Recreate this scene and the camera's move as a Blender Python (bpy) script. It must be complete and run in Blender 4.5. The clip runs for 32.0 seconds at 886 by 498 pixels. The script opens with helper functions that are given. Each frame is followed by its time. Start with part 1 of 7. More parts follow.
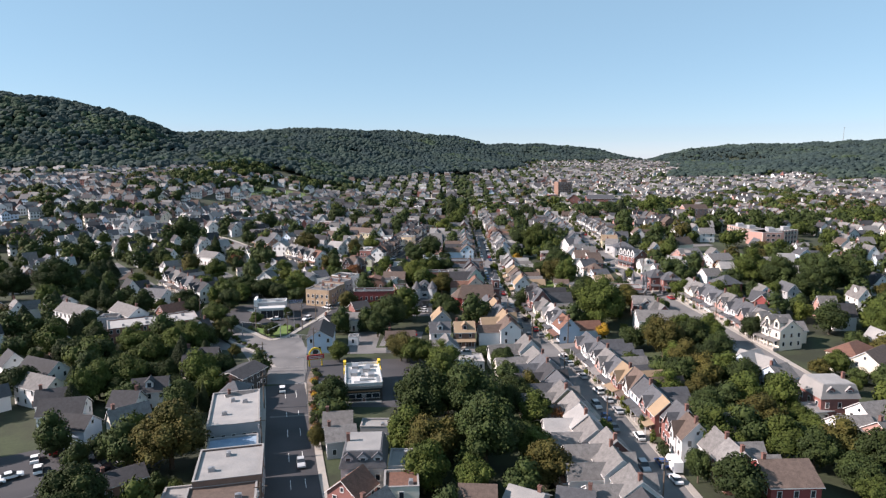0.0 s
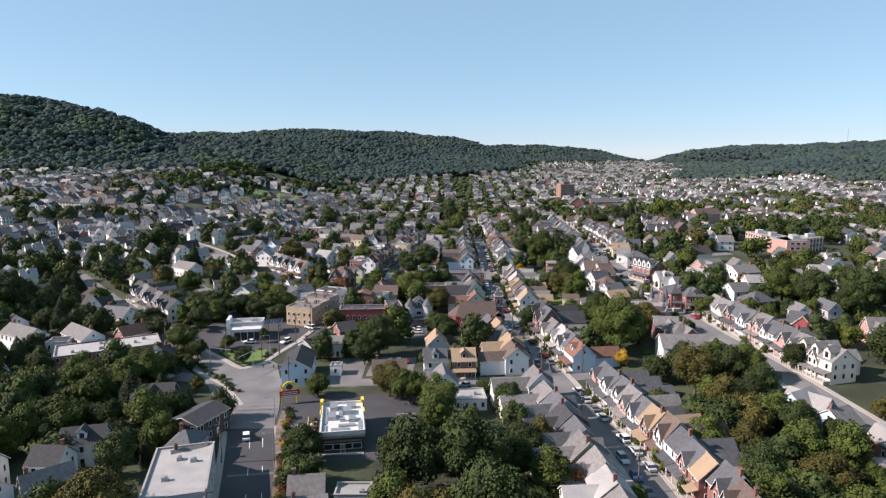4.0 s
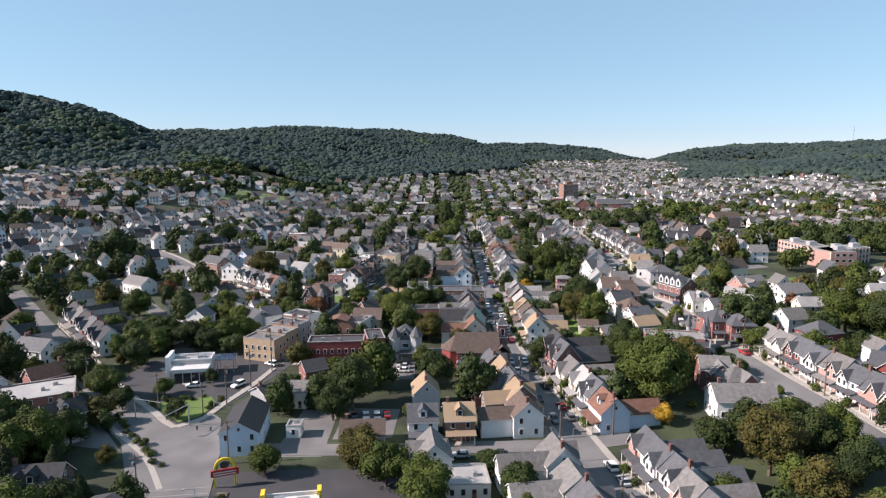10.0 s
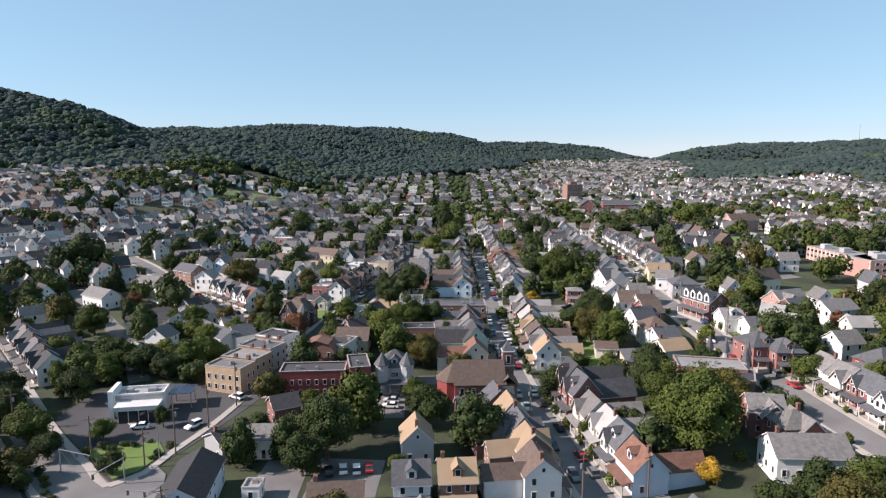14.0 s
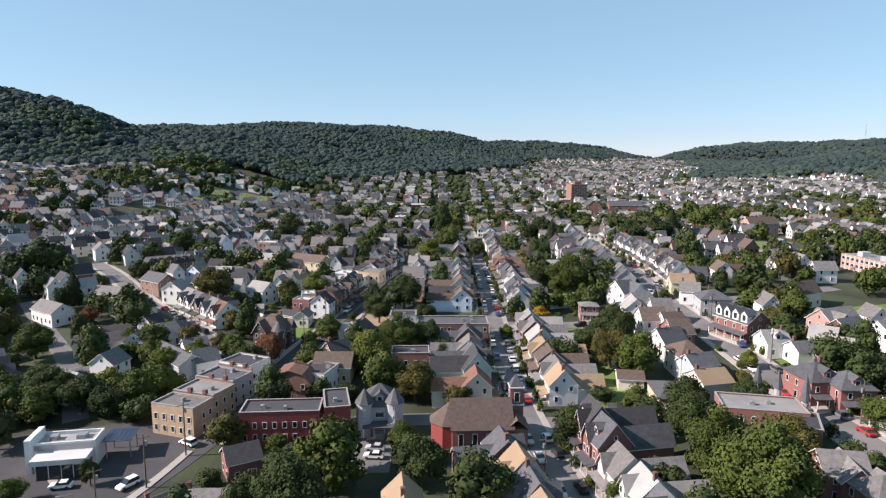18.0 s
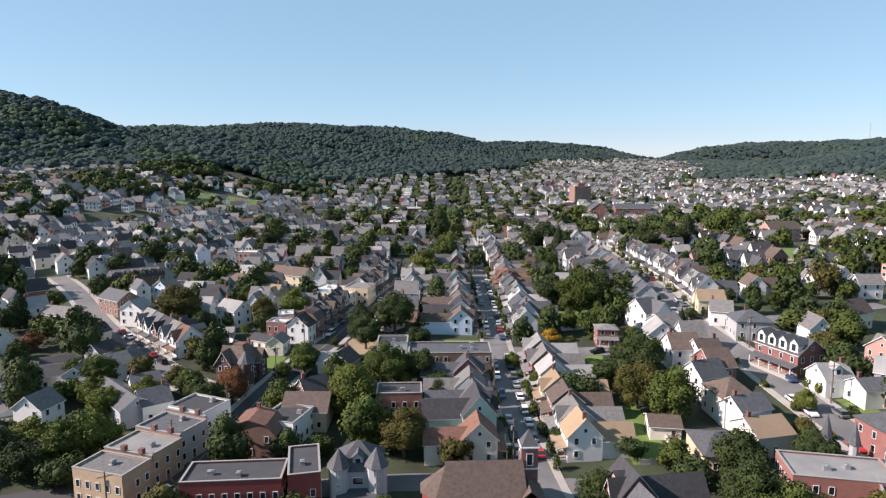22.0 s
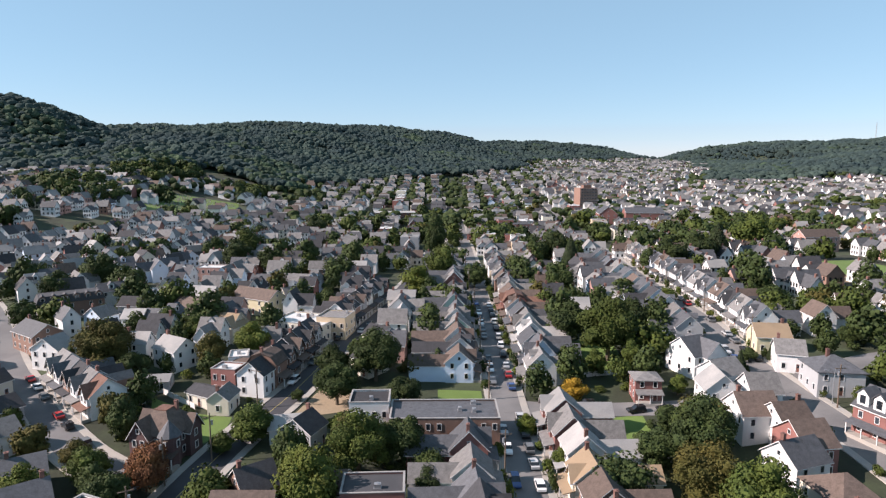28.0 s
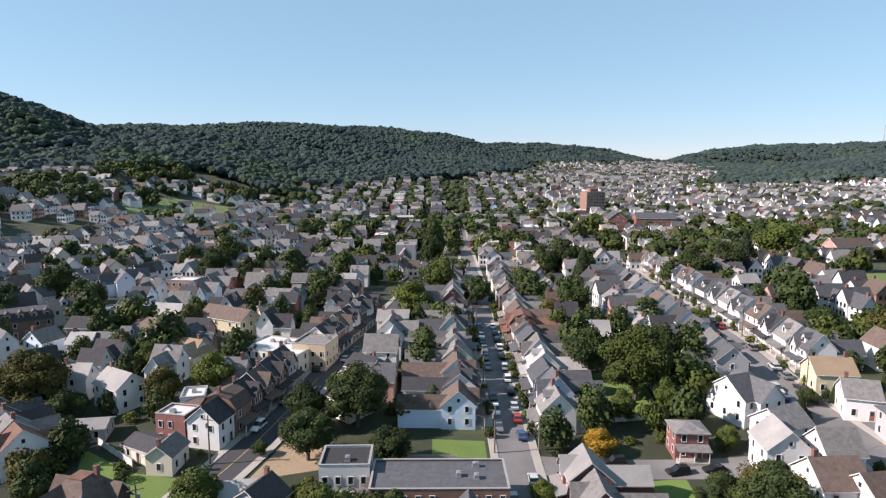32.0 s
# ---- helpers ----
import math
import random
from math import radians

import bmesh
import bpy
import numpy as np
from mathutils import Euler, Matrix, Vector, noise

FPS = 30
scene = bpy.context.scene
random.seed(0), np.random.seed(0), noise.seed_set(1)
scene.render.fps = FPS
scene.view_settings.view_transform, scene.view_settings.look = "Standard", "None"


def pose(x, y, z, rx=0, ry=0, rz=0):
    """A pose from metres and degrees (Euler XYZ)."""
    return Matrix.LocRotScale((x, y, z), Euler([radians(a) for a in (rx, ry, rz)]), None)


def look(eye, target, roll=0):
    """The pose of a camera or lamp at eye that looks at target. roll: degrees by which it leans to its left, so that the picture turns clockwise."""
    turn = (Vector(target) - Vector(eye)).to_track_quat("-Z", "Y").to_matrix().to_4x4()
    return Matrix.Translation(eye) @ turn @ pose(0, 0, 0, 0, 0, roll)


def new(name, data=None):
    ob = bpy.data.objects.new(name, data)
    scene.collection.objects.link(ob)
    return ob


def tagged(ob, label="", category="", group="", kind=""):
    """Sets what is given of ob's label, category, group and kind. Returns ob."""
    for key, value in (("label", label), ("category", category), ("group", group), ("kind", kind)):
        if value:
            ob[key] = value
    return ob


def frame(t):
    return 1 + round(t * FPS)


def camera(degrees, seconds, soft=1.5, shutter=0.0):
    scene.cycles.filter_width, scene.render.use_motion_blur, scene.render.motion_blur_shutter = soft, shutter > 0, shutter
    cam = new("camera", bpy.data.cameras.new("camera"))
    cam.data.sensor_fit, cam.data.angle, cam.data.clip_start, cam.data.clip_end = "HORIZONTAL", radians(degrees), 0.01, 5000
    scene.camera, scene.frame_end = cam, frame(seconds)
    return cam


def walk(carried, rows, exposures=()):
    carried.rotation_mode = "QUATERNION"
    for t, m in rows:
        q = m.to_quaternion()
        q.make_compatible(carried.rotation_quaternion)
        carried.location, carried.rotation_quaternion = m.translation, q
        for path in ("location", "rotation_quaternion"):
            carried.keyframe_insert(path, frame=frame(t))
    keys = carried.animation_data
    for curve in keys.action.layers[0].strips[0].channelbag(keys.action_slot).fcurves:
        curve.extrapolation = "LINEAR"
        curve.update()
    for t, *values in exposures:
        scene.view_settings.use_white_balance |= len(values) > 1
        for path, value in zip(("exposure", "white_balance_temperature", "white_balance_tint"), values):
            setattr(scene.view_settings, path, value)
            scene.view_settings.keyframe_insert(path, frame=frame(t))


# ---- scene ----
cam = camera(70.486, 32.0, soft=1.3)


def aimed(x, y, z, yaw, down, roll):
    """A pose that looks along +y, turned right by yaw and tilted down, in degrees."""
    a, d = radians(yaw), radians(down)
    way = Vector((math.sin(a) * math.cos(d), math.cos(a) * math.cos(d), -math.sin(d)))
    eye = Vector((x, y, z))
    return look(eye, eye + way * 100, roll)


# seconds, place, yaw, tilt, roll
PATH = [
    (0.0, 0.000, 0.000, 69.549, 0.0000, 8.0579, -0.0793),
    (1.0, 0.354, 7.664, 69.623, -0.0038, 8.0198, -0.1280),
    (2.0, 0.624, 15.336, 69.714, 0.0295, 7.9933, -0.1224),
    (3.0, 0.839, 23.059, 69.849, 0.0608, 7.9547, -0.0983),
    (3.5, 0.970, 26.946, 69.931, 0.0648, 7.9515, -0.0974),
    (5.5, 1.642, 42.551, 70.247, 0.1304, 7.9615, -0.0809),
    (6.0, 1.789, 46.504, 70.305, 0.1406, 7.9736, -0.0648),
    (7.0, 2.086, 54.543, 70.381, 0.1916, 8.0034, -0.0578),
    (8.0, 2.428, 62.618, 70.414, 0.2436, 8.0426, -0.0599),
    (9.0, 2.741, 70.471, 70.353, 0.2922, 8.0822, -0.0515),
    (10.0, 3.081, 78.309, 70.247, 0.3176, 8.0925, -0.0187),
    (11.0, 3.492, 86.278, 70.191, 0.3505, 8.0925, 0.0026),
    (12.0, 3.870, 94.240, 70.159, 0.3438, 8.0931, 0.0059),
    (13.0, 4.194, 101.978, 70.024, 0.3479, 8.1056, 0.0262),
    (14.0, 4.416, 109.596, 69.815, 0.3467, 8.1638, 0.0393),
    (14.5, 4.532, 113.433, 69.703, 0.3630, 8.1984, 0.0567),
    (16.5, 5.060, 129.195, 69.281, 0.4078, 8.2508, 0.1247),
    (17.0, 5.231, 133.137, 69.209, 0.3981, 8.2348, 0.1453),
    (18.0, 5.579, 140.860, 69.105, 0.4026, 8.2427, 0.1754),
    (19.0, 5.945, 148.538, 69.105, 0.4247, 8.2371, 0.1416),
    (20.0, 6.237, 156.164, 69.162, 0.4522, 8.1835, 0.0814),
    (21.0, 6.521, 163.766, 69.151, 0.4651, 8.1552, 0.0195),
    (22.0, 6.864, 171.440, 69.217, 0.4984, 8.1379, -0.0129),
    (23.0, 7.015, 179.196, 69.339, 0.5561, 8.1697, -0.0231),
    (24.0, 7.102, 186.978, 69.510, 0.6358, 8.2223, 0.0050),
    (25.0, 7.298, 194.653, 69.674, 0.7068, 8.2379, 0.0156),
    (25.5, 7.442, 198.462, 69.706, 0.7216, 8.2401, 0.0207),
    (27.5, 8.146, 213.627, 69.651, 0.7467, 8.1967, -0.0164),
    (28.0, 8.328, 217.366, 69.642, 0.7442, 8.1636, -0.0312),
    (29.0, 8.674, 224.718, 69.567, 0.7671, 8.1331, -0.0581),
    (30.0, 8.982, 232.241, 69.427, 0.7653, 8.0906, -0.0286),
    (31.0, 9.389, 239.712, 69.314, 0.7284, 8.0108, 0.0581),
    (32.0, 9.732, 247.000, 69.221, 0.6692, 7.9628, 0.1533),
]
walk(cam, [(row[0], aimed(*row[1:])) for row in PATH], exposures=((0.0, 0.90, 6620, 21), (32.0, 0.91, 6620, 21)))

# ---- daylight ----
SUN_AZIMUTH, SUN_HEIGHT = 263.0, 33.0  # compass degrees from +y over +x, degrees above the horizon
world = bpy.data.worlds.new("world")
scene.world = world
world.use_nodes = True
wn = world.node_tree.nodes
sky = wn.new("ShaderNodeTexSky")
sky.sky_type, sky.sun_disc = "NISHITA", False
sky.sun_elevation, sky.sun_rotation = radians(SUN_HEIGHT), radians(SUN_AZIMUTH)
sky.altitude, sky.air_density, sky.dust_density, sky.ozone_density = 300, 0.8, 0.0, 1.4
wn["Background"].inputs["Strength"].default_value = 0.074
tint = wn.new("ShaderNodeMix")
tint.data_type, tint.blend_type = "RGBA", "MULTIPLY"
tint.inputs["Factor"].default_value, tint.inputs["B"].default_value = 1.0, (0.98, 0.99, 1.06, 1)
shift = wn.new("ShaderNodeHueSaturation")
shift.inputs["Hue"].default_value, shift.inputs["Saturation"].default_value = 0.467, 1.0
world.node_tree.links.new(sky.outputs["Color"], shift.inputs["Color"])
even = wn.new("ShaderNodeMix")
even.data_type = "RGBA"
even.inputs["Factor"].default_value, even.inputs["B"].default_value = 0.55, (2.8, 4.75, 5.85, 1)
world.node_tree.links.new(shift.outputs["Color"], even.inputs["A"])
world.node_tree.links.new(even.outputs["Result"], tint.inputs["A"])
world.node_tree.links.new(tint.outputs["Result"], wn["Background"].inputs["Color"])
sun = new("sun", bpy.data.lights.new("sun", "SUN"))
sun.data.energy, sun.data.angle, sun.data.color = 5.0, radians(0.5), (1.0, 0.915, 0.83)
a, e = radians(SUN_AZIMUTH), radians(SUN_HEIGHT)
sun.matrix_world = look((math.sin(a) * math.cos(e) * 300, math.cos(a) * math.cos(e) * 300, math.sin(e) * 300), (0, 0, 0))

# ---- materials ----
def material(name, color, rough=0.8, vary=0.12, scale=0.6, grain=8.0, bump=0.15, metal=0.0, per_object=0.0, second=None, mix_scale=0.08, per_island=0.0, gloss=0.5):
    """A surface with broad stains and fine grain; second is a colour that it drifts to in patches."""
    m = bpy.data.materials.new(name)
    m.use_nodes = True
    n, l = m.node_tree.nodes, m.node_tree.links
    b = n["Principled BSDF"]
    b.inputs["Roughness"].default_value, b.inputs["Metallic"].default_value = rough, metal
    b.inputs["Specular IOR Level"].default_value = gloss
    pos = n.new("ShaderNodeNewGeometry")
    base = n.new("ShaderNodeRGB")
    base.outputs[0].default_value = (*color, 1)
    out = base.outputs[0]
    if second:
        pn = n.new("ShaderNodeTexNoise")
        pn.inputs["Scale"].default_value, pn.inputs["Detail"].default_value = mix_scale, 5
        l.new(pos.outputs["Position"], pn.inputs["Vector"])
        ramp = n.new("ShaderNodeMapRange")
        ramp.inputs["From Min"].default_value, ramp.inputs["From Max"].default_value = 0.4, 0.62
        l.new(pn.outputs["Fac"], ramp.inputs["Value"])
        mx = n.new("ShaderNodeMix")
        mx.data_type = "RGBA"
        mx.inputs["B"].default_value = (*second, 1)
        l.new(ramp.outputs[0], mx.inputs["Factor"])
        l.new(out, mx.inputs["A"])
        out = mx.outputs["Result"]
    broad, fine = n.new("ShaderNodeTexNoise"), n.new("ShaderNodeTexNoise")
    for tex, s, d in ((broad, scale, 4), (fine, grain, 3)):
        tex.inputs["Scale"].default_value, tex.inputs["Detail"].default_value = s, d
        l.new(pos.outputs["Position"], tex.inputs["Vector"])
    add = n.new("ShaderNodeMath")
    add.operation = "ADD"
    l.new(broad.outputs["Fac"], add.inputs[0])
    l.new(fine.outputs["Fac"], add.inputs[1])
    val = n.new("ShaderNodeMapRange")
    val.inputs["From Min"].default_value, val.inputs["From Max"].default_value = 0.6, 1.4
    val.inputs["To Min"].default_value, val.inputs["To Max"].default_value = 1 - vary, 1 + vary
    l.new(add.outputs[0], val.inputs["Value"])
    value = val.outputs[0]
    for amount, source in ((per_object, "object"), (per_island, "island")):
        if amount:
            info = n.new("ShaderNodeObjectInfo") if source == "object" else pos
            r = n.new("ShaderNodeMapRange")
            r.inputs["To Min"].default_value, r.inputs["To Max"].default_value = 1 - amount, 1 + amount
            l.new(info.outputs["Random" if source == "object" else "Random Per Island"], r.inputs["Value"])
            mul = n.new("ShaderNodeMath")
            mul.operation = "MULTIPLY"
            l.new(value, mul.inputs[0])
            l.new(r.outputs[0], mul.inputs[1])
            value = mul.outputs[0]
    hsv = n.new("ShaderNodeHueSaturation")
    l.new(value, hsv.inputs["Value"])
    l.new(out, hsv.inputs["Color"])
    l.new(hsv.outputs[0], b.inputs["Base Color"])
    if bump:
        bm_ = n.new("ShaderNodeBump")
        bm_.inputs["Strength"].default_value, bm_.inputs["Distance"].default_value = bump, 0.1
        l.new(fine.outputs["Fac"], bm_.inputs["Height"])
        l.new(bm_.outputs[0], b.inputs["Normal"])
    return m


WALLS = {
    "white": ("white painted siding", material("white_siding", (0.66, 0.655, 0.645), 0.6, 0.08, 0.5, 6, 0.1, per_object=0.06)),
    "cream": ("cream siding", material("cream_siding", (0.62, 0.57, 0.48), 0.65, 0.08, 0.5, 6, 0.1, per_object=0.08)),
    "grey": ("grey siding", material("grey_siding", (0.34, 0.345, 0.355), 0.65, 0.08, 0.5, 6, 0.1, per_object=0.12)),
    "tan": ("tan stucco", material("tan_stucco", (0.47, 0.37, 0.26), 0.8, 0.1, 0.5, 6, 0.15, per_object=0.1)),
    "blue": ("pale blue siding", material("blue_siding", (0.50, 0.59, 0.70), 0.6, 0.07, 0.5, 6, 0.1, per_object=0.08)),
    "green": ("sea-green siding", material("green_siding", (0.42, 0.55, 0.48), 0.6, 0.07, 0.5, 6, 0.1, per_object=0.08)),
    "yellow": ("pale yellow siding", material("yellow_siding", (0.52, 0.47, 0.32), 0.6, 0.07, 0.5, 6, 0.1, per_object=0.08)),
    "brick": ("red brick", material("red_brick", (0.225, 0.098, 0.084), 0.85, 0.18, 0.7, 9, 0.2, per_object=0.14)),
    "brown": ("brown brick", material("brown_brick", (0.21, 0.125, 0.095), 0.85, 0.18, 0.7, 9, 0.2, per_object=0.14)),
    "red": ("red painted brick", material("red_paint", (0.22, 0.045, 0.042), 0.7, 0.1, 0.6, 7, 0.1, per_object=0.06)),
    "stone": ("brown sandstone", material("sandstone", (0.36, 0.26, 0.17), 0.85, 0.2, 0.6, 5, 0.2, per_object=0.08)),
    "pink": ("salmon brick", material("salmon_brick", (0.37, 0.22, 0.188), 0.8, 0.12, 0.5, 6, 0.15, per_object=0.06)),
    "dark": ("dark brown shingle", material("dark_shingle", (0.085, 0.065, 0.055), 0.85, 0.15, 0.6, 8, 0.2, per_object=0.1)),
}
ROOFS = {
    "grey": ("weathered grey shingle", material("grey_shingle", (0.142, 0.136, 0.132), 0.9, 0.42, 1.1, 5, 0.3, per_object=0.2)),
    "dark": ("dark grey shingle", material("charcoal_shingle", (0.0325, 0.0325, 0.0361), 0.9, 0.42, 1.1, 5, 0.3, per_object=0.25)),
    "slate": ("blue-grey slate", material("slate", (0.0686, 0.0708, 0.0780), 0.75, 0.42, 1.1, 5, 0.3, per_object=0.2)),
    "brown": ("brown shingle", material("brown_shingle", (0.0927, 0.0664, 0.0541), 0.9, 0.42, 1.1, 5, 0.3, per_object=0.2)),
    "tan": ("tan shingle", material("tan_shingle", (0.25, 0.18, 0.115), 0.9, 0.15, 0.35, 7, 0.3, per_object=0.12)),
    "rust": ("rust-red shingle", material("rust_shingle", (0.1394, 0.0697, 0.0492), 0.9, 0.42, 1.1, 5, 0.3, per_object=0.15)),
    "light": ("pale grey coated", material("pale_coating", (0.25, 0.245, 0.24), 0.75, 0.25, 0.25, 5, 0.15, per_object=0.25, second=(0.26, 0.25, 0.24), mix_scale=0.25)),
    "blue": ("blue-grey metal", material("blue_metal_roof", (0.16, 0.25, 0.37), 0.5, 0.3, 0.3, 5, 0.1, second=(0.24, 0.31, 0.38), mix_scale=0.3)),
    "white": ("white membrane", material("white_membrane", (0.52, 0.515, 0.50), 0.6, 0.12, 0.25, 5, 0.1)),
    "tar": ("black tar", material("tar_roof", (0.0451, 0.0451, 0.0492), 0.85, 0.3, 0.3, 6, 0.2, per_object=0.2)),
}
M_TRIM = material("white_trim", (0.62, 0.61, 0.60), 0.5, 0.05, 1, 8, 0.05)
M_GLASS = material("window_glass", (0.025, 0.03, 0.036), 0.08, 0.3, 0.8, 3, 0.0, per_object=0.5)
M_CAP = material("coping_stone", (0.26, 0.25, 0.24), 0.8, 0.15, 0.5, 6, 0.1)
M_DOOR = material("door_paint", (0.16, 0.07, 0.05), 0.5, 0.1, 1, 8, 0.1, per_object=0.5)
M_BRICK = material("chimney_brick", (0.15, 0.075, 0.06), 0.9, 0.2, 1.0, 9, 0.2, per_object=0.2)
M_ASPHALT = material("asphalt", (0.038, 0.038, 0.043), 0.9, 0.2, 0.12, 6, 0.15, second=(0.052, 0.051, 0.055), mix_scale=0.07)
M_CROSS = material("old_asphalt", (0.150, 0.145, 0.143), 0.9, 0.2, 0.12, 6, 0.15, second=(0.115, 0.112, 0.113), mix_scale=0.09)
M_WALK = material("concrete", (0.34, 0.31, 0.275), 0.85, 0.18, 0.3, 5, 0.15, second=(0.27, 0.255, 0.235), mix_scale=0.3)
M_LINE = material("road_line", (0.62, 0.62, 0.60), 0.7, 0.15, 1, 8, 0.0)
M_YELLOW_LINE = material("yellow_line", (0.36, 0.29, 0.10), 0.7, 0.15, 1, 8, 0.0)
M_GROUND = material("ground", (0.0197, 0.0246, 0.0117), 0.95, 0.3, 0.05, 1.5, 0.3, second=(0.038, 0.052, 0.021), mix_scale=0.07)
M_LAWN = material("lawn", (0.092, 0.145, 0.03), 0.95, 0.22, 0.15, 3, 0.3)
M_DIRT = material("dirt", (0.27, 0.205, 0.135), 0.95, 0.2, 0.15, 2, 0.3)
M_BED = material("planting_bed", (0.09, 0.07, 0.05), 0.95, 0.3, 0.4, 3, 0.3, second=(0.20, 0.16, 0.135), mix_scale=0.35)
M_BARK = material("bark", (0.09, 0.07, 0.05), 0.95, 0.25, 1.5, 6, 0.4)
M_METAL = material("grey_metal", (0.35, 0.35, 0.36), 0.45, 0.1, 1, 6, 0.05, metal=0.6)
M_POLE = material("pole_wood", (0.13, 0.095, 0.07), 0.9, 0.2, 1, 6, 0.3)
M_STEEL = material("steel_pole", (0.30, 0.31, 0.32), 0.5, 0.1, 1, 6, 0.05, metal=0.5)
M_RUBBER = material("rubber", (0.02, 0.02, 0.021), 0.8, 0.1, 1, 6, 0.05)
M_BLACK = material("black_cladding", (0.035, 0.033, 0.032), 0.6, 0.15, 0.6, 6, 0.05)
M_YELLOW = material("yellow_panel", (0.75, 0.50, 0.03), 0.5, 0.08, 1, 6, 0.0)
M_REDSIGN = material("red_sign", (0.35, 0.02, 0.025), 0.5, 0.08, 1, 6, 0.0)
M_POOL = material("pool_water", (0.10, 0.42, 0.45), 0.1, 0.1, 1, 3, 0.05)
M_FENCE = material("fence_board", (0.42, 0.38, 0.33), 0.8, 0.15, 1, 6, 0.1)
M_WOOD = material("deck_wood", (0.30, 0.17, 0.09), 0.8, 0.2, 1, 6, 0.2)
M_SOLAR = material("solar_glass", (0.02, 0.025, 0.05), 0.15, 0.1, 1, 6, 0.0)


def leaf_material(name, color, second):
    m = material(name, color, 0.75, 0.35, 0.35, 2.5, 0.0, per_object=0.22, second=second, mix_scale=0.22, per_island=0.24, gloss=0.15)
    return m


LEAVES = {
    "green": ("mid-green", leaf_material("leaf_green", (0.0410, 0.0580, 0.0125), (0.0570, 0.0740, 0.0150))),
    "deep": ("deep green", leaf_material("leaf_deep", (0.0245, 0.0370, 0.0120), (0.0340, 0.0480, 0.0130))),
    "olive": ("olive-brown", leaf_material("leaf_olive", (0.0559, 0.0545, 0.0143), (0.0721, 0.0613, 0.0159))),
    "lime": ("bright yellow-green", leaf_material("leaf_lime", (0.066, 0.086, 0.016), (0.085, 0.098, 0.019))),
    "yellow": ("golden yellow", leaf_material("leaf_yellow", (0.2405, 0.1435, 0.0149), (0.2959, 0.1794, 0.0224))),
    "russet": ("russet brown", leaf_material("leaf_russet", (0.1017, 0.0430, 0.0224), (0.1295, 0.0574, 0.0224))),
    "conifer": ("dark conifer green", leaf_material("leaf_conifer", (0.0208, 0.0305, 0.0130), (0.0277, 0.0394, 0.0149))),
}
# bluer and paler than leaves: the haze of distance is put into this colour
M_HAZED_FOREST = material("hazed_forest_leaf", (0.0270, 0.0425, 0.0425), 0.9, 0.35, 0.03, 0.6, 0.0, second=(0.037, 0.055, 0.046), mix_scale=0.012, per_island=0.13, gloss=0.12)
M_EDGE = material("edge_leaf", (0.027, 0.045, 0.030), 0.9, 0.35, 0.06, 0.8, 0.0, second=(0.040, 0.060, 0.033), mix_scale=0.03, per_island=0.3, gloss=0.15)
CARS = [material("car_" + k, c, 0.25, 0.03, 1, 6, 0.0) for k, c in
        (("white", (0.75, 0.75, 0.75)), ("black", (0.02, 0.02, 0.022)), ("silver", (0.42, 0.43, 0.44)), ("grey", (0.13, 0.135, 0.14)), ("red", (0.35, 0.03, 0.03)), ("blue", (0.04, 0.08, 0.2)))]
CAR_WORDS = ("white", "black", "silver", "dark grey", "red", "dark blue")

# ---- the lie of the land ----
BASE_Y = np.array([-400, 150, 215, 250, 285, 330, 370, 415, 500, 600, 700, 800, 900, 1000, 1200, 1400, 1700, 1900, 2200, 2600, 5000.0])
BASE_Z = np.array([-1, -0.5, 0.2, 1.0, 2.6, 5.2, 8.0, 11.2, 14.2, 13.8, 13.2, 15, 18.5, 23, 33.5, 41, 50, 50, 42, 30, 10.0])
FINE_Y = np.arange(-400, 5000, 5.0)
kernel = np.exp(-np.linspace(-2, 2, 13) ** 2)
FINE_Z = np.convolve(np.pad(np.interp(FINE_Y, BASE_Y, BASE_Z), 6, mode="edge"), kernel / kernel.sum(), "valid")
RIDGES = (  # crest points: x, y, z, and how far the slopes reach
    ((-1900, 760, 260, 230), (-1000, 1080, 204, 220), (-789, 1130, 182, 215), (-688, 1132, 171, 210), (-593, 1140, 146, 200), (-527, 1150, 127, 190), (-480, 1160, 107, 170), (-430, 1175, 86, 140), (-380, 1200, 62, 120)),
    ((-1300, 1500, 125, 400), (-560, 1400, 113, 330), (-455, 1380, 119, 330), (-380, 1500, 131, 360), (-279, 1700, 137, 380), (-138, 1850, 143, 310), (20, 1950, 131, 250), (70, 1985, 114, 230), (122, 2000, 108, 230), (211, 2050, 110, 250), (403, 2100, 103, 250),
     (480, 2125, 97, 220), (515, 2140, 84, 150), (545, 2150, 72, 110), (600, 2180, 60, 90), (682, 2200, 52, 80)),
    ((690, 1920, 54, 80), (722, 1935, 70, 130), (760, 1950, 84, 200), (796, 1960, 93, 280), (870, 1975, 102, 380), (947, 1985, 105, 420), (1097, 2000, 105, 430), (1186, 2000, 116, 430), (1394, 2000, 119, 430), (2200, 1800, 145, 430)),
    ((520, 1060, 30, 120), (640, 1150, 50, 170), (758, 1250, 71, 200), (1000, 1350, 96, 220), (1500, 1400, 130, 260)),
    ((-345, 985, 66, 55), (-300, 915, 58, 50), (-268, 868, 48, 40)),
)


def smooth(v, a, b):
    s = np.clip((v - a) / (b - a), 0, 1)
    return s * s * (3 - 2 * s)


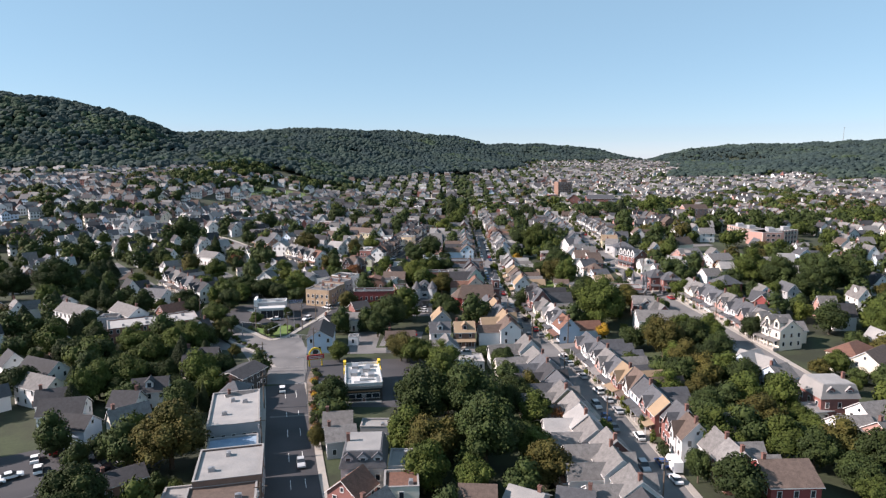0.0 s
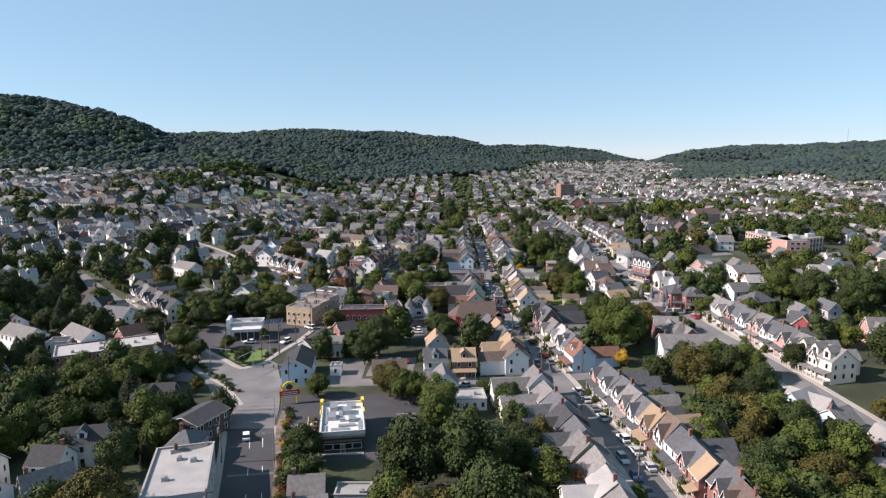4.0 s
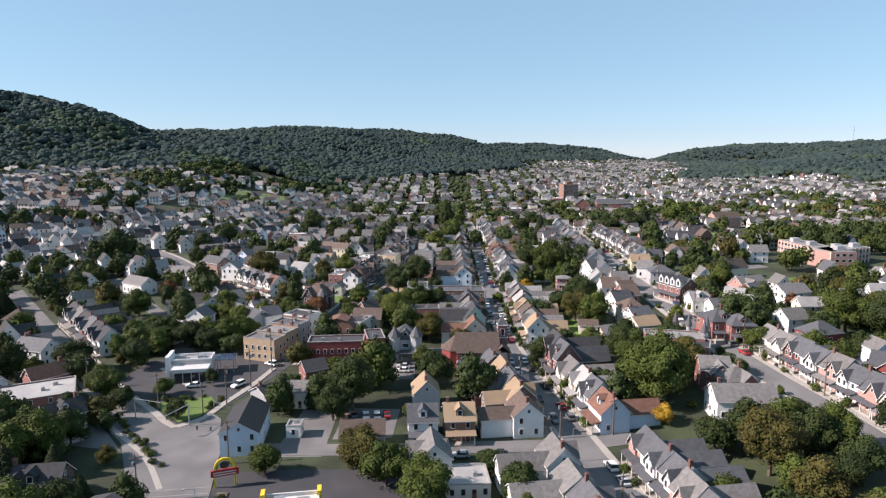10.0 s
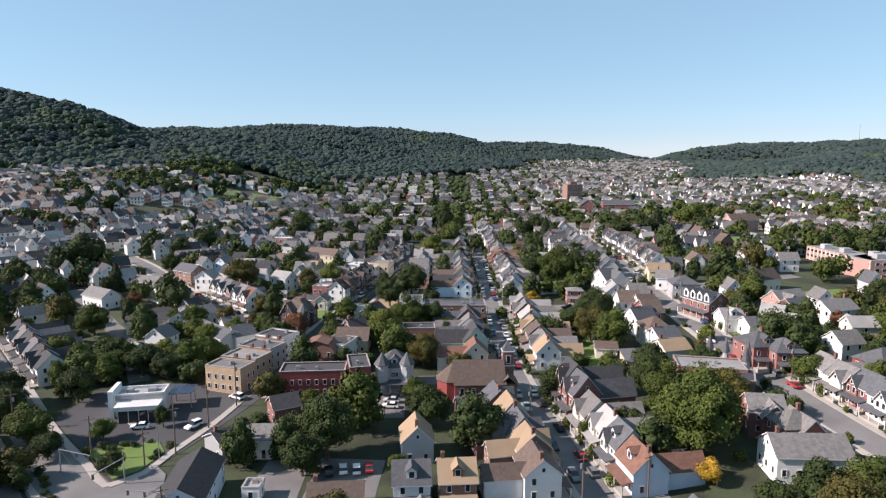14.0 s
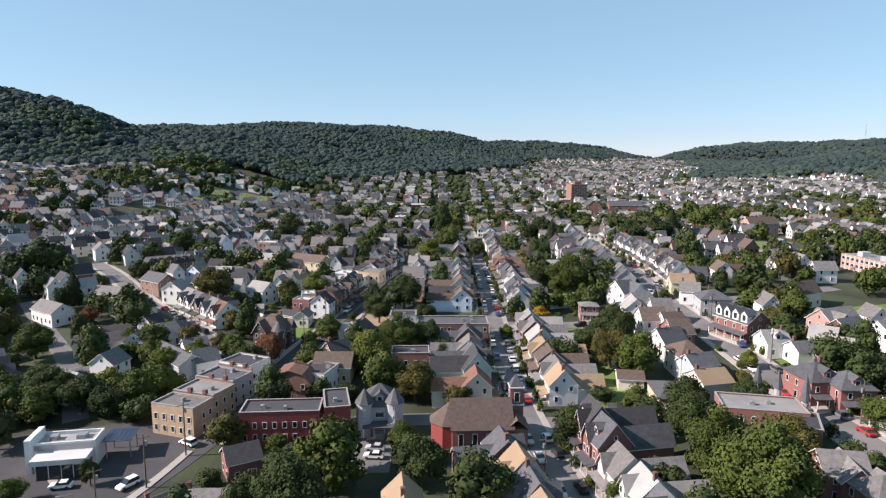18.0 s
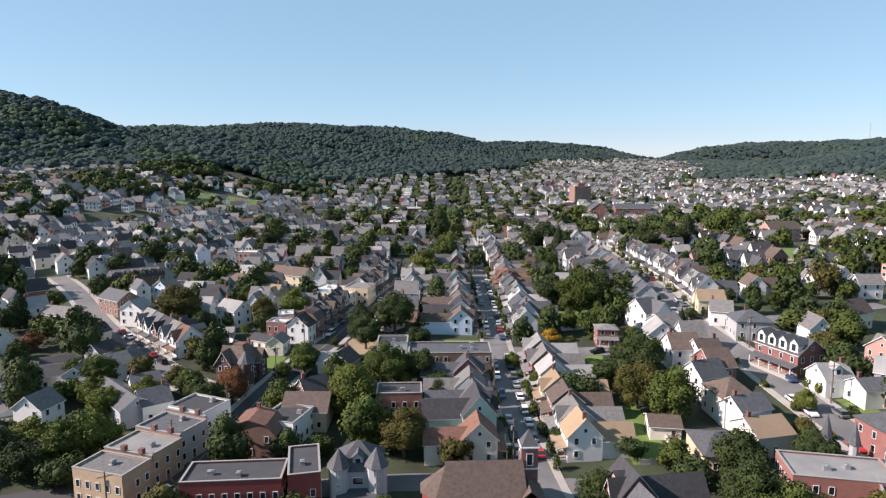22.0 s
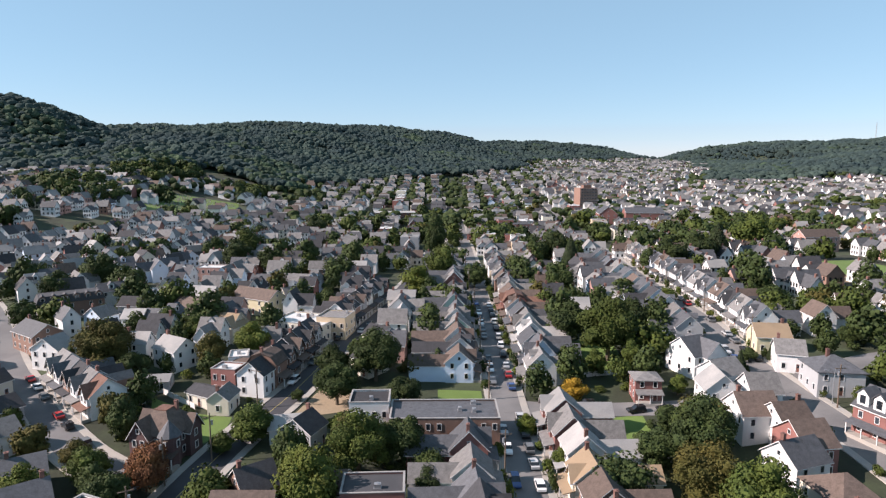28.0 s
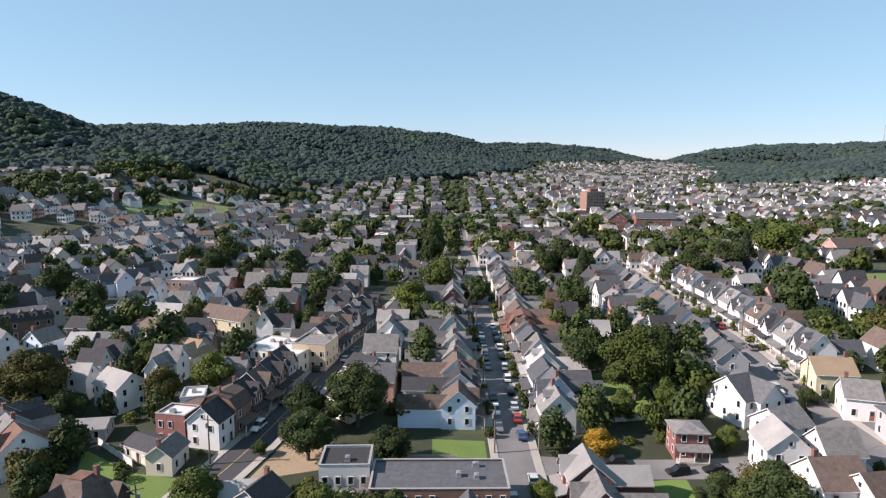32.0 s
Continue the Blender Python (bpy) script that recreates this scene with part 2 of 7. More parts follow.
def base(x, y):
    z = np.interp(y, FINE_Y, FINE_Z)
    z = z + 7.0 * smooth(x, 30, 125) * (1 - smooth(y, 330, 700)) * smooth(y, 120, 260)
    east = 12 * smooth(x, 150, 500) * smooth(y, 480, 900) * (1 - 0.7 * smooth(y, 900, 1100))
    return z + east + 31 * smooth(-x, 110, 340) * smooth(y, 450, 720)


def hill(x, y):
    """How far the wooded ridges rise above the valley floor."""
    b, out = base(x, y), np.zeros(np.broadcast(x, y).shape)
    for crest in RIDGES:
        near, best = np.full_like(out, 1e9), np.zeros_like(out)
        for p, q in zip(crest, crest[1:]):
            dx, dy = q[0] - p[0], q[1] - p[1]
            s = np.clip(((x - p[0]) * dx + (y - p[1]) * dy) / (dx * dx + dy * dy), 0, 1)
            d = np.hypot(x - p[0] - s * dx, y - p[1] - s * dy)
            rise = np.maximum(p[2] + s * (q[2] - p[2]) - b, 0) * np.exp(-(d / (p[3] + s * (q[3] - p[3]))) ** 2)
            best, near = np.where(d < near, rise, best), np.minimum(d, near)
        out = np.maximum(out, best)
    spur = np.sin(x * 0.019 + 2.2 * np.sin(y * 0.011)) * np.sin(y * 0.023 + 1.4 * np.sin(x * 0.008)) + 0.5 * np.sin(x * 0.043 + y * 0.017) * np.sin(y * 0.051 - x * 0.02)
    return out + 4.5 * spur * np.clip((out - 12) / 45, 0, 1)


def height(x, y):
    """The ground's height at a place, for numbers or arrays."""
    x, y = np.asarray(x, float), np.asarray(y, float)
    return base(x, y) + hill(x, y)


def ground_at(x, y):
    return float(height(x, y))


def mesh_object(name, verts, faces, mats, slots=None, flat=True):
    me = bpy.data.meshes.new(name)
    me.from_pydata(verts, [], faces)
    for m in mats if isinstance(mats, (list, tuple)) else [mats]:
        me.materials.append(m)
    if slots is not None:
        me.polygons.foreach_set("material_index", slots)
    if not flat:
        me.polygons.foreach_set("use_smooth", [True] * len(me.polygons))
    me.update()
    return new(name, me)


def graded(a, b, fine_a, fine_b, step):
    """Grid lines from a to b, step apart between fine_a and fine_b and wider outside."""
    mid = list(np.arange(fine_a, fine_b + step, step))
    low, v, s = [], fine_a, step
    while v > a:
        s *= 1.25
        v -= s
        low.append(v)
    high, v, s = [], mid[-1], step
    while v < b:
        s = min(s * 1.12, 120)
        v += s
        high.append(v)
    return np.array(low[::-1] + mid + high)


gx, gy = graded(-3500, 3500, -260, 260, 7.0), graded(-600, 4600, 80, 620, 7.0)
GX, GY = np.meshgrid(gx, gy)
GZ = height(GX, GY)
gv = np.stack([GX.ravel(), GY.ravel(), GZ.ravel()], 1)
idx = np.arange(len(gv)).reshape(GX.shape)
gf = np.stack([idx[:-1, :-1].ravel(), idx[:-1, 1:].ravel(), idx[1:, 1:].ravel(), idx[1:, :-1].ravel()], 1)
tagged(mesh_object("ground", gv.tolist(), gf.tolist(), M_GROUND, flat=False), "valley floor of dark grass and bare soil", "ground", kind="structure")

# ---- ways of building ----
def part(name, data, parent, m=None, label=""):
    """One mesh object, a part of parent, at the pose m in its parent's space."""
    ob = new(name, data)
    ob.parent = parent
    if m is not None:
        ob.matrix_basis = m
    if label:
        ob["label"] = label
    return ob


def make(name, verts, faces, mats, slots=None):
    me = bpy.data.meshes.new(name)
    me.from_pydata(verts, [], faces)
    for m in mats if isinstance(mats, (list, tuple)) else [mats]:
        me.materials.append(m)
    if slots is not None:
        me.polygons.foreach_set("material_index", slots)
    me.update()
    return me


BOX = [(0, 3, 2, 1), (4, 5, 6, 7), (0, 1, 5, 4), (1, 2, 6, 5), (2, 3, 7, 6), (3, 0, 4, 7)]


def sheet(name, v, f, mat):
    """A mesh of triangles from arrays, for the largest masses."""
    me = bpy.data.meshes.new(name)
    me.vertices.add(len(v))
    me.vertices.foreach_set("co", np.asarray(v, np.float32).ravel())
    me.loops.add(f.size)
    me.loops.foreach_set("vertex_index", np.asarray(f, np.int32).ravel())
    me.polygons.add(len(f))
    me.polygons.foreach_set("loop_start", np.arange(0, f.size, 3, dtype=np.int32))
    me.materials.append(mat)
    me.update(calc_edges=True)
    return me


class Shape:
    """Gathers boxes, prisms and slabs into one mesh."""

    def __init__(self):
        self.v, self.f, self.s = [], [], []

    def solid(self, verts, faces, slot=0):
        k = len(self.v)
        self.v += [tuple(p) for p in verts]
        self.f += [tuple(i + k for i in f) for f in faces]
        self.s += [slot] * len(faces)
        return self

    def box(self, x0, x1, y0, y1, z0, z1, slot=0):
        return self.solid([(x0, y0, z0), (x1, y0, z0), (x1, y1, z0), (x0, y1, z0), (x0, y0, z1), (x1, y0, z1), (x1, y1, z1), (x0, y1, z1)], BOX, slot)

    def slab(self, a, b, c, d, thick, slot=0, edge=None):
        """A plate with the corners a b c d as its top, counter-clockwise from above; edge: the slot of its rim."""
        low = [(p[0], p[1], p[2] - thick) for p in (a, b, c, d)]
        self.solid(low + [a, b, c, d], BOX, slot)
        if edge is not None:
            self.s[-len(BOX):] = [slot if set(f) in ({0, 1, 2, 3}, {4, 5, 6, 7}) else edge for f in BOX]
        return self

    def gable(self, x0, x1, y0, y1, z0, z1, z2, slot=0):
        """A box with a gable on top, its ridge along x."""
        m = (y0 + y1) / 2
        v = [(x0, y0, z0), (x1, y0, z0), (x1, y1, z0), (x0, y1, z0), (x0, y0, z1), (x1, y0, z1), (x1, y1, z1), (x0, y1, z1), (x0, m, z2), (x1, m, z2)]
        f = [(0, 3, 2, 1), (0, 1, 5, 4), (2, 3, 7, 6), (1, 2, 6, 9, 5), (3, 0, 4, 8, 7), (4, 5, 9, 8), (6, 7, 8, 9)]
        return self.solid(v, f, slot)

    def cylinder(self, x, y, z0, z1, r0, r1, n=8, slot=0):
        v = [(x + r * math.cos(2 * math.pi * i / n), y + r * math.sin(2 * math.pi * i / n), z) for z, r in ((z0, r0), (z1, r1)) for i in range(n)]
        f = [(i, (i + 1) % n, n + (i + 1) % n, n + i) for i in range(n)] + [tuple(range(n))[::-1], tuple(range(n, 2 * n))]
        return self.solid(v, f, slot)

    def cone(self, x, y, z0, z1, r, n=8, slot=0):
        v = [(x + r * math.cos(2 * math.pi * (i + 0.5) / n), y + r * math.sin(2 * math.pi * (i + 0.5) / n), z0) for i in range(n)] + [(x, y, z1)]
        return self.solid(v, [(i, (i + 1) % n, n) for i in range(n)] + [tuple(range(n))[::-1]], slot)

    def mesh(self, name, mats):
        return make(name, self.v, self.f, mats, self.s)


def window_mesh(w, h, bars=True):
    """A window with its projecting frame and set-back pane as one shell, facing -y, its middle at the origin."""
    rings = [(0.1, 0.02), (0.1, -0.1), (0.0, -0.1), (0.0, -0.03)]
    v = [(sx * (w / 2 + g), y, sz * (h / 2 + g)) for g, y in rings for sx, sz in ((-1, -1), (1, -1), (1, 1), (-1, 1))]
    f = [(4 * r + i, 4 * r + (i + 1) % 4, 4 * r + 4 + (i + 1) % 4, 4 * r + 4 + i) for r in range(3) for i in range(4)] + [(12, 13, 14, 15)]
    return make("window", v, f, [M_TRIM, M_GLASS], [0] * 12 + [1])


def door_mesh():
    s = Shape().box(-0.6, -0.48, -0.1, 0.02, 0, 2.25).box(0.48, 0.6, -0.1, 0.02, 0, 2.25).box(-0.48, 0.48, -0.1, 0.02, 2.1, 2.25).box(-0.48, 0.48, -0.05, 0.02, 0, 2.1, 1)
    s.box(-0.3, 0.3, -0.055, -0.045, 1.1, 1.9, 2)
    return s.mesh("door", [M_TRIM, M_DOOR, M_GLASS])


WINDOW, WIDE, SMALL = window_mesh(0.85, 1.4), window_mesh(2.0, 1.3), window_mesh(0.65, 0.85)
DOOR = door_mesh()
CHIMNEY = Shape().box(-0.35, 0.35, -0.35, 0.35, -2.5, 1.1).box(-0.42, 0.42, -0.42, 0.42, 1.1, 1.25).cylinder(-0.12, 0, 1.25, 1.5, 0.12, 0.1, 6).mesh("chimney", M_BRICK)
ROOF_SHAPES = {"gable": "gable roof", "hip": "hipped roof", "flat": "flat roof", "mansard": "mansard roof", "gambrel": "gambrel roof"}
DORMERS = {}


def dormer_mesh(wall, roof):
    """A small gabled dormer that looks to -y, its sill at the origin."""
    if (wall, roof) not in DORMERS:
        s = Shape()
        v = [(-1, 0, -0.8), (1, 0, -0.8), (1, 0, 1.2), (0, 0, 2.1), (-1, 0, 1.2), (-1, 3.2, -0.8), (1, 3.2, -0.8), (1, 3.2, 1.2), (0, 3.2, 2.1), (-1, 3.2, 1.2)]
        s.solid(v, [(0, 1, 2, 3, 4), (9, 8, 7, 6, 5), (1, 6, 7, 2), (5, 0, 4, 9), (2, 7, 8, 3), (4, 3, 8, 9), (0, 5, 6, 1)])
        s.slab((0, -0.3, 2.28), (0, 3.3, 2.28), (-1.35, 3.3, 1.05), (-1.35, -0.3, 1.05), 0.14, 1)
        s.slab((0, 3.3, 2.28), (0, -0.3, 2.28), (1.35, -0.3, 1.05), (1.35, 3.3, 1.05), 0.14, 1)
        s.box(-0.5, 0.5, -0.03, 0.01, -0.25, 1.05, 2).box(-0.6, -0.5, -0.06, 0, -0.3, 1.15, 3).box(0.5, 0.6, -0.06, 0, -0.3, 1.15, 3).box(-0.6, 0.6, -0.06, 0, 1.05, 1.17, 3).box(-0.6, 0.6, -0.08, 0, -0.37, -0.25, 3)
        DORMERS[wall, roof] = s.mesh("dormer", [WALLS[wall][1], ROOFS[roof][1], M_GLASS, M_TRIM])
    return DORMERS[wall, roof]


def roof_mesh(kind, L, W, eave, rise, over=0.4, thick=0.2):
    s, a, b = Shape(), L / 2 + over, W / 2 + over
    drop = rise * over / (W / 2)
    lift = 0.16
    if kind == "gable":
        lo, hi = eave - drop + lift, eave + rise + lift
        s.slab((a, 0, hi), (-a, 0, hi), (-a, -b, lo), (a, -b, lo), thick, 0, 1).slab((-a, 0, hi), (a, 0, hi), (a, b, lo), (-a, b, lo), thick, 0, 1)
    elif kind == "hip":
        lo, hi, r = eave - 0.1, eave + rise, max(L / 2 - W / 2, 0.3)
        v = [(-a, -b, lo), (a, -b, lo), (a, b, lo), (-a, b, lo), (-a, -b, lo + 0.2), (a, -b, lo + 0.2), (a, b, lo + 0.2), (-a, b, lo + 0.2), (-r, 0, hi), (r, 0, hi)]
        s.solid(v, [(0, 3, 2, 1), (0, 1, 5, 4), (1, 2, 6, 5), (2, 3, 7, 6), (3, 0, 4, 7), (4, 5, 9, 8), (6, 7, 8, 9), (5, 6, 9), (7, 4, 8)])
    elif kind == "mansard":
        lo, hi, i = eave - 0.1, eave + rise, 1.1
        v = [(x, y, lo) for x, y in ((-a, -b), (a, -b), (a, b), (-a, b))] + [(x, y, hi) for x, y in ((-a + i, -b + i), (a - i, -b + i), (a - i, b - i), (-a + i, b - i))]
        s.solid(v, BOX)
    elif kind == "gambrel":
        lo, mid, hi = eave, eave + rise * 0.68, eave + rise
        k = b * 0.62
        s.slab((a, -k, mid + lift), (-a, -k, mid + lift), (-a, -b, lo), (a, -b, lo), thick).slab((-a, k, mid + lift), (a, k, mid + lift), (a, b, lo), (-a, b, lo), thick)
        s.slab((a, 0, hi + lift), (-a, 0, hi + lift), (-a, -k, mid + lift), (a, -k, mid + lift), thick).slab((-a, 0, hi + lift), (a, 0, hi + lift), (a, k, mid + lift), (-a, k, mid + lift), thick)
    else:
        s.box(-L / 2 + 0.25, L / 2 - 0.25, -W / 2 + 0.25, W / 2 - 0.25, eave - 0.3, eave)
    return s


def wall_mesh(kind, L, W, eave, rise, mat):
    s, a, b = Shape(), L / 2, W / 2
    if kind == "gable":
        s.gable(-a, a, -b, b, -2.5, eave, eave + rise)
    elif kind == "gambrel":
        m, k = eave + rise * 0.68, b * 0.62
        v = [(x, y, z) for x in (-a, a) for y, z in ((-b, -2.5), (b, -2.5), (b, eave), (k, m), (0, eave + rise), (-k, m), (-b, eave))]
        s.solid(v, [tuple(range(7)), tuple(range(13, 6, -1))] + [(i, i + 7, (i + 1) % 7 + 7, (i + 1) % 7) for i in range(7)])
    elif kind == "flat":
        s.box(-a, a, -b, b, -2.5, eave - 0.32)
        t = 0.25
        s.box(-a, a, -b, -b + t, eave - 0.32, eave + rise).box(-a, a, b - t, b, eave - 0.32, eave + rise)
        s.box(-a, -a + t, -b + t, b - t, eave - 0.32, eave + rise).box(a - t, a, -b + t, b - t, eave - 0.32, eave + rise)
    else:
        s.box(-a, a, -b, b, -2.5, eave)
    return s.mesh("wall", mat)


def joined(places):
    """Small meshes, each at its pose, in one, for houses that stay far off."""
    v, f, slots = [], [], []
    for me, m in places:
        k = len(v)
        v += [tuple(m @ p.co) for p in me.vertices]
        f += [tuple(i + k for i in p.vertices) for p in me.polygons]
        slots += [p.material_index for p in me.polygons]
    return make("glazing", v, f, [M_TRIM, M_GLASS], slots)


ALL_HOUSES = []


def house(x, y, turn, L, W, eave, rise, wall="white", roof="grey", kind="gable", dormers="", porch="", detail=2, chimneys=1, name="house", lift=0.0, label="", group="", seed=None, wing=None, story=2.9, front=None):
    """A building at x, y: L along its ridge, W across, turned by degrees. dormers and porch name the sides n (+y), s (-y), e (+x), w (-x) of its own axes.
    wing: L, W, eave, rise, dx, dy of a cross wing."""
    rng = random.Random(seed if seed is not None else int(x * 31 + y * 17))
    if kind in ("gable", "hip") and L < 17:
        lean = 1.0 if name == "row_house" else 0.92
        L, W, eave = L * lean, W * 0.9, eave * 0.96
        wing = wing and (wing[0] * 0.95, wing[1] * 0.92, wing[2] * 0.96, wing[3], wing[4] * lean, wing[5] * 0.92)
    far = math.hypot(math.hypot(x - 5, y - min(max(y, 0), 247)), 66) > 128
    panes = []

    def glaze(me, m):
        """A window of its own, or one of the joined ones of a house that stays far off."""
        if far or detail == 1:
            panes.append((me, m))
        else:
            part("window", me, top, m)

    top = new(name)
    top.matrix_basis = pose(x, y, ground_at(x, y) + lift, 0, 0, turn)
    ALL_HOUSES.append((x, y, max(L, W) / 2))
    floors = max(1, int((eave + 0.4) / story))
    word = {1: "one-storey", 2: "two-storey", 3: "three-storey"}.get(floors, "tall")
    text = label or "%s %s house with a %s %s" % (word, WALLS[wall][0], ROOFS[roof][0], ROOF_SHAPES[kind])
    tagged(top, text, "house" if name in ("house", "row_house") else name.replace("_", " "), group)
    part("wall", wall_mesh(kind, L, W, eave, rise, WALLS[wall][1]), top)
    cover = part("roof", roof_mesh(kind, L, W, eave, rise).mesh("roof", [ROOFS[roof][1], M_TRIM]), top)
    if wing:
        l2, w2, e2, r2, dx, dy = wing
        m = pose(dx, dy, 0, 0, 0, 90)
        part("wing_wall", wall_mesh("gable", l2, w2, e2, r2, WALLS[wall][1]), top, m)
        part("wing_roof", roof_mesh("gable", l2, w2, e2, r2).mesh("wing_roof", [ROOFS[roof][1], M_TRIM]), top, m)
        if detail > 1:
            for side in (1, -1):
                if (Matrix.Rotation(radians(turn), 3, "Z") @ Vector((0, side, 0))).dot(Vector((5 - x, 60 - y, 0)).normalized()) < -0.12:
                    continue
                for f in range(floors):
                    for u in (-w2 / 4, w2 / 4):
                        glaze(WINDOW, pose(dx + u, dy + side * l2 / 2, 1.7 + f * story, 0, 0, 0 if side < 0 else 180))
    if front:
        side, w2, dx, out, lower, r2 = front
        m = pose(dx, side * (W / 4 + out / 2), 0, 0, 0, 90)
        deep = W / 2 + out
        part("front_gable", wall_mesh("gable", deep, w2, eave - lower, r2, WALLS[wall][1]), top, m)
        part("front_gable_roof", roof_mesh("gable", deep + 0.3, w2, eave - lower, r2).mesh("front_gable_roof", [ROOFS[roof][1], M_TRIM]), top, m)
        if detail > 1:
            for f in range(floors):
                for u in (-w2 / 4, w2 / 4):
                    glaze(WINDOW, pose(dx + u, side * (W / 2 + out), 1.7 + f * story, 0, 0, 0 if side < 0 else 180))
            glaze(SMALL, pose(dx, side * (W / 2 + out), eave - lower + r2 * 0.38, 0, 0, 0 if side < 0 else 180))
    if kind == "mansard":
        s = Shape().box(-L / 2 + 1.0, L / 2 - 1.0, -W / 2 + 1.0, W / 2 - 1.0, eave + rise - 0.1, eave + rise + 0.12)
        part("roof_deck", s.mesh("roof_deck", ROOFS["tar" if roof == "tar" else "light"][1]), top)
    if kind == "flat" and detail:
        cap = Shape()
        a, b, z = L / 2, W / 2, eave + rise
        for u0, u1, v0, v1 in ((-a - 0.08, a + 0.08, -b - 0.08, -b + 0.33), (-a - 0.08, a + 0.08, b - 0.33, b + 0.08), (-a - 0.08, -a + 0.33, -b + 0.33, b - 0.33), (a - 0.33, a + 0.08, -b + 0.33, b - 0.33)):
            cap.box(u0, u1, v0, v1, z + 0.003, z + 0.14)
        part("parapet_cap", cap.mesh("parapet_cap", M_CAP), top)
        for i in range(1 + int(L * W / 120)):
            u, v = rng.uniform(-0.35, 0.35) * L, rng.uniform(-0.3, 0.3) * W
            part("roof_unit", ROOF_UNIT, cover, pose(u, v, eave, 0, 0, 90 * rng.randrange(2)))
    elif chimneys and detail:
        for i in range(chimneys if rng.random() < 0.55 or chimneys > 1 else 0):
            u = (rng.choice((-0.38, 0.38)) if chimneys == 1 else (-0.38 + 0.76 * i / (chimneys - 1))) * L
            u = u * 0.3 if kind == "hip" else u
            part("chimney", CHIMNEY, cover, pose(u, 0.2, eave + rise + 0.1 if kind != "mansard" else eave + rise + 0.6))
    if not detail:
        return top
    # windows, storey by storey, on the sides that the street sees
    to_cam = Vector((5 - x, 60 - y, 0)).normalized()
    for nx, ny, wide, depth in ((0, -1, L, W / 2), (0, 1, L, W / 2), (1, 0, W, L / 2), (-1, 0, W, L / 2)):
        normal = Matrix.Rotation(radians(turn), 3, "Z") @ Vector((nx, ny, 0))
        if normal.dot(to_cam) < (-0.12 if detail > 1 else 0.3):
            continue
        face = math.degrees(math.atan2(ny, nx)) + 90
        n = max(1, int(wide / ((2.9 if kind != "flat" else 2.3) if detail > 1 else 4.4)))
        for f in range(floors):
            z = 1.65 + f * story
            if z + 0.9 > eave:
                continue
            for i in range(n):
                u = (i + 0.5 - n / 2) * wide / n
                if f == 0 and detail > 1 and i == n // 2 and abs(ny) and n > 1:
                    m = pose(0, 0, 0, 0, 0, face) @ pose(u, -depth, 0.15)
                    part("door", DOOR, top, m)
                    continue
                if rng.random() < (0.15 if detail > 1 else 0.25):
                    continue
                glaze(WINDOW, pose(0, 0, 0, 0, 0, face) @ pose(u, -depth, z))
        if kind == "gable" and nx and rise > 2.2:
            glaze(SMALL, pose(0, 0, 0, 0, 0, face) @ pose(0, -depth, eave + rise * 0.35))
    if panes:
        tagged(part("glazing", joined(panes), top), kind="stuff")
    for side in ("n", "s", "N", "S"):
        count = dormers.count(side)
        big, side = (1.5 if side.isupper() else 1.0), side.lower()
        for i in range(count):
            u = (i + 0.5 - count / 2) * L / count
            back = 1.0 if kind != "mansard" else 0.15
            sink = rise * back / (W / 2) if kind == "gable" else 0.5
            m = pose(0, 0, 0, 0, 0, 0 if side == "s" else 180) @ pose(u, -W / 2 + back, eave + sink + 0.45)
            if big > 1:
                m = m @ pose(0, -0.75, -0.1) @ Matrix.Diagonal((1.25, 1.1, 1.4, 1))
            part("dormer", dormer_mesh(wall if wall not in ("brick", "brown") or big == 1 else "white", roof), cover, m)
    for side, face, wide, depth in (("s", 0, L, W / 2), ("n", 180, L, W / 2), ("e", 90, W, L / 2), ("w", 270, W, L / 2)):
        if side in porch:
            turn_m = pose(0, 0, 0, 0, 0, face)
            p = wide / 2 - 0.2
            s = Shape().slab((-p - 0.3, -depth - 2.4, 2.75), (p + 0.3, -depth - 2.4, 2.75), (p + 0.3, -depth - 0.01, 3.35), (-p - 0.3, -depth - 0.01, 3.35), 0.16)
            awning = part("porch_roof", s.mesh("porch_roof", ROOFS[roof][1]), top, turn_m)
            part("porch_floor", Shape().box(-p, p, -depth - 2.2, -depth - 0.01, -1.2, 0.35).mesh("porch_floor", M_WALK), top, turn_m)
            k = max(2, int(wide / 3.2) + 1)
            for i in range(k):
                part("porch_post", PORCH_POST, awning, pose(-p + 0.15 + (2 * p - 0.3) * i / (k - 1), -depth - 2.1, 0.35))
    return top


PORCH_POST = Shape().box(-0.09, 0.09, -0.09, 0.09, 0, 2.4).mesh("porch_post", M_TRIM)
ROOF_UNIT = Shape().box(-0.7, 0.7, -0.5, 0.5, 0, 0.15).box(-0.6, 0.6, -0.42, 0.42, 0.15, 0.85).cylinder(0, 0, 0.85, 0.95, 0.33, 0.33, 10).mesh("roof_unit", M_METAL)


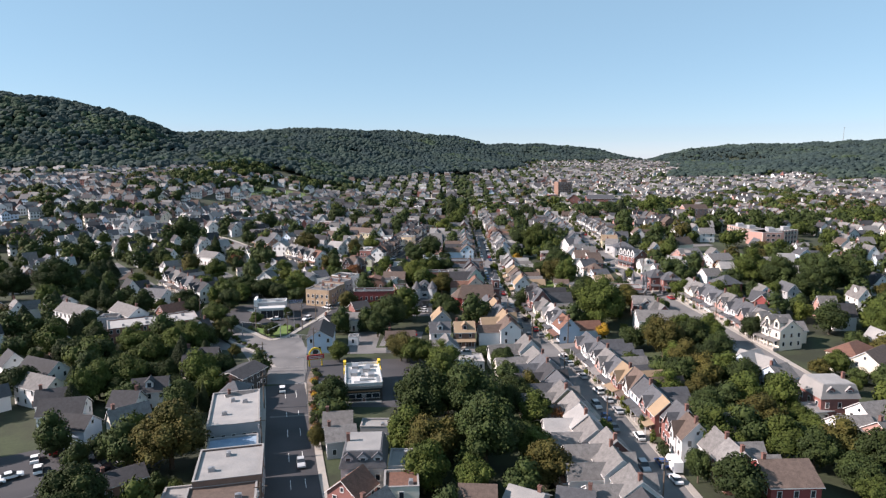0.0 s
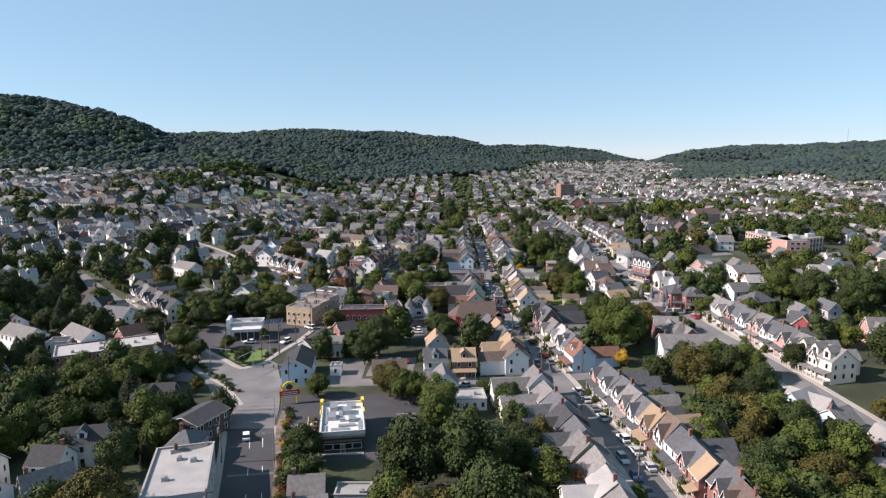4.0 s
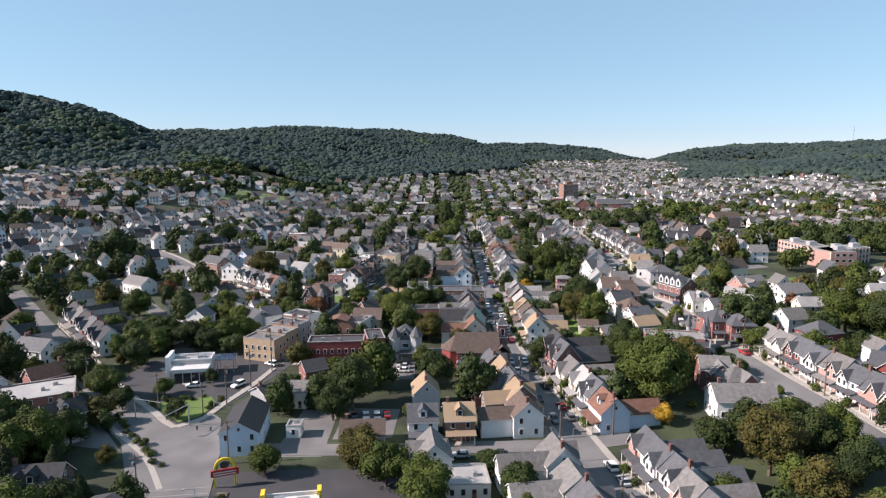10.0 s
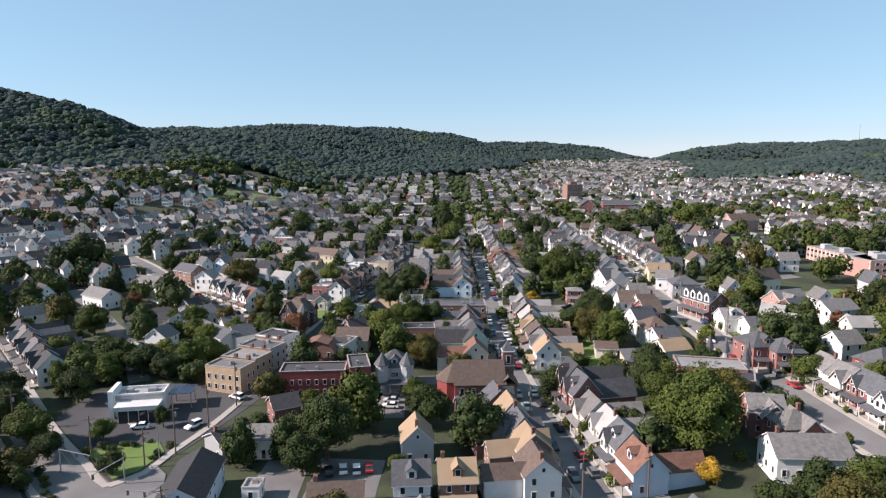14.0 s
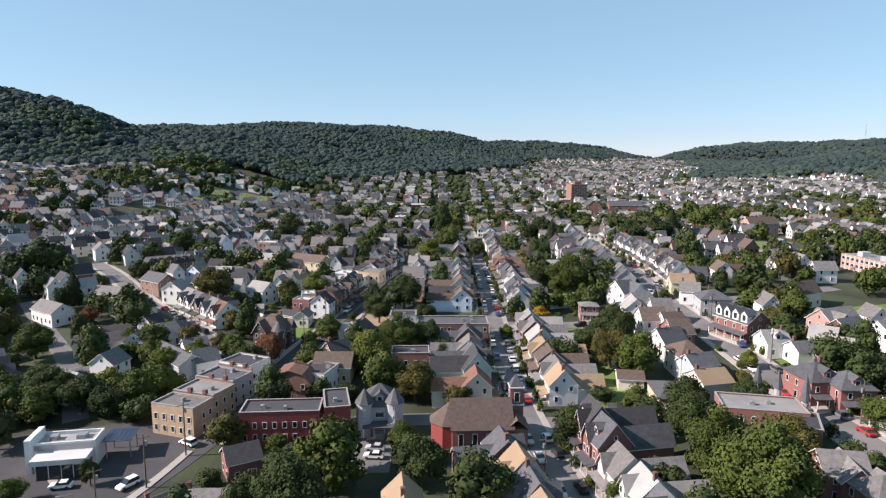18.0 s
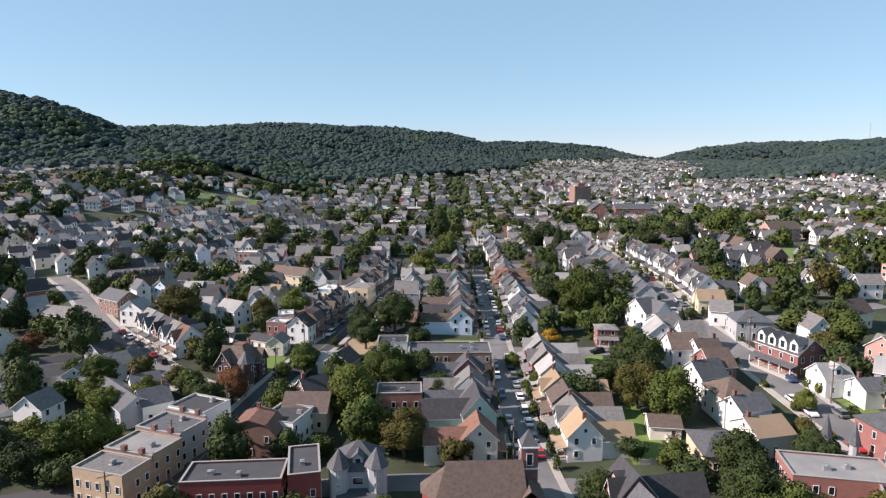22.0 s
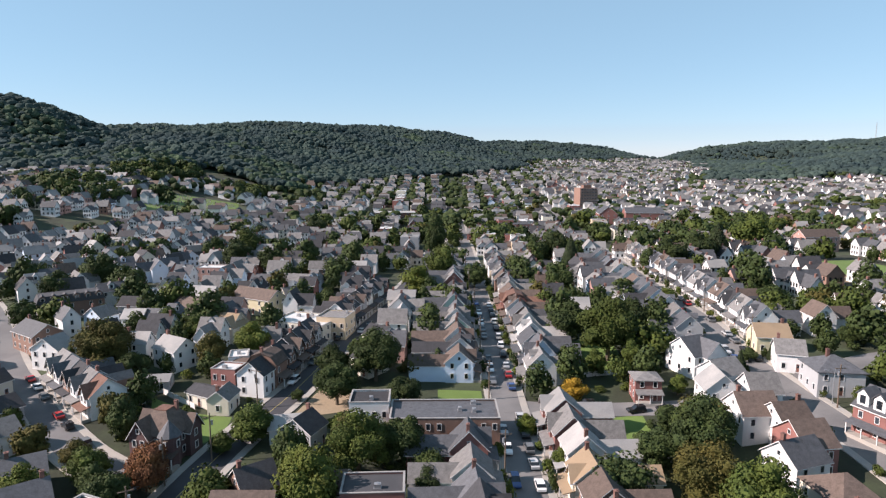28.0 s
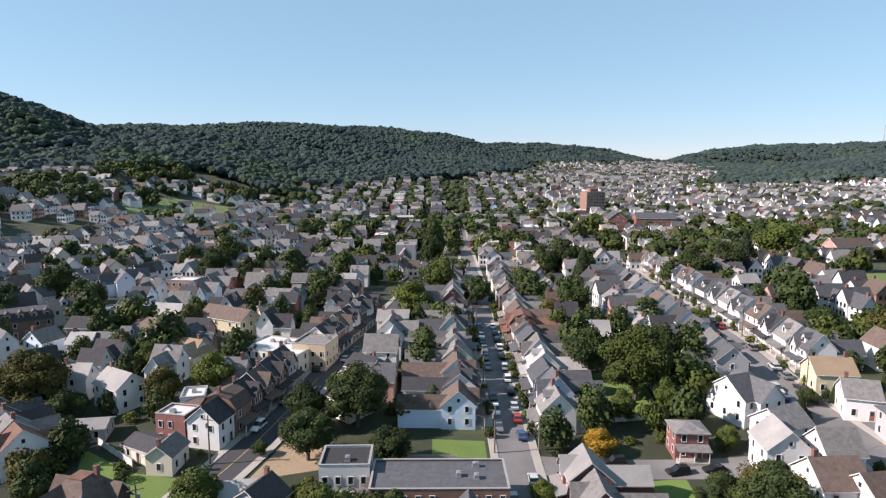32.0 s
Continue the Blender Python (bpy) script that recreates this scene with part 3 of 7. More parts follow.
# ---- trees ----
def crown_mesh(name, seed, mat, tufts=900, lobes=9, kind="round"):
    """A crown of many small leaf tufts on several lobes, one unit wide and high, its base at z = 0."""
    rng = np.random.default_rng(seed)
    if kind == "cone":
        z = rng.beta(1.2, 1.9, tufts)
        r = 0.5 * (1 - z) ** 0.85 * rng.uniform(0.72, 1.08, tufts)
        a = rng.uniform(0, 2 * np.pi, tufts)
        c = np.stack([r * np.cos(a), r * np.sin(a), z], 1)
        out = np.stack([np.cos(a), np.sin(a), 0.45 + 0 * a], 1)
        size = 0.038 * (1.15 - 0.6 * z)
    else:
        wide = 0.3 if kind == "tall" else 0.27
        la = np.arange(lobes) * 2.4 + rng.uniform(0, 0.6, lobes)
        lr = np.sqrt((np.arange(lobes) + 0.3) / lobes) * 0.3
        lc = np.stack([lr * np.cos(la), lr * np.sin(la), 0.5 + 0.27 * np.cos(lr / 0.3 * 1.7) * rng.uniform(-0.9, 1.25, lobes)], 1)
        lc[2::3, 2] = rng.uniform(0.2, 0.42, len(lc[2::3]))
        ls = rng.uniform(0.5, 0.95, (lobes, 1)) * 1.15 / math.sqrt(lobes) * np.array([[1, 1, 0.95]])
        k = rng.integers(0, lobes, tufts)
        d = rng.normal(size=(tufts, 3))
        d[:, 2] = d[:, 2] * 0.8 + 0.25
        d /= np.linalg.norm(d, axis=1)[:, None]
        c = lc[k] + d * ls[k] * rng.uniform(0.78, 1.08, (tufts, 1))
        c[:, 2] = np.maximum(c[:, 2], 0.02 + 0.1 * rng.random(tufts))
        out, size = d, np.full(tufts, 1.6 / math.sqrt(tufts))
    size = size * rng.uniform(0.6, 1.35, tufts)
    n = out + rng.normal(scale=0.2, size=(tufts, 3))
    n /= np.linalg.norm(n, axis=1)[:, None]
    u = np.cross(n, rng.normal(size=(tufts, 3)))
    u /= np.linalg.norm(u, axis=1)[:, None]
    w = np.cross(n, u)
    su, sw = size[:, None], (size * rng.uniform(0.55, 1.0, tufts))[:, None]
    bend = n * (size * 0.35)[:, None]
    quads = np.stack([c - u * su - bend, c - w * sw * 0.9 + bend, c + u * su - bend, c + w * sw + bend], 1)
    v = quads.reshape(-1, 3)
    i = np.arange(tufts)[:, None] * 4
    f = np.concatenate([i + np.array([t]) for t in ((0, 1, 3), (1, 2, 3))])
    if kind != "cone" and tufts > 1000:
        ball = bmesh.new()
        bmesh.ops.create_icosphere(ball, subdivisions=1, radius=1)
        bv, bf = np.array([q.co[:] for q in ball.verts]), np.array([[q.index for q in t.verts] for t in ball.faces])
        ball.free()
        for c0, s0 in zip(lc, ls):
            f = np.concatenate([f, bf + len(v)])
            v = np.concatenate([v, c0 + bv * s0 * 0.72 * rng.uniform(0.8, 1.1, (len(bv), 1))])
    me = make(name, v.tolist(), f.tolist(), mat)
    return me


def trunk_mesh(name, seed, limbs=4):
    """A tapered trunk with a few limbs, one unit high where the crown begins to close."""
    rng = random.Random(seed)
    v, f = [], []

    def limb(p, q, r0, r1):
        d = (Vector(q) - Vector(p)).normalized()
        u = d.orthogonal().normalized()
        w = d.cross(u)
        k = len(v)
        for c, r in ((p, r0), (q, r1)):
            for i in range(6):
                a = i * math.pi / 3
                v.append(tuple(Vector(c) + (u * math.cos(a) + w * math.sin(a)) * r))
        f.extend((k + i, k + (i + 1) % 6, k + 6 + (i + 1) % 6, k + 6 + i) for i in range(6))

    limb((0, 0, -0.08), (0.01, 0.01, 0.45), 0.035, 0.024)
    limb((0.01, 0.01, 0.45), (0.0, 0.02, 0.8), 0.024, 0.008)
    for i in range(limbs):
        a = i * 2 * math.pi / limbs + rng.uniform(-0.4, 0.4)
        r = rng.uniform(0.12, 0.24)
        limb((0.01, 0.01, 0.32 + 0.04 * i), (r * math.cos(a), r * math.sin(a), 0.6 + 0.05 * i), 0.014, 0.005)
    return make(name, v, f, M_BARK)


CROWNS = {k: [crown_mesh("crown", 11 * i + j, m[1], 4600, 22 + 4 * j, "round") for j in range(3)] for i, (k, m) in enumerate(LEAVES.items()) if k != "conifer"}
CROWNS["conifer"] = [crown_mesh("crown", 90 + j, LEAVES["conifer"][1], 2600, 0, "cone") for j in range(2)]
BIG_CROWNS = {k: [crown_mesh("crown", 150 + 3 * i + j, LEAVES[k][1], 9500, 36 + 6 * j, "round") for j in range(2)] for i, k in enumerate(("green", "deep", "olive"))}
FAR_CROWNS = {k: [crown_mesh("crown", 60 + 11 * i + j, m[1], 3000, 20 + 4 * j, "round") for j in range(2)] for i, (k, m) in enumerate(LEAVES.items()) if k != "conifer"}
FAR_CROWNS["conifer"] = CROWNS["conifer"]
TRUNKS = [trunk_mesh("trunk", i) for i in range(3)]
BUSH = {k: [crown_mesh("leaves", 200 + i * 5 + j, LEAVES[k][1], 300, 6) for j in range(2)] for i, k in enumerate(("green", "deep", "lime", "yellow", "russet"))}
ALL_TREES = []


def tree(x, y, tall, wide, leaf="green", label="", low=0.1, group=""):
    """A tree with its trunk and crown; low: the share of its height below the crown."""
    k = int(abs(x) * 7 + abs(y) * 13)
    top = new("conifer_tree" if leaf == "conifer" else "tree")
    top.matrix_basis = pose(x, y, ground_at(x, y), 0, 0, (k * 37) % 360)
    size = "tall" if tall > 14 else "small" if tall < 7 else "medium-sized"
    text = label or ("%s conifer with dense dark green needles" % size if leaf == "conifer" else "%s broadleaf tree with a %s crown" % (size, LEAVES[leaf][0]))
    tagged(top, text, "tree", group)
    ALL_TREES.append((x, y, wide / 2))
    part("trunk", TRUNKS[k % 3], top, Matrix.Diagonal((wide if leaf != "conifer" else tall * 0.5, wide if leaf != "conifer" else tall * 0.5, tall * 0.95, 1)))
    shapes = BIG_CROWNS[leaf] if wide > 12.5 and leaf in BIG_CROWNS and y < 400 else (CROWNS if y < 450 and abs(x) < 130 else FAR_CROWNS)[leaf]
    grow = 1.12 if leaf != "conifer" else 1.0
    part("crown", shapes[k % len(shapes)], top, pose(0, 0, tall * (low - 0.06)) @ Matrix.Diagonal((wide * grow, wide * grow, tall * (1 - low + 0.1) * (1.1 if leaf != "conifer" else 1.0), 1)))
    return top


def bush(x, y, size, leaf="green", tall=None):
    k = int(abs(x) * 7 + abs(y) * 13)
    top = new("bush", BUSH[leaf][k % 2])
    top.matrix_basis = pose(x, y, ground_at(x, y) - 0.1, 0, 0, (k * 37) % 360) @ Matrix.Diagonal((size, size, tall or size * 0.8, 1))
    return tagged(top, "low %s garden shrub beside a house" % LEAVES[leaf][0], "bush")


# ---- roads ----
def along(points, step=4.0):
    """Evenly spaced places on a smooth line through the points, with the way ahead at each."""
    p = [Vector((*q, 0)) for q in points]
    out = []
    for i in range(len(p) - 1):
        a, b, c, d = p[max(i - 1, 0)], p[i], p[i + 1], p[min(i + 2, len(p) - 1)]
        n = max(1, int((c - b).length / step))
        for k in range(n + (i == len(p) - 2)):
            t = k / n
            q = 0.5 * (2 * b + (c - a) * t + (2 * a - 5 * b + 4 * c - d) * t * t + (3 * b - a - 3 * c + d) * t ** 3)
            out.append(q)
    ways = [(out[min(i + 1, len(out) - 1)] - out[max(i - 1, 0)]).normalized() for i in range(len(out))]
    return list(zip(out, ways))


def strip(name, points, left, right, top, mat, label, category, thick=0.5, every=None, kind="structure"):
    """A band along a line from left to right of it (metres, right positive), top metres above the ground."""
    v, f = [], []
    line = along(points)
    for q, w in line:
        for u in (left, right):
            x, y = q.x + w.y * u, q.y - w.x * u
            z = ground_at(x, y) + top
            v += [(x, y, z), (x, y, z - thick)]
    for i in range(len(line) - 1):
        if every and i % every[1] >= every[0]:
            continue
        k = 4 * i
        f += [(k, k + 2, k + 6, k + 4), (k + 1, k, k + 4, k + 5), (k + 2, k + 3, k + 7, k + 6)]
    return tagged(mesh_object(name, v, f, mat), label, category, kind=kind)


ROADS = {
    "L": (((30, -60), (-3, 20), (-22, 90), (-33.5, 130), (-44.5, 171), (-49.6, 188.7)), 11.8),
    "L2": (((-66, 236), (-57, 260), (-50, 281), (-46.5, 297), (-42, 327), (-37, 351), (-29, 378), (-22, 411), (-14, 445), (-5, 483), (3, 544), (18, 737), (30, 1000)), 7.4),
    "FL": (((-66, 231), (-80, 242), (-93, 254), (-104.5, 266), (-120, 284.5), (-136, 301.5), (-156, 323), (-200, 372)), 8.0),
    "FL2": (((-86, 292), (-109, 329), (-140, 366), (-164, 395)), 6.0),
    "FM": (((-50, 334), (-65, 343.5), (-79.5, 356.5), (-97.5, 375.5), (-117, 397), (-150, 440), (-176, 470)), 7.0),
}
ROADS.update({
    "R": (((56, 20), (50.5, 100), (48.2, 136), (47, 156), (45.8, 172), (42, 197), (38.5, 222), (32, 265), (27.5, 300), (26.4, 365), (27, 442), (27, 482), (29, 700), (34, 1100)), 7.0),
    "RR": (((112, 170), (104.5, 225), (99, 270), (97, 340), (95.5, 365), (95, 392), (97.5, 428), (99, 495), (105, 564), (118, 720), (140, 1000)), 8.0),
    "X1": (((-60, 224), (-24, 222.5), (10, 223.5), (37, 225), (52, 227)), 6.0),
    "X2": (((-52, 289), (-14, 291.3), (2, 293), (30, 291), (48, 290)), 6.5),
    "X3": (((26, 368), (52, 364), (74, 362), (95, 367), (125, 380), (170, 395)), 7.0),
})
ROAD_WORDS = {"L": "wide asphalt main road with centre lines", "R": "narrow asphalt street between rows of houses", "RR": "asphalt street with parked cars and grass verges"}
for i, (key, (line, width)) in enumerate(ROADS.items()):
    text = ROAD_WORDS.get(key, "asphalt side street with worn surface")
    strip("road", line, -width / 2, width / 2, 0.08 + 0.006 * i, M_ASPHALT if key in ("L", "L2") else M_CROSS, text, "road")
    if key in ("L", "L2", "R", "RR", "FM"):
        line = line[2:] if key == "L2" else line
        for s in (-1, 1):
            u = sorted((s * width / 2, s * (width / 2 + 1.7)))
            strip("pavement", line, u[0], u[1], 0.22 + 0.004 * i, M_WALK, "pale concrete pavement along the kerb", "pavement")


def near_road(x, y, gap):
    for line, width in ROADS.values():
        for p, q in zip(line, line[1:]):
            dx, dy = q[0] - p[0], q[1] - p[1]
            s = min(1, max(0, ((x - p[0]) * dx + (y - p[1]) * dy) / (dx * dx + dy * dy)))
            if math.hypot(x - p[0] - s * dx, y - p[1] - s * dy) < width / 2 + gap:
                return True
    return False

# ---- houses that face the long streets ----
def road_at(key, y):
    """Where a street runs at y, and its heading in degrees."""
    pts = along(ROADS[key][0], 6)
    q, w = min(pts, key=lambda p: abs(p[0].y - y))
    return q.x + (y - q.y) * w.x / max(w.y, 0.2), math.degrees(math.atan2(w.y, w.x))


def street_house(key, y, side, wall, roof, rear="", front=7.7, deep=8.6, eave=5.9, rise=3.7, back=10.0, gap=3.6, dormers=False, porch=True, detail=2, kind="gable", gable=False):
    """A house whose ridge runs along its street, with a lower wing behind it; side: +1 east, -1 west."""
    x0, heading = road_at(key, y)
    r = random.Random(int(y * 10) + 7 * side)
    eave, rise, gap, front, heading = eave + r.uniform(-0.5, 0.5), rise + r.uniform(-0.5, 0.6), gap + r.uniform(-0.7, 0.9), front - r.uniform(0, 0.9), heading + r.uniform(-2, 2)
    x = x0 + side * (ROADS[key][1] / 2 + 1.7 + gap - 2.0 + deep / 2)
    face = "n" if side > 0 else "s"
    wing = (back, 5.6, eave - 1.0, rise - 1.1, -0.6, -side * (deep / 2 + back / 2 - 2.5)) if back else None
    cross = (side, front * 0.52, r.choice((-1, 1)) * front * 0.2, 0.5, 0.15, rise * 0.72) if gable else None
    return house(x, y, heading, front, deep, eave, rise, wall, roof, kind=kind, dormers=face if dormers else "", porch=face if porch else "", detail=detail, wing=wing, name="row_house", front=cross,
                 group="houses along the street")


# R, east side
for y, wall, roof, wide, fg, gap, back in ((127.2, "brick", "grey", 6.6, 0, 7.2, 8), (133.8, "white", "grey", 6.6, 0, 7.2, 8), (141.2, "white", "brown", 5.8, 1, 4.6, 9), (147.9, "brick", "slate", 6.8, 1, 4.4, 11), (154.2, "brick", "tan", 5.6, 0, 3.4, 9),
                                           (160.0, "brick", "slate", 6.0, 1, 3.2, 11), (166.3, "blue", "slate", 6.0, 0, 3.0, 10), (172.2, "white", "brown", 5.8, 1, 3.0, 12), (178.2, "brick", "tan", 5.8, 1, 2.8, 10), (184.8, "white", "slate", 6.8, 1, 2.8, 11),
                                           (191.6, "pink", "grey", 6.8, 1, 3.0, 11), (198.4, "white", "slate", 6.6, 1, 3.2, 12), (205.6, "white", "slate", 7.0, 1, 3.4, 12), (212.6, "pink", "slate", 6.6, 1, 3.6, 11)):
    street_house("R", y, 1, wall, roof, front=wide + 0.5, gable=bool(fg), gap=gap, back=back, porch=y > 150, rise=3.4, deep=8.0)
street_house("R", 234, 1, "blue", "rust", front=9.5, dormers=True, back=12)
street_house("R", 243, 1, "white", "slate", dormers=True, back=12, gable=True)
street_house("R", 251.5, 1, "cream", "light", back=11, gable=True)
street_house("R", 260, 1, "cream", "grey", back=11, gable=True)
street_house("R", 268.8, 1, "brick", "slate", eave=7.2, rise=4.2, dormers=True, back=13, gable=True)
street_house("R", 278, 1, "brick", "dark", eave=7.2, rise=4.2, dormers=True, back=13, gable=True)
street_house("R", 304, 1, "white", "tan")
street_house("R", 312.5, 1, "blue", "grey", gable=True)
street_house("R", 321, 1, "brown", "brown")
street_house("R", 329.5, 1, "cream", "tan", back=12, gable=True)
street_house("R", 338, 1, "white", "light")
street_house("R", 346.5, 1, "brick", "grey", gable=True)
street_house("R", 355.5, 1, "brick", "light", gable=True)
for k, (y, wall, roof) in enumerate(((383, "white", "grey"), (391.5, "blue", "slate"), (400, "white", "slate"), (409, "white", "light"), (418, "white", "grey"), (427, "brown", "slate"), (436, "white", "brown"), (445, "brick", "rust"),
                                     (454, "brick", "brown"), (463, "cream", "grey"), (472, "white", "slate"), (482, "brown", "brown"), (492, "white", "grey"), (502, "tan", "slate"), (512, "white", "slate"), (523, "brick", "grey"), (534, "white", "dark"), (546, "white", "grey"))):
    street_house("R", y, 1, wall, roof, dormers=k % 3 == 0, kind="gambrel" if y == 445 else "gable", detail=2 if y < 440 else 1, porch=y < 470, gable=k % 3 == 1)
# R, west side
for y, wall, roof, wide, fg, gap, back in ((108, "white", "dark", 7.6, 0, 4.0, 9), (116.5, "white", "grey", 7.4, 1, 4.0, 9), (125, "white", "grey", 7.6, 1, 4.2, 10), (133, "brick", "grey", 7.6, 0, 4.0, 10), (141, "white", "grey", 7.4, 0, 4.6, 9), (148.5, "white", "light", 7.4, 0, 5.0, 9),
                                           (156, "cream", "grey", 7.4, 0, 5.6, 11), (164, "tan", "grey", 7.6, 1, 5.6, 11), (172, "grey", "slate", 7.6, 0, 5.2, 10), (180.5, "brown", "dark", 7.8, 1, 4.4, 10), (189, "grey", "slate", 7.8, 1, 3.6, 12), (198, "cream", "grey", 8.2, 0, 3.4, 13), (207.5, "white", "grey", 8.6, 1, 3.4, 13)):
    street_house("R", y, -1, wall, roof, front=wide, gable=bool(fg), gap=gap, back=back, porch=y > 170, rise=3.4, deep=8.2)
street_house("R", 233, -1, "white", "brown", front=9.5, back=11)
street_house("R", 243, -1, "brown", "tan", back=9, gable=True)
street_house("R", 251, -1, "brick", "slate", back=10, gable=True)
street_house("R", 259.5, -1, "blue", "tan", back=10)
street_house("R", 268.5, -1, "brick", "slate", back=10, gable=True)
street_house("R", 303, -1, "cream", "rust", back=11)
street_house("R", 312.5, -1, "green", "dark", eave=7, rise=4, front=9.5, back=12, dormers=True, gable=True)
street_house("R", 322, -1, "green", "slate", back=11, gable=True)
street_house("R", 331, -1, "white", "grey", back=11)
street_house("R", 341, -1, "brick", "slate", back=12, gable=True)
for k, (y, wall, roof) in enumerate(((386, "blue", "brown"), (395, "white", "dark"), (404, "white", "brown"), (413, "green", "grey"), (421, "white", "grey"), (429, "white", "slate"), (440, "green", "slate"), (452, "white", "grey"), (464, "white", "dark"), (476, "brick", "grey"), (488, "white", "slate"), (500, "cream", "dark"), (514, "white", "grey"), (528, "brick", "slate"))):
    street_house("R", y, -1, wall, roof, dormers=k % 3 == 1, detail=2 if y < 440 else 1, porch=y < 470, back=13 if y < 440 else 10, gable=k % 2 == 0)
# RR, both sides, north of the crossing
for k, (y, wall, roof) in enumerate(((404, "white", "slate"), (413.5, "white", "grey"), (423, "white", "dark"), (432.5, "white", "brown"), (442, "white", "slate"), (451.5, "white", "grey"), (461, "white", "slate"), (470.5, "white", "dark"), (480, "white", "slate"), (490, "white", "brown"), (500, "blue", "slate"), (510, "brick", "dark"), (521, "white", "grey"), (533, "pink", "slate"), (545, "white", "grey"))):
    street_house("RR", y, 1, wall, roof, dormers=True, detail=2 if y < 440 else 1, porch=True, rise=3.8, gable=k % 2 == 0)
for k, (y, wall, roof) in enumerate(((401, "grey", "slate"), (412, "white", "grey"), (423, "white", "slate"), (434, "blue", "dark"), (445, "white", "slate"), (457, "white", "brown"), (469, "white", "slate"), (481, "white", "grey"), (494, "brick", "slate"), (507, "white", "dark"), (520, "white", "slate"))):
    street_house("RR", y, -1, wall, roof, dormers=k % 2 == 0, detail=1, porch=False)

# RR, east side, south of the crossing
for y, wall, roof, fg in ((216, "cream", "grey", 1), (223.2, "cream", "grey", 1), (230.4, "pink", "slate", 1), (237.6, "white", "slate", 1), (244.8, "pink", "grey", 1), (252, "white", "slate", 1), (259.2, "brick", "slate", 1), (266.4, "cream", "grey", 1), (273.6, "white", "grey", 1)):
    street_house("RR", y, 1, wall, roof, front=7.6, gable=bool(fg), gap=4.2, back=9, rise=3.6, deep=9.0)

def thing(name, x, y, turn, label, category, lift=0.0, group=""):
    top = new(name)
    top.matrix_basis = pose(x, y, ground_at(x, y) + lift, 0, 0, turn)
    return tagged(top, label, category, group)


def box_part(name, parent, dims, mat, m=None, label=""):
    return part(name, Shape().box(*dims).mesh(name, mat), parent, m, label)


# ---- houses near the flight line ----
# west side of the main road
house(-53.2, 153.0, -74, 22.5, 12.0, 7.4, 0.3, "grey", "light", kind="flat")
house(-48.0, 135.4, -74, 9.0, 11.0, 5.6, 0.3, "grey", "blue", kind="flat")
house(-44.3, 122.8, -76, 14.0, 13.0, 7.8, 0.3, "brown", "light", kind="flat")
house(-42.5, 112.1, -76, 8.2, 13.0, 6.5, 0.3, "brown", "brown", kind="flat")
house(-51.0, 115.7, -78, 9.2, 9.0, 4.0, 0.3, "grey", "light", kind="flat")
house(-61.5, 184.9, 71, 13.1, 10.0, 6.0, 1.5, "dark", "dark", chimneys=0)
house(-59.7, 171.5, -0, 7.5, 12.0, 5.0, 3.0, "grey", "slate", kind="hip")
house(-55.1, 162.5, 32, 7.5, 10.0, 5.0, 3.0, "grey", "grey")
house(-85.1, 161.5, -0, 7.5, 8.0, 6.0, 3.0, "white", "dark")
house(-83.2, 171.4, 16, 10.0, 8.0, 6.0, 3.0, "white", "dark", dormers="s")
house(-79.5, 199.6, 8, 11.5, 9.0, 5.2, 3.6, "dark", "dark", front=(-1, 5.0, -2.6, 0.8, 0.3, 3.2), dormers="s", porch="s", wing=(8, 5, 4.6, 2.4, 4.0, -3.0))
house(-124.3, 188.1, -25, 15.6, 8.0, 6.0, 3.0, "white", "dark")
house(-116.4, 174.1, -25, 14.7, 8.0, 6.0, 3.0, "white", "grey")
house(-105.7, 163.2, 22, 8.7, 8.0, 6.0, 3.0, "white", "dark")
house(-98.9, 156.4, 12, 11.4, 9.0, 6.0, 3.0, "white", "dark")
house(-90.8, 148.2, -9, 8.9, 7.0, 5.5, 2.5, "blue", "dark")
house(-69.0, 126.0, 39, 9.5, 8.0, 3.4, 1.6, "brown", "dark")
house(-75.0, 121.2, 43, 8.1, 9.0, 3.4, 1.6, "grey", "grey")
house(-80.4, 115.0, 43, 7.5, 9.0, 3.4, 1.6, "grey", "dark")
house(-115.7, 243.8, 29, 32.5, 15.0, 5.5, 0.3, "brick", "light", kind="flat")
house(-131.1, 255.2, -39, 18.0, 8.0, 6.0, 3.0, "white", "grey")
house(-134.6, 288.0, 41, 7.5, 7.0, 6.0, 2.5, "white", "slate")
house(-115.6, 261.0, 53, 11.3, 8.0, 5.0, 3.0, "brick", "rust")
house(-160.4, 316.3, 14, 8.5, 11.0, 6.0, 3.0, "tan", "brown", kind="hip")
house(-153.5, 256.4, -30, 17.9, 8.0, 6.0, 3.0, "white", "grey")
house(-99.5, 217.1, 72, 10.5, 8.0, 5.5, 2.5, "brick", "brown")
house(-135.2, 248.2, 11, 7.3, 7.0, 6.0, 0.3, "grey", "dark", kind="flat")
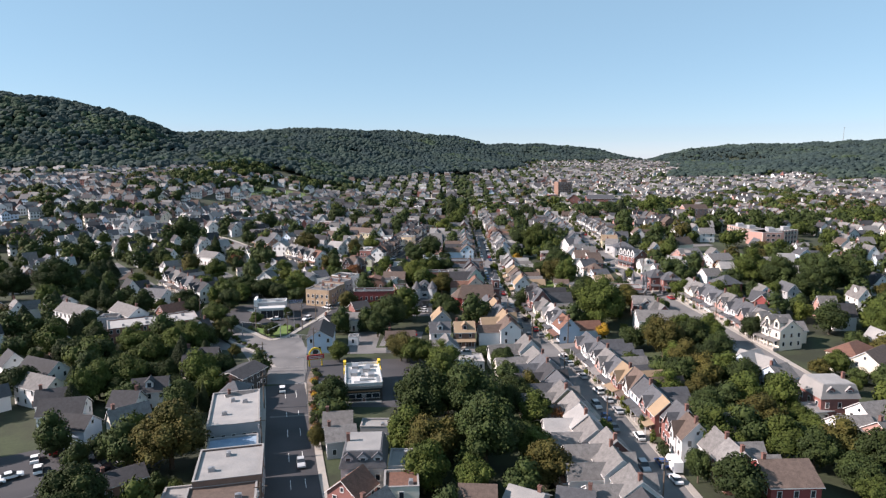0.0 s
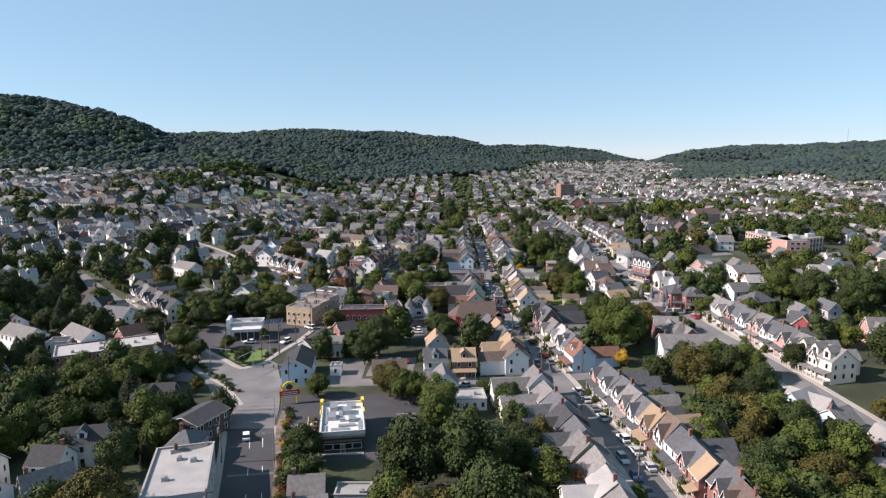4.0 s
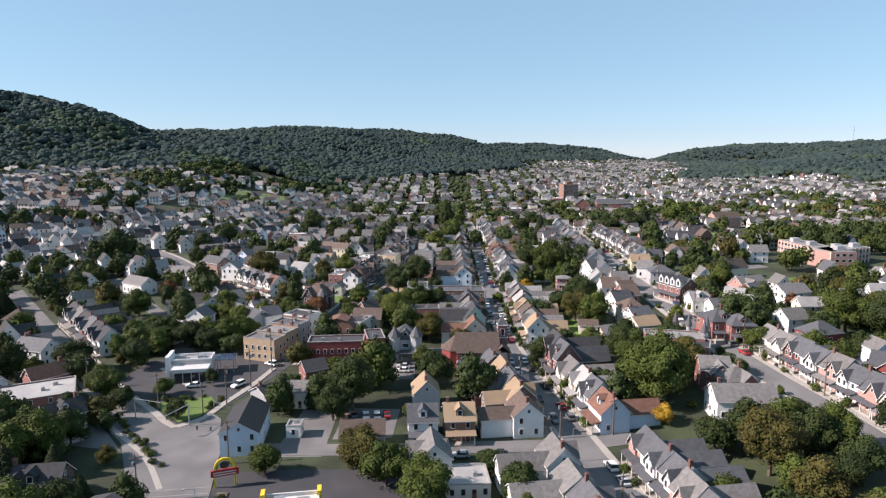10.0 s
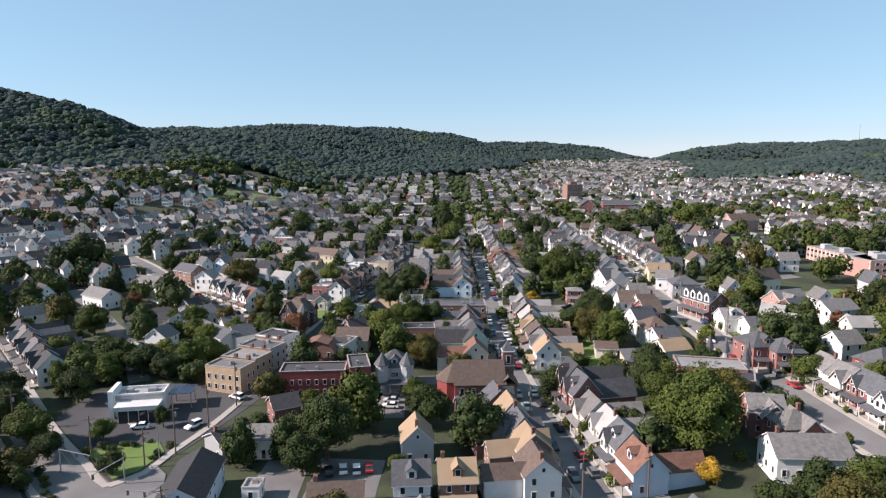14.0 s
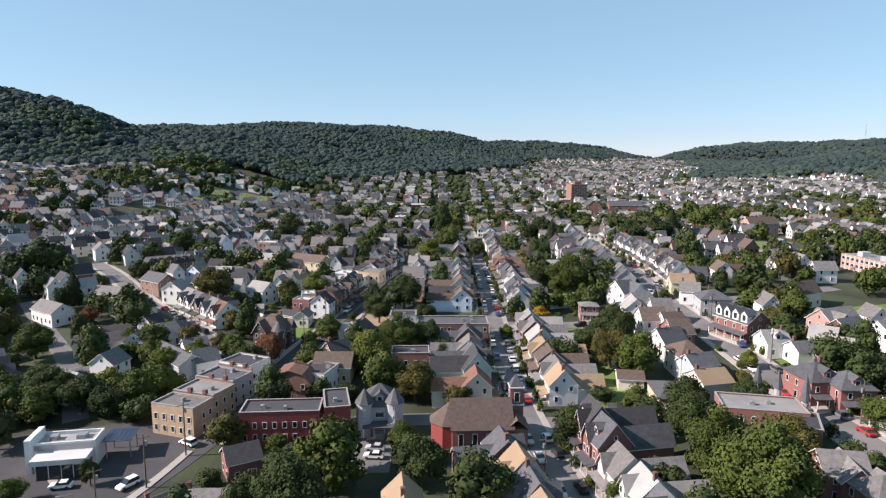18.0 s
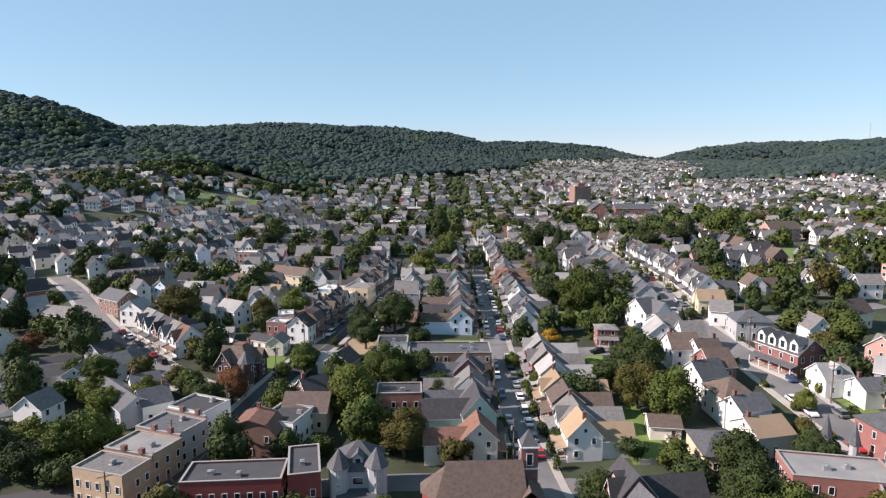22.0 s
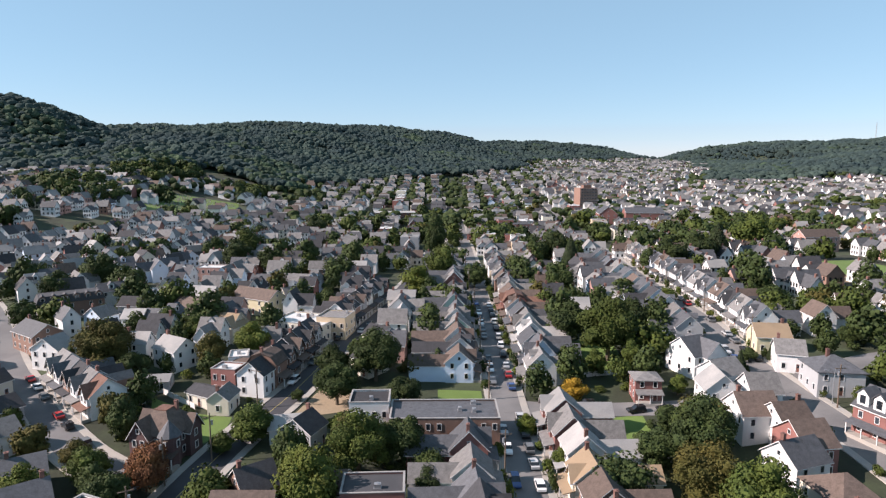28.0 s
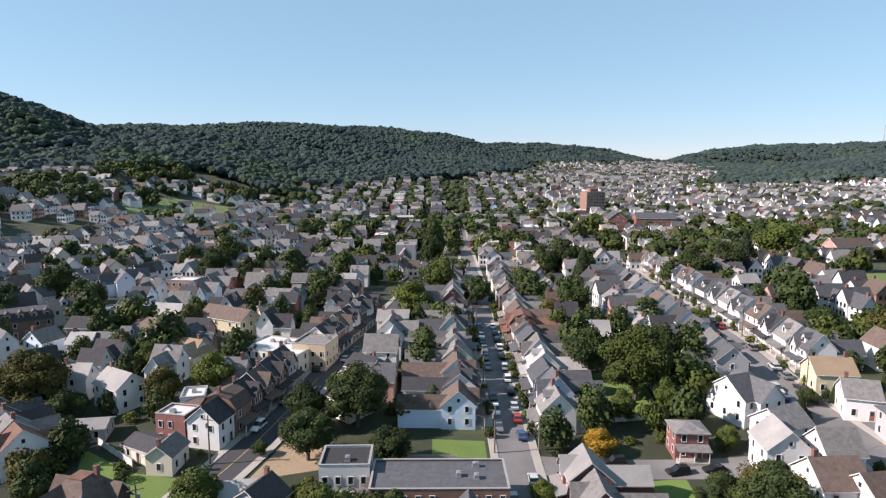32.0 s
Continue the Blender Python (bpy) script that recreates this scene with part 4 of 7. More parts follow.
# east side of the main road
house(-26.8, 152.1, 7, 7.5, 7.0, 4.6, 2.4, "grey", "grey")
house(-24.8, 143.6, 14, 7.5, 7.0, 4.6, 2.4, "grey", "grey")
house(-17.1, 151.0, -0, 7.2, 5.0, 4.0, 0.3, "grey", "light", kind="flat")
house(-17.0, 128.3, 3, 9.2, 11.0, 6.8, 3.2, "grey", "slate", kind="mansard", dormers="sss")
house(-8.8, 127.3, -0, 5.5, 8.0, 6.5, 0.3, "grey", "light", kind="flat")
house(-18.1, 116.9, 63, 7.5, 8.0, 6.0, 3.0, "brick", "rust")
house(-8.5, 119.3, 4, 6.9, 7.0, 6.0, 0.3, "cream", "rust", kind="flat")
house(-13.0, 108.9, 54, 7.5, 8.0, 6.0, 3.0, "white", "grey")
house(6.7, 114.2, -4, 7.5, 8.0, 5.5, 2.5, "tan", "brown")
house(16.2, 114.1, -31, 7.5, 8.0, 5.0, 2.0, "grey", "light")
house(25.9, 114.3, -17, 7.5, 8.0, 5.0, 2.0, "grey", "slate")
house(27.9, 126.6, 9, 7.5, 7.0, 3.5, 1.5, "tan", "rust")
house(69.6, 121.3, 2, 11.1, 12.0, 6.4, 3.1, "red", "brown", porch="s")
# east
house(94.5, 187.0, 30, 10.0, 8.0, 6.0, 3.0, "blue", "light", wing=(11, 6.5, 5.6, 2.8, 1.5, -1.5), porch="s")
house(98.9, 178.5, 24, 7.5, 9.0, 5.0, 3.0, "blue", "grey")
house(104.1, 162.5, 2, 10.1, 10.0, 6.5, 3.5, "brick", "light", kind="mansard",dormers="ss")
house(100.9, 169.7, 6, 7.5, 7.0, 4.5, 2.5, "white", "dark")
house(98.6, 160.1, 11, 7.5, 7.0, 3.5, 1.5, "cream", "light")
house(100.3, 146.7, 3, 9.3, 8.0, 5.0, 2.5, "white", "grey")
house(108.4, 151.3, 13, 8.3, 9.0, 6.0, 3.0, "white", "grey")
house(105.4, 140.8, 16, 7.5, 9.0, 6.0, 3.0, "pink", "grey")
house(130.2, 193.1, 34, 15.8, 10.0, 6.0, 3.0, "cream", "rust", kind="hip")
house(133.5, 187.4, 36, 15.8, 9.0, 6.0, 3.0, "cream", "brown")
# round the fork
house(-132.0, 282.8, -17, 13.4, 9.0, 6.0, 3.0, "white", "slate")
house(-45.5, 228.0, 96, 17.0, 9.0, 5.6, 2.6, "blue", "dark", chimneys=0)
house(-45.5, 249.4, 48, 7.5, 9.0, 4.5, 2.0, "grey", "dark")
house(-38.0, 250.5, -0, 8.2, 9.0, 4.8, 2.2, "cream", "grey")
house(-33.9, 230.7, -0, 3.6, 4.0, 3.0, 0.3, "white", "light", kind="flat",chimneys=0)
house(-36.6, 267.7, 30, 7.5, 8.0, 4.6, 2.4, "brick", "dark")
# the terrace on the north-west road
house(-57.0, 287.6, 72, 7.3, 12.0, 7.3, 0.3, "stone", "grey", kind="flat")
house(-54.8, 296.4, 70, 8.9, 12.0, 6.9, 0.3, "stone", "light", kind="flat")
house(-52.6, 305.2, 68, 8.9, 12.0, 6.9, 0.3, "grey", "slate", kind="flat")
house(-49.6, 313.8, 66, 8.5, 11.0, 7.6, 0.3, "white", "dark", kind="flat")
for x, y, turn, L in ((-55.9, 292.0, 71, 12.2), (-53.7, 300.8, 69, 12.2), (-51.1, 309.5, 67, 11.8)):
    ridge = thing("party_wall", x, y, turn, "low brick party wall with a stone coping between the flat roofs", "wall", 6.9)
    box_part("upstand", ridge, (-0.2, 0.2, -L / 2, L / 2, -0.4, 0.75), WALLS["brown"][1])
    box_part("coping", ridge, (-0.28, 0.28, -L / 2 - 0.05, L / 2 + 0.05, 0.753, 0.87), M_CAP)
    for k in (-3.5, 1.0):
        box_part("chimney_stack", ridge, (-0.45, 0.45, k - 0.5, k + 0.5, 0.873, 1.9), M_BRICK)
# red block
house(-31.8, 284.4, 4, 18.5, 8.0, 7.5, 0.3, "red", "tar", kind="flat")
house(-19.3, 287.2, 12, 6.0, 12.0, 8.2, 0.3, "red", "tar", kind="flat")
house(-34.1, 305.9, 86, 7.5, 11.0, 5.5, 3.5, "brown", "rust", kind="gambrel")
house(-28.5, 311.8, -16, 8.7, 10.0, 6.0, 0.3, "white", "dark", kind="flat")
house(-25.1, 320.0, -1, 11.6, 12.0, 5.0, 3.0, "tan", "brown")
house(-25.4, 327.0, 38, 7.5, 9.0, 5.5, 3.5, "brown", "dark")
house(-25.0, 353.5, 10, 9.0, 7.0, 3.6, 2.0, "white", "light")
house(-2.8, 322.8, 2, 11.2, 7.4, 7.2, 0.3, "brick", "tar", kind="flat")
# houses between the two streets
house(-1.3, 229.8, 4, 7.9, 10.0, 6.0, 3.0, "white", "slate", dormers="s",porch="s")
house(7.9, 230.5, 4, 8.0, 10.0, 6.0, 3.0, "brown", "tan", dormers="s",porch="s")
house(-0.9, 248.5, 96, 9.5, 8.0, 5.5, 3.5, "grey", "tan")
house(-15.8, 224.9, 4, 11.4, 10.0, 4.5, 2.5, "grey", "brown")
house(1.5, 212.9, 96, 10.0, 8.5, 5.0, 3.4, "white", "grey", wing=(9, 5, 4.6, 2.4, 1.0, 1.5))
house(8.8, 204.9, 4, 9.3, 9.0, 3.0, 0.3, "white", "light", kind="flat",chimneys=0)
# between R and RR
house(81.7, 234.4, -3, 16.7, 10.0, 5.4, 3.2, "white", "grey")
house(82.5, 253.5, -10, 8.8, 9.0, 6.0, 3.0, "brick", "grey", wing=(9, 6, 5.6, 2.8, 1, -2))
house(84.8, 244.5, 4, 9.4, 9.0, 6.0, 3.0, "brick", "grey", kind="hip", wing=(9, 5.5, 5.8, 2.6, 1.5, -1))
house(80.5, 279.6, -12, 18.0, 10.0, 6.6, 0.3, "brick", "light", kind="flat")
house(86.1, 270.9, -25, 5.6, 10.0, 6.0, 0.3, "brown", "dark", kind="flat")
house(66.0, 297.2, -5, 9.0, 14.0, 4.0, 2.5, "tan", "slate", kind="hip",chimneys=0)
house(59.6, 310.7, -9, 7.5, 8.0, 3.0, 1.5, "cream", "brown", chimneys=0)
house(77.1, 300.1, 13, 9.7, 10.0, 5.0, 2.5, "cream", "tan")
house(78.2, 309.7, 18, 9.1, 8.0, 5.5, 2.5, "blue", "slate")
house(77.2, 315.3, 4, 8.9, 12.0, 6.4, 3.6, "cream", "brown", kind="hip")
house(76.3, 328.2, 19, 9.0, 9.0, 6.0, 3.4, "white", "slate")
house(77.4, 347.1, 2, 9.0, 10.0, 6.4, 3.6, "white", "brown")
# east side of RR
house(104.2, 338.4, -71, 15.4, 11.0, 6.4, 3.6, "brick", "slate", dormers="SSSS",porch="s")
house(106.0, 323.0, 2, 7.9, 9.0, 4.6, 2.9, "white", "light", dormers="s")
house(110.8, 315.5, 4, 7.5, 8.0, 4.5, 2.0, "white", "slate")
house(100.8, 292.5, 6, 10.5, 12.0, 6.6, 3.4, "brick", "slate", kind="hip",dormers="s",porch="s")
house(119.8, 320.5, -37, 7.5, 9.0, 6.0, 3.0, "grey", "light")
house(132.0, 335.2, 21, 14.5, 10.0, 6.4, 3.6, "pink", "grey", wing=(10,6,6.4,3,-3,-1))
house(141.7, 370.4, 25, 12.3, 9.0, 5.6, 3.9, "cream", "brown")
house(131.4, 328.1, 26, 10.9, 9.0, 6.0, 3.0, "brick", "slate")
# RR row of steep white gables, south part
house(105.5, 287.2, -2, 9.2, 11.0, 6.2, 3.3, "brick", "slate", kind="hip",dormers="s",porch="s")
house(126.0, 275.0, 17, 11.3, 10.0, 6.4, 3.6, "red", "slate", kind="hip")
house(126.4, 292.5, 12, 8.9, 9.0, 6.0, 3.0, "white", "grey")
house(118.2, 311.1, -36, 7.6, 10.0, 5.5, 3.5, "white", "light")
house(144.7, 326.6, 17, 14.1, 10.0, 6.0, 3.0, "white", "grey")
house(127.2, 245.5, -43, 7.5, 10.0, 6.6, 3.4, "red", "slate", wing=(10,7,6.6,3.2,2,-1))
house(117.7, 214.9, -77, 14.6, 10.0, 6.6, 3.4, "cream", "grey", dormers="SSS",porch="s")
# north of the third crossing
house(75.5, 359.5, 84, 9.0, 9.0, 6.4, 3.6, "white", "light")
house(83.9, 356.7, -1, 7.5, 9.0, 6.0, 3.5, "white", "grey")
house(82.7, 343.0, 8, 7.5, 9.0, 6.0, 3.0, "white", "brown")
house(81.1, 333.4, 7, 7.5, 11.0, 6.4, 3.6, "brick", "brown")
house(105.4, 363.9, -7, 11.6, 11.0, 6.0, 3.0, "grey", "slate", kind="hip")
house(104.3, 391.2, -7, 10.0, 9.0, 5.0, 3.0, "yellow", "tan")
house(102.7, 378.1, -19, 7.5, 9.0, 5.0, 3.0, "white", "grey")
house(77.9, 382.1, 22, 7.5, 12.0, 6.0, 4.0, "white", "slate", wing=(11,8,6,3.6,3,-2))
house(80.1, 367.9, 23, 8.6, 9.0, 6.0, 3.0, "white", "grey")
house(61.5, 369.0, -4, 7.0, 7.0, 5.8, 1.2, "brick", "grey", kind="hip", porch="s")
house(68.4, 395.3, -1, 9.1, 10.0, 6.0, 3.0, "grey", "slate")
house(10.4, 353.6, 0, 24.4, 11.0, 6.2, 0.3, "brown", "slate", kind="flat",chimneys=0)
house(-6.9, 358.2, 1, 9.2, 8.0, 7.2, 0.3, "white", "dark", kind="flat")
house(-21.1, 350.1, 69, 7.5, 9.0, 4.6, 2.9, "grey", "dark")
house(-11.9, 328.2, -1, 7.5, 10.0, 4.5, 2.5, "tan", "brown")
house(-49.3, 371.1, -29, 10.1, 7.0, 3.2, 1.3, "cream", "dark", chimneys=0)
house(-44.4, 367.3, 85, 7.5, 6.0, 4.0, 2.0, "cream", "grey")
house(-67.6, 379.6, 9, 10.7, 7.0, 3.0, 1.0, "grey", "light", chimneys=0)
house(-71.0, 332.2, 34, 7.5, 9.0, 5.5, 2.5, "white", "slate")
house(-102.6, 395.3, 78, 7.5, 10.0, 6.4, 3.1, "white", "light")
house(-116.2, 409.8, -35, 15.0, 10.0, 6.0, 3.0, "brown", "slate")
house(-127.1, 446.8, 36, 21.4, 10.0, 6.0, 2.5, "brown", "tar", kind="mansard",dormers="ssssss")
house(-105.3, 427.0, 67, 7.7, 9.0, 6.0, 3.0, "blue", "grey")
house(-93.4, 426.8, -1, 7.5, 8.0, 5.5, 2.5, "white", "light")
house(-67.4, 395.5, -33, 10.6, 9.0, 6.0, 3.0, "white", "light")
house(-60.1, 419.7, -20, 10.0, 9.0, 5.0, 3.5, "cream", "tan", wing=(9,7,5,3,3,-1))
house(-79.3, 439.9, -36, 13.9, 10.0, 5.5, 3.0, "cream", "brown")
house(-58.4, 450.4, -29, 18.7, 9.0, 6.0, 3.0, "yellow", "brown")
house(-99.6, 457.3, 11, 9.2, 9.0, 6.5, 0.3, "white", "light", kind="flat")
house(-95.0, 506.0, -4, 13.0, 9.0, 6.0, 0.3, "pink", "white", kind="flat")
house(-48.2, 459.6, 36, 7.5, 7.0, 5.0, 2.5, "yellow", "grey")
# along the north-west road
house(-46.5, 378.4, 78, 5.9, 7.0, 6.5, 0.3, "brick", "white", kind="flat")
house(-34.2, 421.4, -20, 19.3, 14.0, 5.5, 0.3, "cream", "white", kind="flat")
house(-24.7, 421.7, -12, 9.9, 10.0, 7.0, 0.3, "tan", "grey", kind="flat")
house(-46.8, 388.5, 13, 5.3, 7.0, 6.0, 0.3, "white", "white", kind="flat")
for i, (wall, roof, shape) in enumerate((("white", "dark", "gable"), ("brown", "brown", "gambrel"), ("brown", "dark", "gable"), ("dark", "brown", "gable"), ("brown", "dark", "gable"), ("grey", "dark", "gable"))):
    house(-39.0 + 1.42 * i, 377.0 + 6.1 * i, 77, 6.1, 8.4, 6.2 + 0.5 * (i == 5), 3.2, wall, roof, shape, porch="s" if i else "", name="row_house", group="houses along the street", front=(-1, 4.0, 0.3 * (-1) ** i, 0.5, 0.1, 2.7) if i > 1 else None, wing=(7, 4.6, 4.8, 1.6, 0.4, 6.0))
for i in range(7):
    house(-24.8 + 1.55 * i, 430.0 + 6.5 * i, 76.5, 6.5, 8.8, 6.2, 3.2, ("white", "brown", "grey", "white", "dark", "white", "brick")[i], ("dark", "dark", "brown", "dark", "slate", "dark", "dark")[i], porch="s", detail=1, name="row_house", group="houses along the street", front=(-1, 4.2, 0.2, 0.5, 0.1, 2.7) if i % 3 != 1 else None, dormers="s" if i % 3 == 1 else "", wing=(7, 5, 5, 2.2, 0.4, 6.0))
house(-8.9, 407.9, -34, 7.9, 9.0, 5.5, 2.5, "cream", "dark")
house(-10.2, 390.2, -41, 7.5, 9.0, 5.0, 3.0, "cream", "dark")
# more of the left
house(-115.6, 379.0, 49, 10.3, 9.0, 5.5, 2.5, "white", "grey")
house(-107.2, 374.9, 66, 7.5, 8.0, 4.5, 2.5, "cream", "dark")
house(-95.4, 359.3, 60, 9.7, 9.0, 4.6, 2.4, "grey", "dark")
house(-87.0, 347.6, 55, 7.5, 9.0, 5.0, 2.5, "white", "grey")
house(-92.6, 342.2, 89, 10.4, 8.0, 4.6, 2.4, "white", "grey")
house(-106.6, 352.9, 33, 9.0, 12.0, 3.2, 1.3, "cream", "dark", chimneys=0)
house(-64.8, 323.0, 38, 7.5, 9.0, 5.0, 3.0, "white", "slate")
house(-105.3, 343.6, 24, 17.4, 13.0, 3.6, 1.4, "cream", "dark", chimneys=0)
house(-90.5, 318.3, 78, 7.5, 9.0, 6.0, 3.0, "white", "grey")
house(-74.0, 325.4, -44, 20.8, 8.0, 4.6, 2.4, "grey", "slate")
house(-138.8, 370.7, -34, 16.9, 9.0, 5.0, 3.0, "white", "grey")
house(-94.5, 305.4, -28, 7.5, 9.0, 5.0, 3.0, "white", "light")
house(-129.4, 394.7, -17, 13.5, 9.0, 4.5, 2.5, "brown", "grey")


# the stepped row of white houses on the middle road
for i, (wall, roof) in enumerate((("white", "rust"), ("white", "grey"), ("brown", "dark"), ("white", "slate"), ("cream", "grey"))):
    house(-73.4 - 4.55 * i, 366.6 + 4.2 * i, -43, 6.2, 9.4, 5.9, 3.5, wall, roof, porch="s", name="row_house", group="houses along the street", front=(-1, 4.3, 0.4 * (-1) ** i, 0.6, 0.1, 2.7), wing=(7.5, 5.0, 4.8, 2.3, 0.3, 5.6))
# terrace on the west road out of the fork
for i, (wall, roof) in enumerate((("white", "dark"), ("cream", "dark"), ("brick", "slate"), ("white", "dark"), ("brown", "grey"), ("white", "dark"))):
    house(-113.6 - 5.5 * i, 293.3 + 5.9 * i, 133, 7.9, 9.0, 5.8, 3.6, wall, roof, porch="n", wing=(11, 5.4, 4.8, 2.4, 0.6, -8.0), front=(1, 4.2, (-1) ** i * 1.4, 0.5, 0.2, 2.5), name="row_house", group="houses along the street")

# ---- landmarks ----
# the drive-in restaurant beside the main road: L along its own y
diner = thing("restaurant", -24.6, 184.5, 9, "single-storey black restaurant with a white flat roof and yellow corner panels", "restaurant")
ALL_HOUSES.append((-24.6, 184.5, 12))
s = Shape().box(-5.3, 5.3, -9.6, 9.6, -1, 4.7)
part("wall", s.mesh("wall", M_BLACK), diner)
s = Shape().box(-5.0, 5.0, -9.3, 9.3, 4.7, 4.9)
part("roof_deck", s.mesh("roof_deck", ROOFS["white"][1]), diner)
for dims in ((-5.4, 5.4, -9.7, -9.35, 4.7, 5.6), (-5.4, 5.4, 9.35, 9.7, 4.7, 5.6), (-5.4, -5.05, -9.35, 9.35, 4.7, 5.6), (5.05, 5.4, -9.35, 9.35, 4.7, 5.6)):
    box_part("parapet", diner, dims, ROOFS["white"][1])
for dims in ((-5.8, -5.0, 7.6, 10.0, 2.6, 6.5), (5.0, 5.8, 7.6, 10.0, 2.6, 6.5), (-5.75, -5.42, 1.5, 4.5, 3.4, 5.7), (5.42, 5.75, 1.5, 4.5, 3.4, 5.7)):
    box_part("yellow_panel", diner, dims, M_YELLOW, label="bright yellow corner panel")
for dims in ((-5.6, -5.41, -9, -1, 3.9, 5.5), (5.41, 5.6, -9, 3, 3.9, 5.5), (-5.3, 5.3, -9.9, -9.72, 3.9, 4.6)):
    box_part("fascia", diner, dims, M_METAL)
for dims in ((-3.2, -1.2, 4.5, 8.0, 4.9, 6.0), (-3.6, -1.6, -1.5, 2.2, 4.9, 5.9), (0.2, 2.4, 1.5, 4.6, 4.9, 6.1), (1.2, 3.6, 5.6, 7.4, 4.9, 5.7), (1.6, 3.4, -3.2, -0.4, 4.9, 5.8), (-0.6, 0.7, -2.5, -1.2, 4.9, 5.6)):
    box_part("roof_unit", diner, dims, M_METAL, label="grey rooftop ventilation unit")
for x in (-3.5, -1.2, 1.2, 3.5):
    part("window", WIDE, diner, pose(x, -9.62, 1.7))
for y in (-6, -2, 2):
    part("window", WIDE, diner, pose(5.31, y, 1.7, 0, 0, 90))
    part("window", WIDE, diner, pose(-5.31, y, 1.7, 0, 0, -90))
part("door", DOOR, diner, pose(0, -9.62, 0))
for dims in ((-4.7, -3.9, -8.6, -4.5, 4.9, 5.15), (-4.8, -3.9, -3.6, 6.5, 4.9, 5.1), (3.9, 4.8, -8.0, -2.0, 4.9, 5.2), (-2.8, 1.5, -8.4, -6.6, 4.9, 5.2), (-1.0, 3.2, -5.8, -4.6, 4.9, 5.3), (-0.9, -0.2, 0.2, 6.8, 4.9, 5.25)):
    box_part("roof_duct", diner, dims, M_STEEL, label="dark grey duct on the white roof")
for dims in ((-4.6, 4.6, -9.76, -9.7, 2.9, 3.3), (-5.46, -5.41, -9, 6, 2.9, 3.3)):
    box_part("light_band", diner, dims, M_WOOD, label="brown wooden band over the windows")

sign = thing("road_sign", -43.4, 206.0, 20, "red restaurant sign board under a yellow arch on two posts", "sign")
sign.matrix_basis = sign.matrix_basis @ Matrix.Diagonal((0.8, 0.8, 0.66, 1))
for x in (-2.6, 2.6):
    box_part("post", sign, (x - 0.25, x + 0.25, -0.2, 0.2, -0.5, 6.4), M_YELLOW)
v, f = [], []
for i in range(17):
    a = math.pi * i / 16
    for r, d in ((2.85, -0.25), (2.25, -0.25), (2.25, 0.25), (2.85, 0.25)):
        v.append((-r * math.cos(a), d, 6.2 + 1.35 * r * math.sin(a)))
for i in range(16):
    f += [(4 * i + j, 4 * i + (j + 1) % 4, 4 * i + 4 + (j + 1) % 4, 4 * i + 4 + j) for j in range(4)]
part("arch", make("arch", v, f, M_YELLOW), sign, label="yellow arch")
box_part("board", sign, (-3.6, 3.6, -0.35, 0.35, 3.9, 6.1), M_REDSIGN, label="dark red board")
for z in (4.5, 5.3):
    box_part("writing_bar", sign, (-2.9, 2.9, -0.4, -0.36, z - 0.16, z + 0.16), M_TRIM)
part("emblem", Shape().cylinder(0, 0, -0.2, 0.2, 1.2, 1.2, 14).mesh("emblem", M_BLACK), sign, pose(0, 0, 7.6, 90, 0, 0))

# the bank on the fork
bank = thing("bank", -74.6, 269.6, 10, "white flat-roofed bank with a glazed front and solar canopy", "bank")
bank.matrix_basis = bank.matrix_basis @ Matrix.Diagonal((0.78, 0.9, 1.12, 1))
ALL_HOUSES.append((-75, 271, 13))
box_part("wall", bank, (-9, 7, 0, 7, -1.5, 4.8), WALLS["white"][1])
box_part("roof_deck", bank, (-8.6, 6.6, 0.4, 6.6, 4.8, 4.95), ROOFS["light"][1])
for dims in ((-9, 7, 0, 0.4, 4.8, 5.6), (-9, 7, 6.6, 7, 4.8, 5.6), (-9, -8.6, 0.4, 6.6, 4.8, 5.6), (6.6, 7, 0.4, 6.6, 4.8, 5.6)):
    box_part("parapet", bank, dims, WALLS["white"][1])
box_part("tower_wall", bank, (-10.5, -9.02, -1, 7.6, -1.5, 6.6), WALLS["white"][1])
box_part("front_wall", bank, (-6.5, 6, -4.6, -0.06, -1.5, 3.0), M_GLASS, label="dark glazed front")
box_part("front_roof", bank, (-7.5, 6.6, -5.4, -0.06, 3.0, 4.0), ROOFS["white"][1], label="white projecting roof")
box_part("dark_band", bank, (-8.6, 6.8, -0.05, -0.01, 4.1, 5.2), M_METAL)
for x in (-6.4, -3.2, 0.0, 3.0, 5.9):
    box_part("mullion", bank, (x - 0.1, x + 0.1, -4.66, -4.6, 0, 3.0), M_TRIM)
for dims in ((-6, -4, 3, 5, 4.95, 5.8), (1, 3.4, 3, 5.5, 4.95, 5.7)):
    box_part("roof_unit", bank, dims, M_METAL)
strip("pavement", ((-88, 278), (-74.2, 264.2)), -1.2, 1.2, 0.16, M_WALK, "pale concrete forecourt beside the bank", "pavement")
canopy_thing = thing("solar_canopy", -66.6, 276.6, 10, "drive-through canopy covered with dark solar panels", "canopy")
canopy_thing.matrix_basis = canopy_thing.matrix_basis @ Matrix.Diagonal((0.62, 0.85, 1, 1))
for x in (-4, 4):
    for y in (-3, 3):
        box_part("post", canopy_thing, (x - 0.15, x + 0.15, y - 0.15, y + 0.15, -0.8, 4.2), M_STEEL)
box_part("frame", canopy_thing, (-5.01, 5.01, -4, 4, 4.2, 4.45), M_STEEL)
for i in range(6):
    for j in range(4):
        box_part("solar_panel", canopy_thing, (-4.9 + i * 1.64, -3.4 + i * 1.64, -3.9 + j * 1.96, -2.05 + j * 1.96, 4.46, 4.52), M_SOLAR)

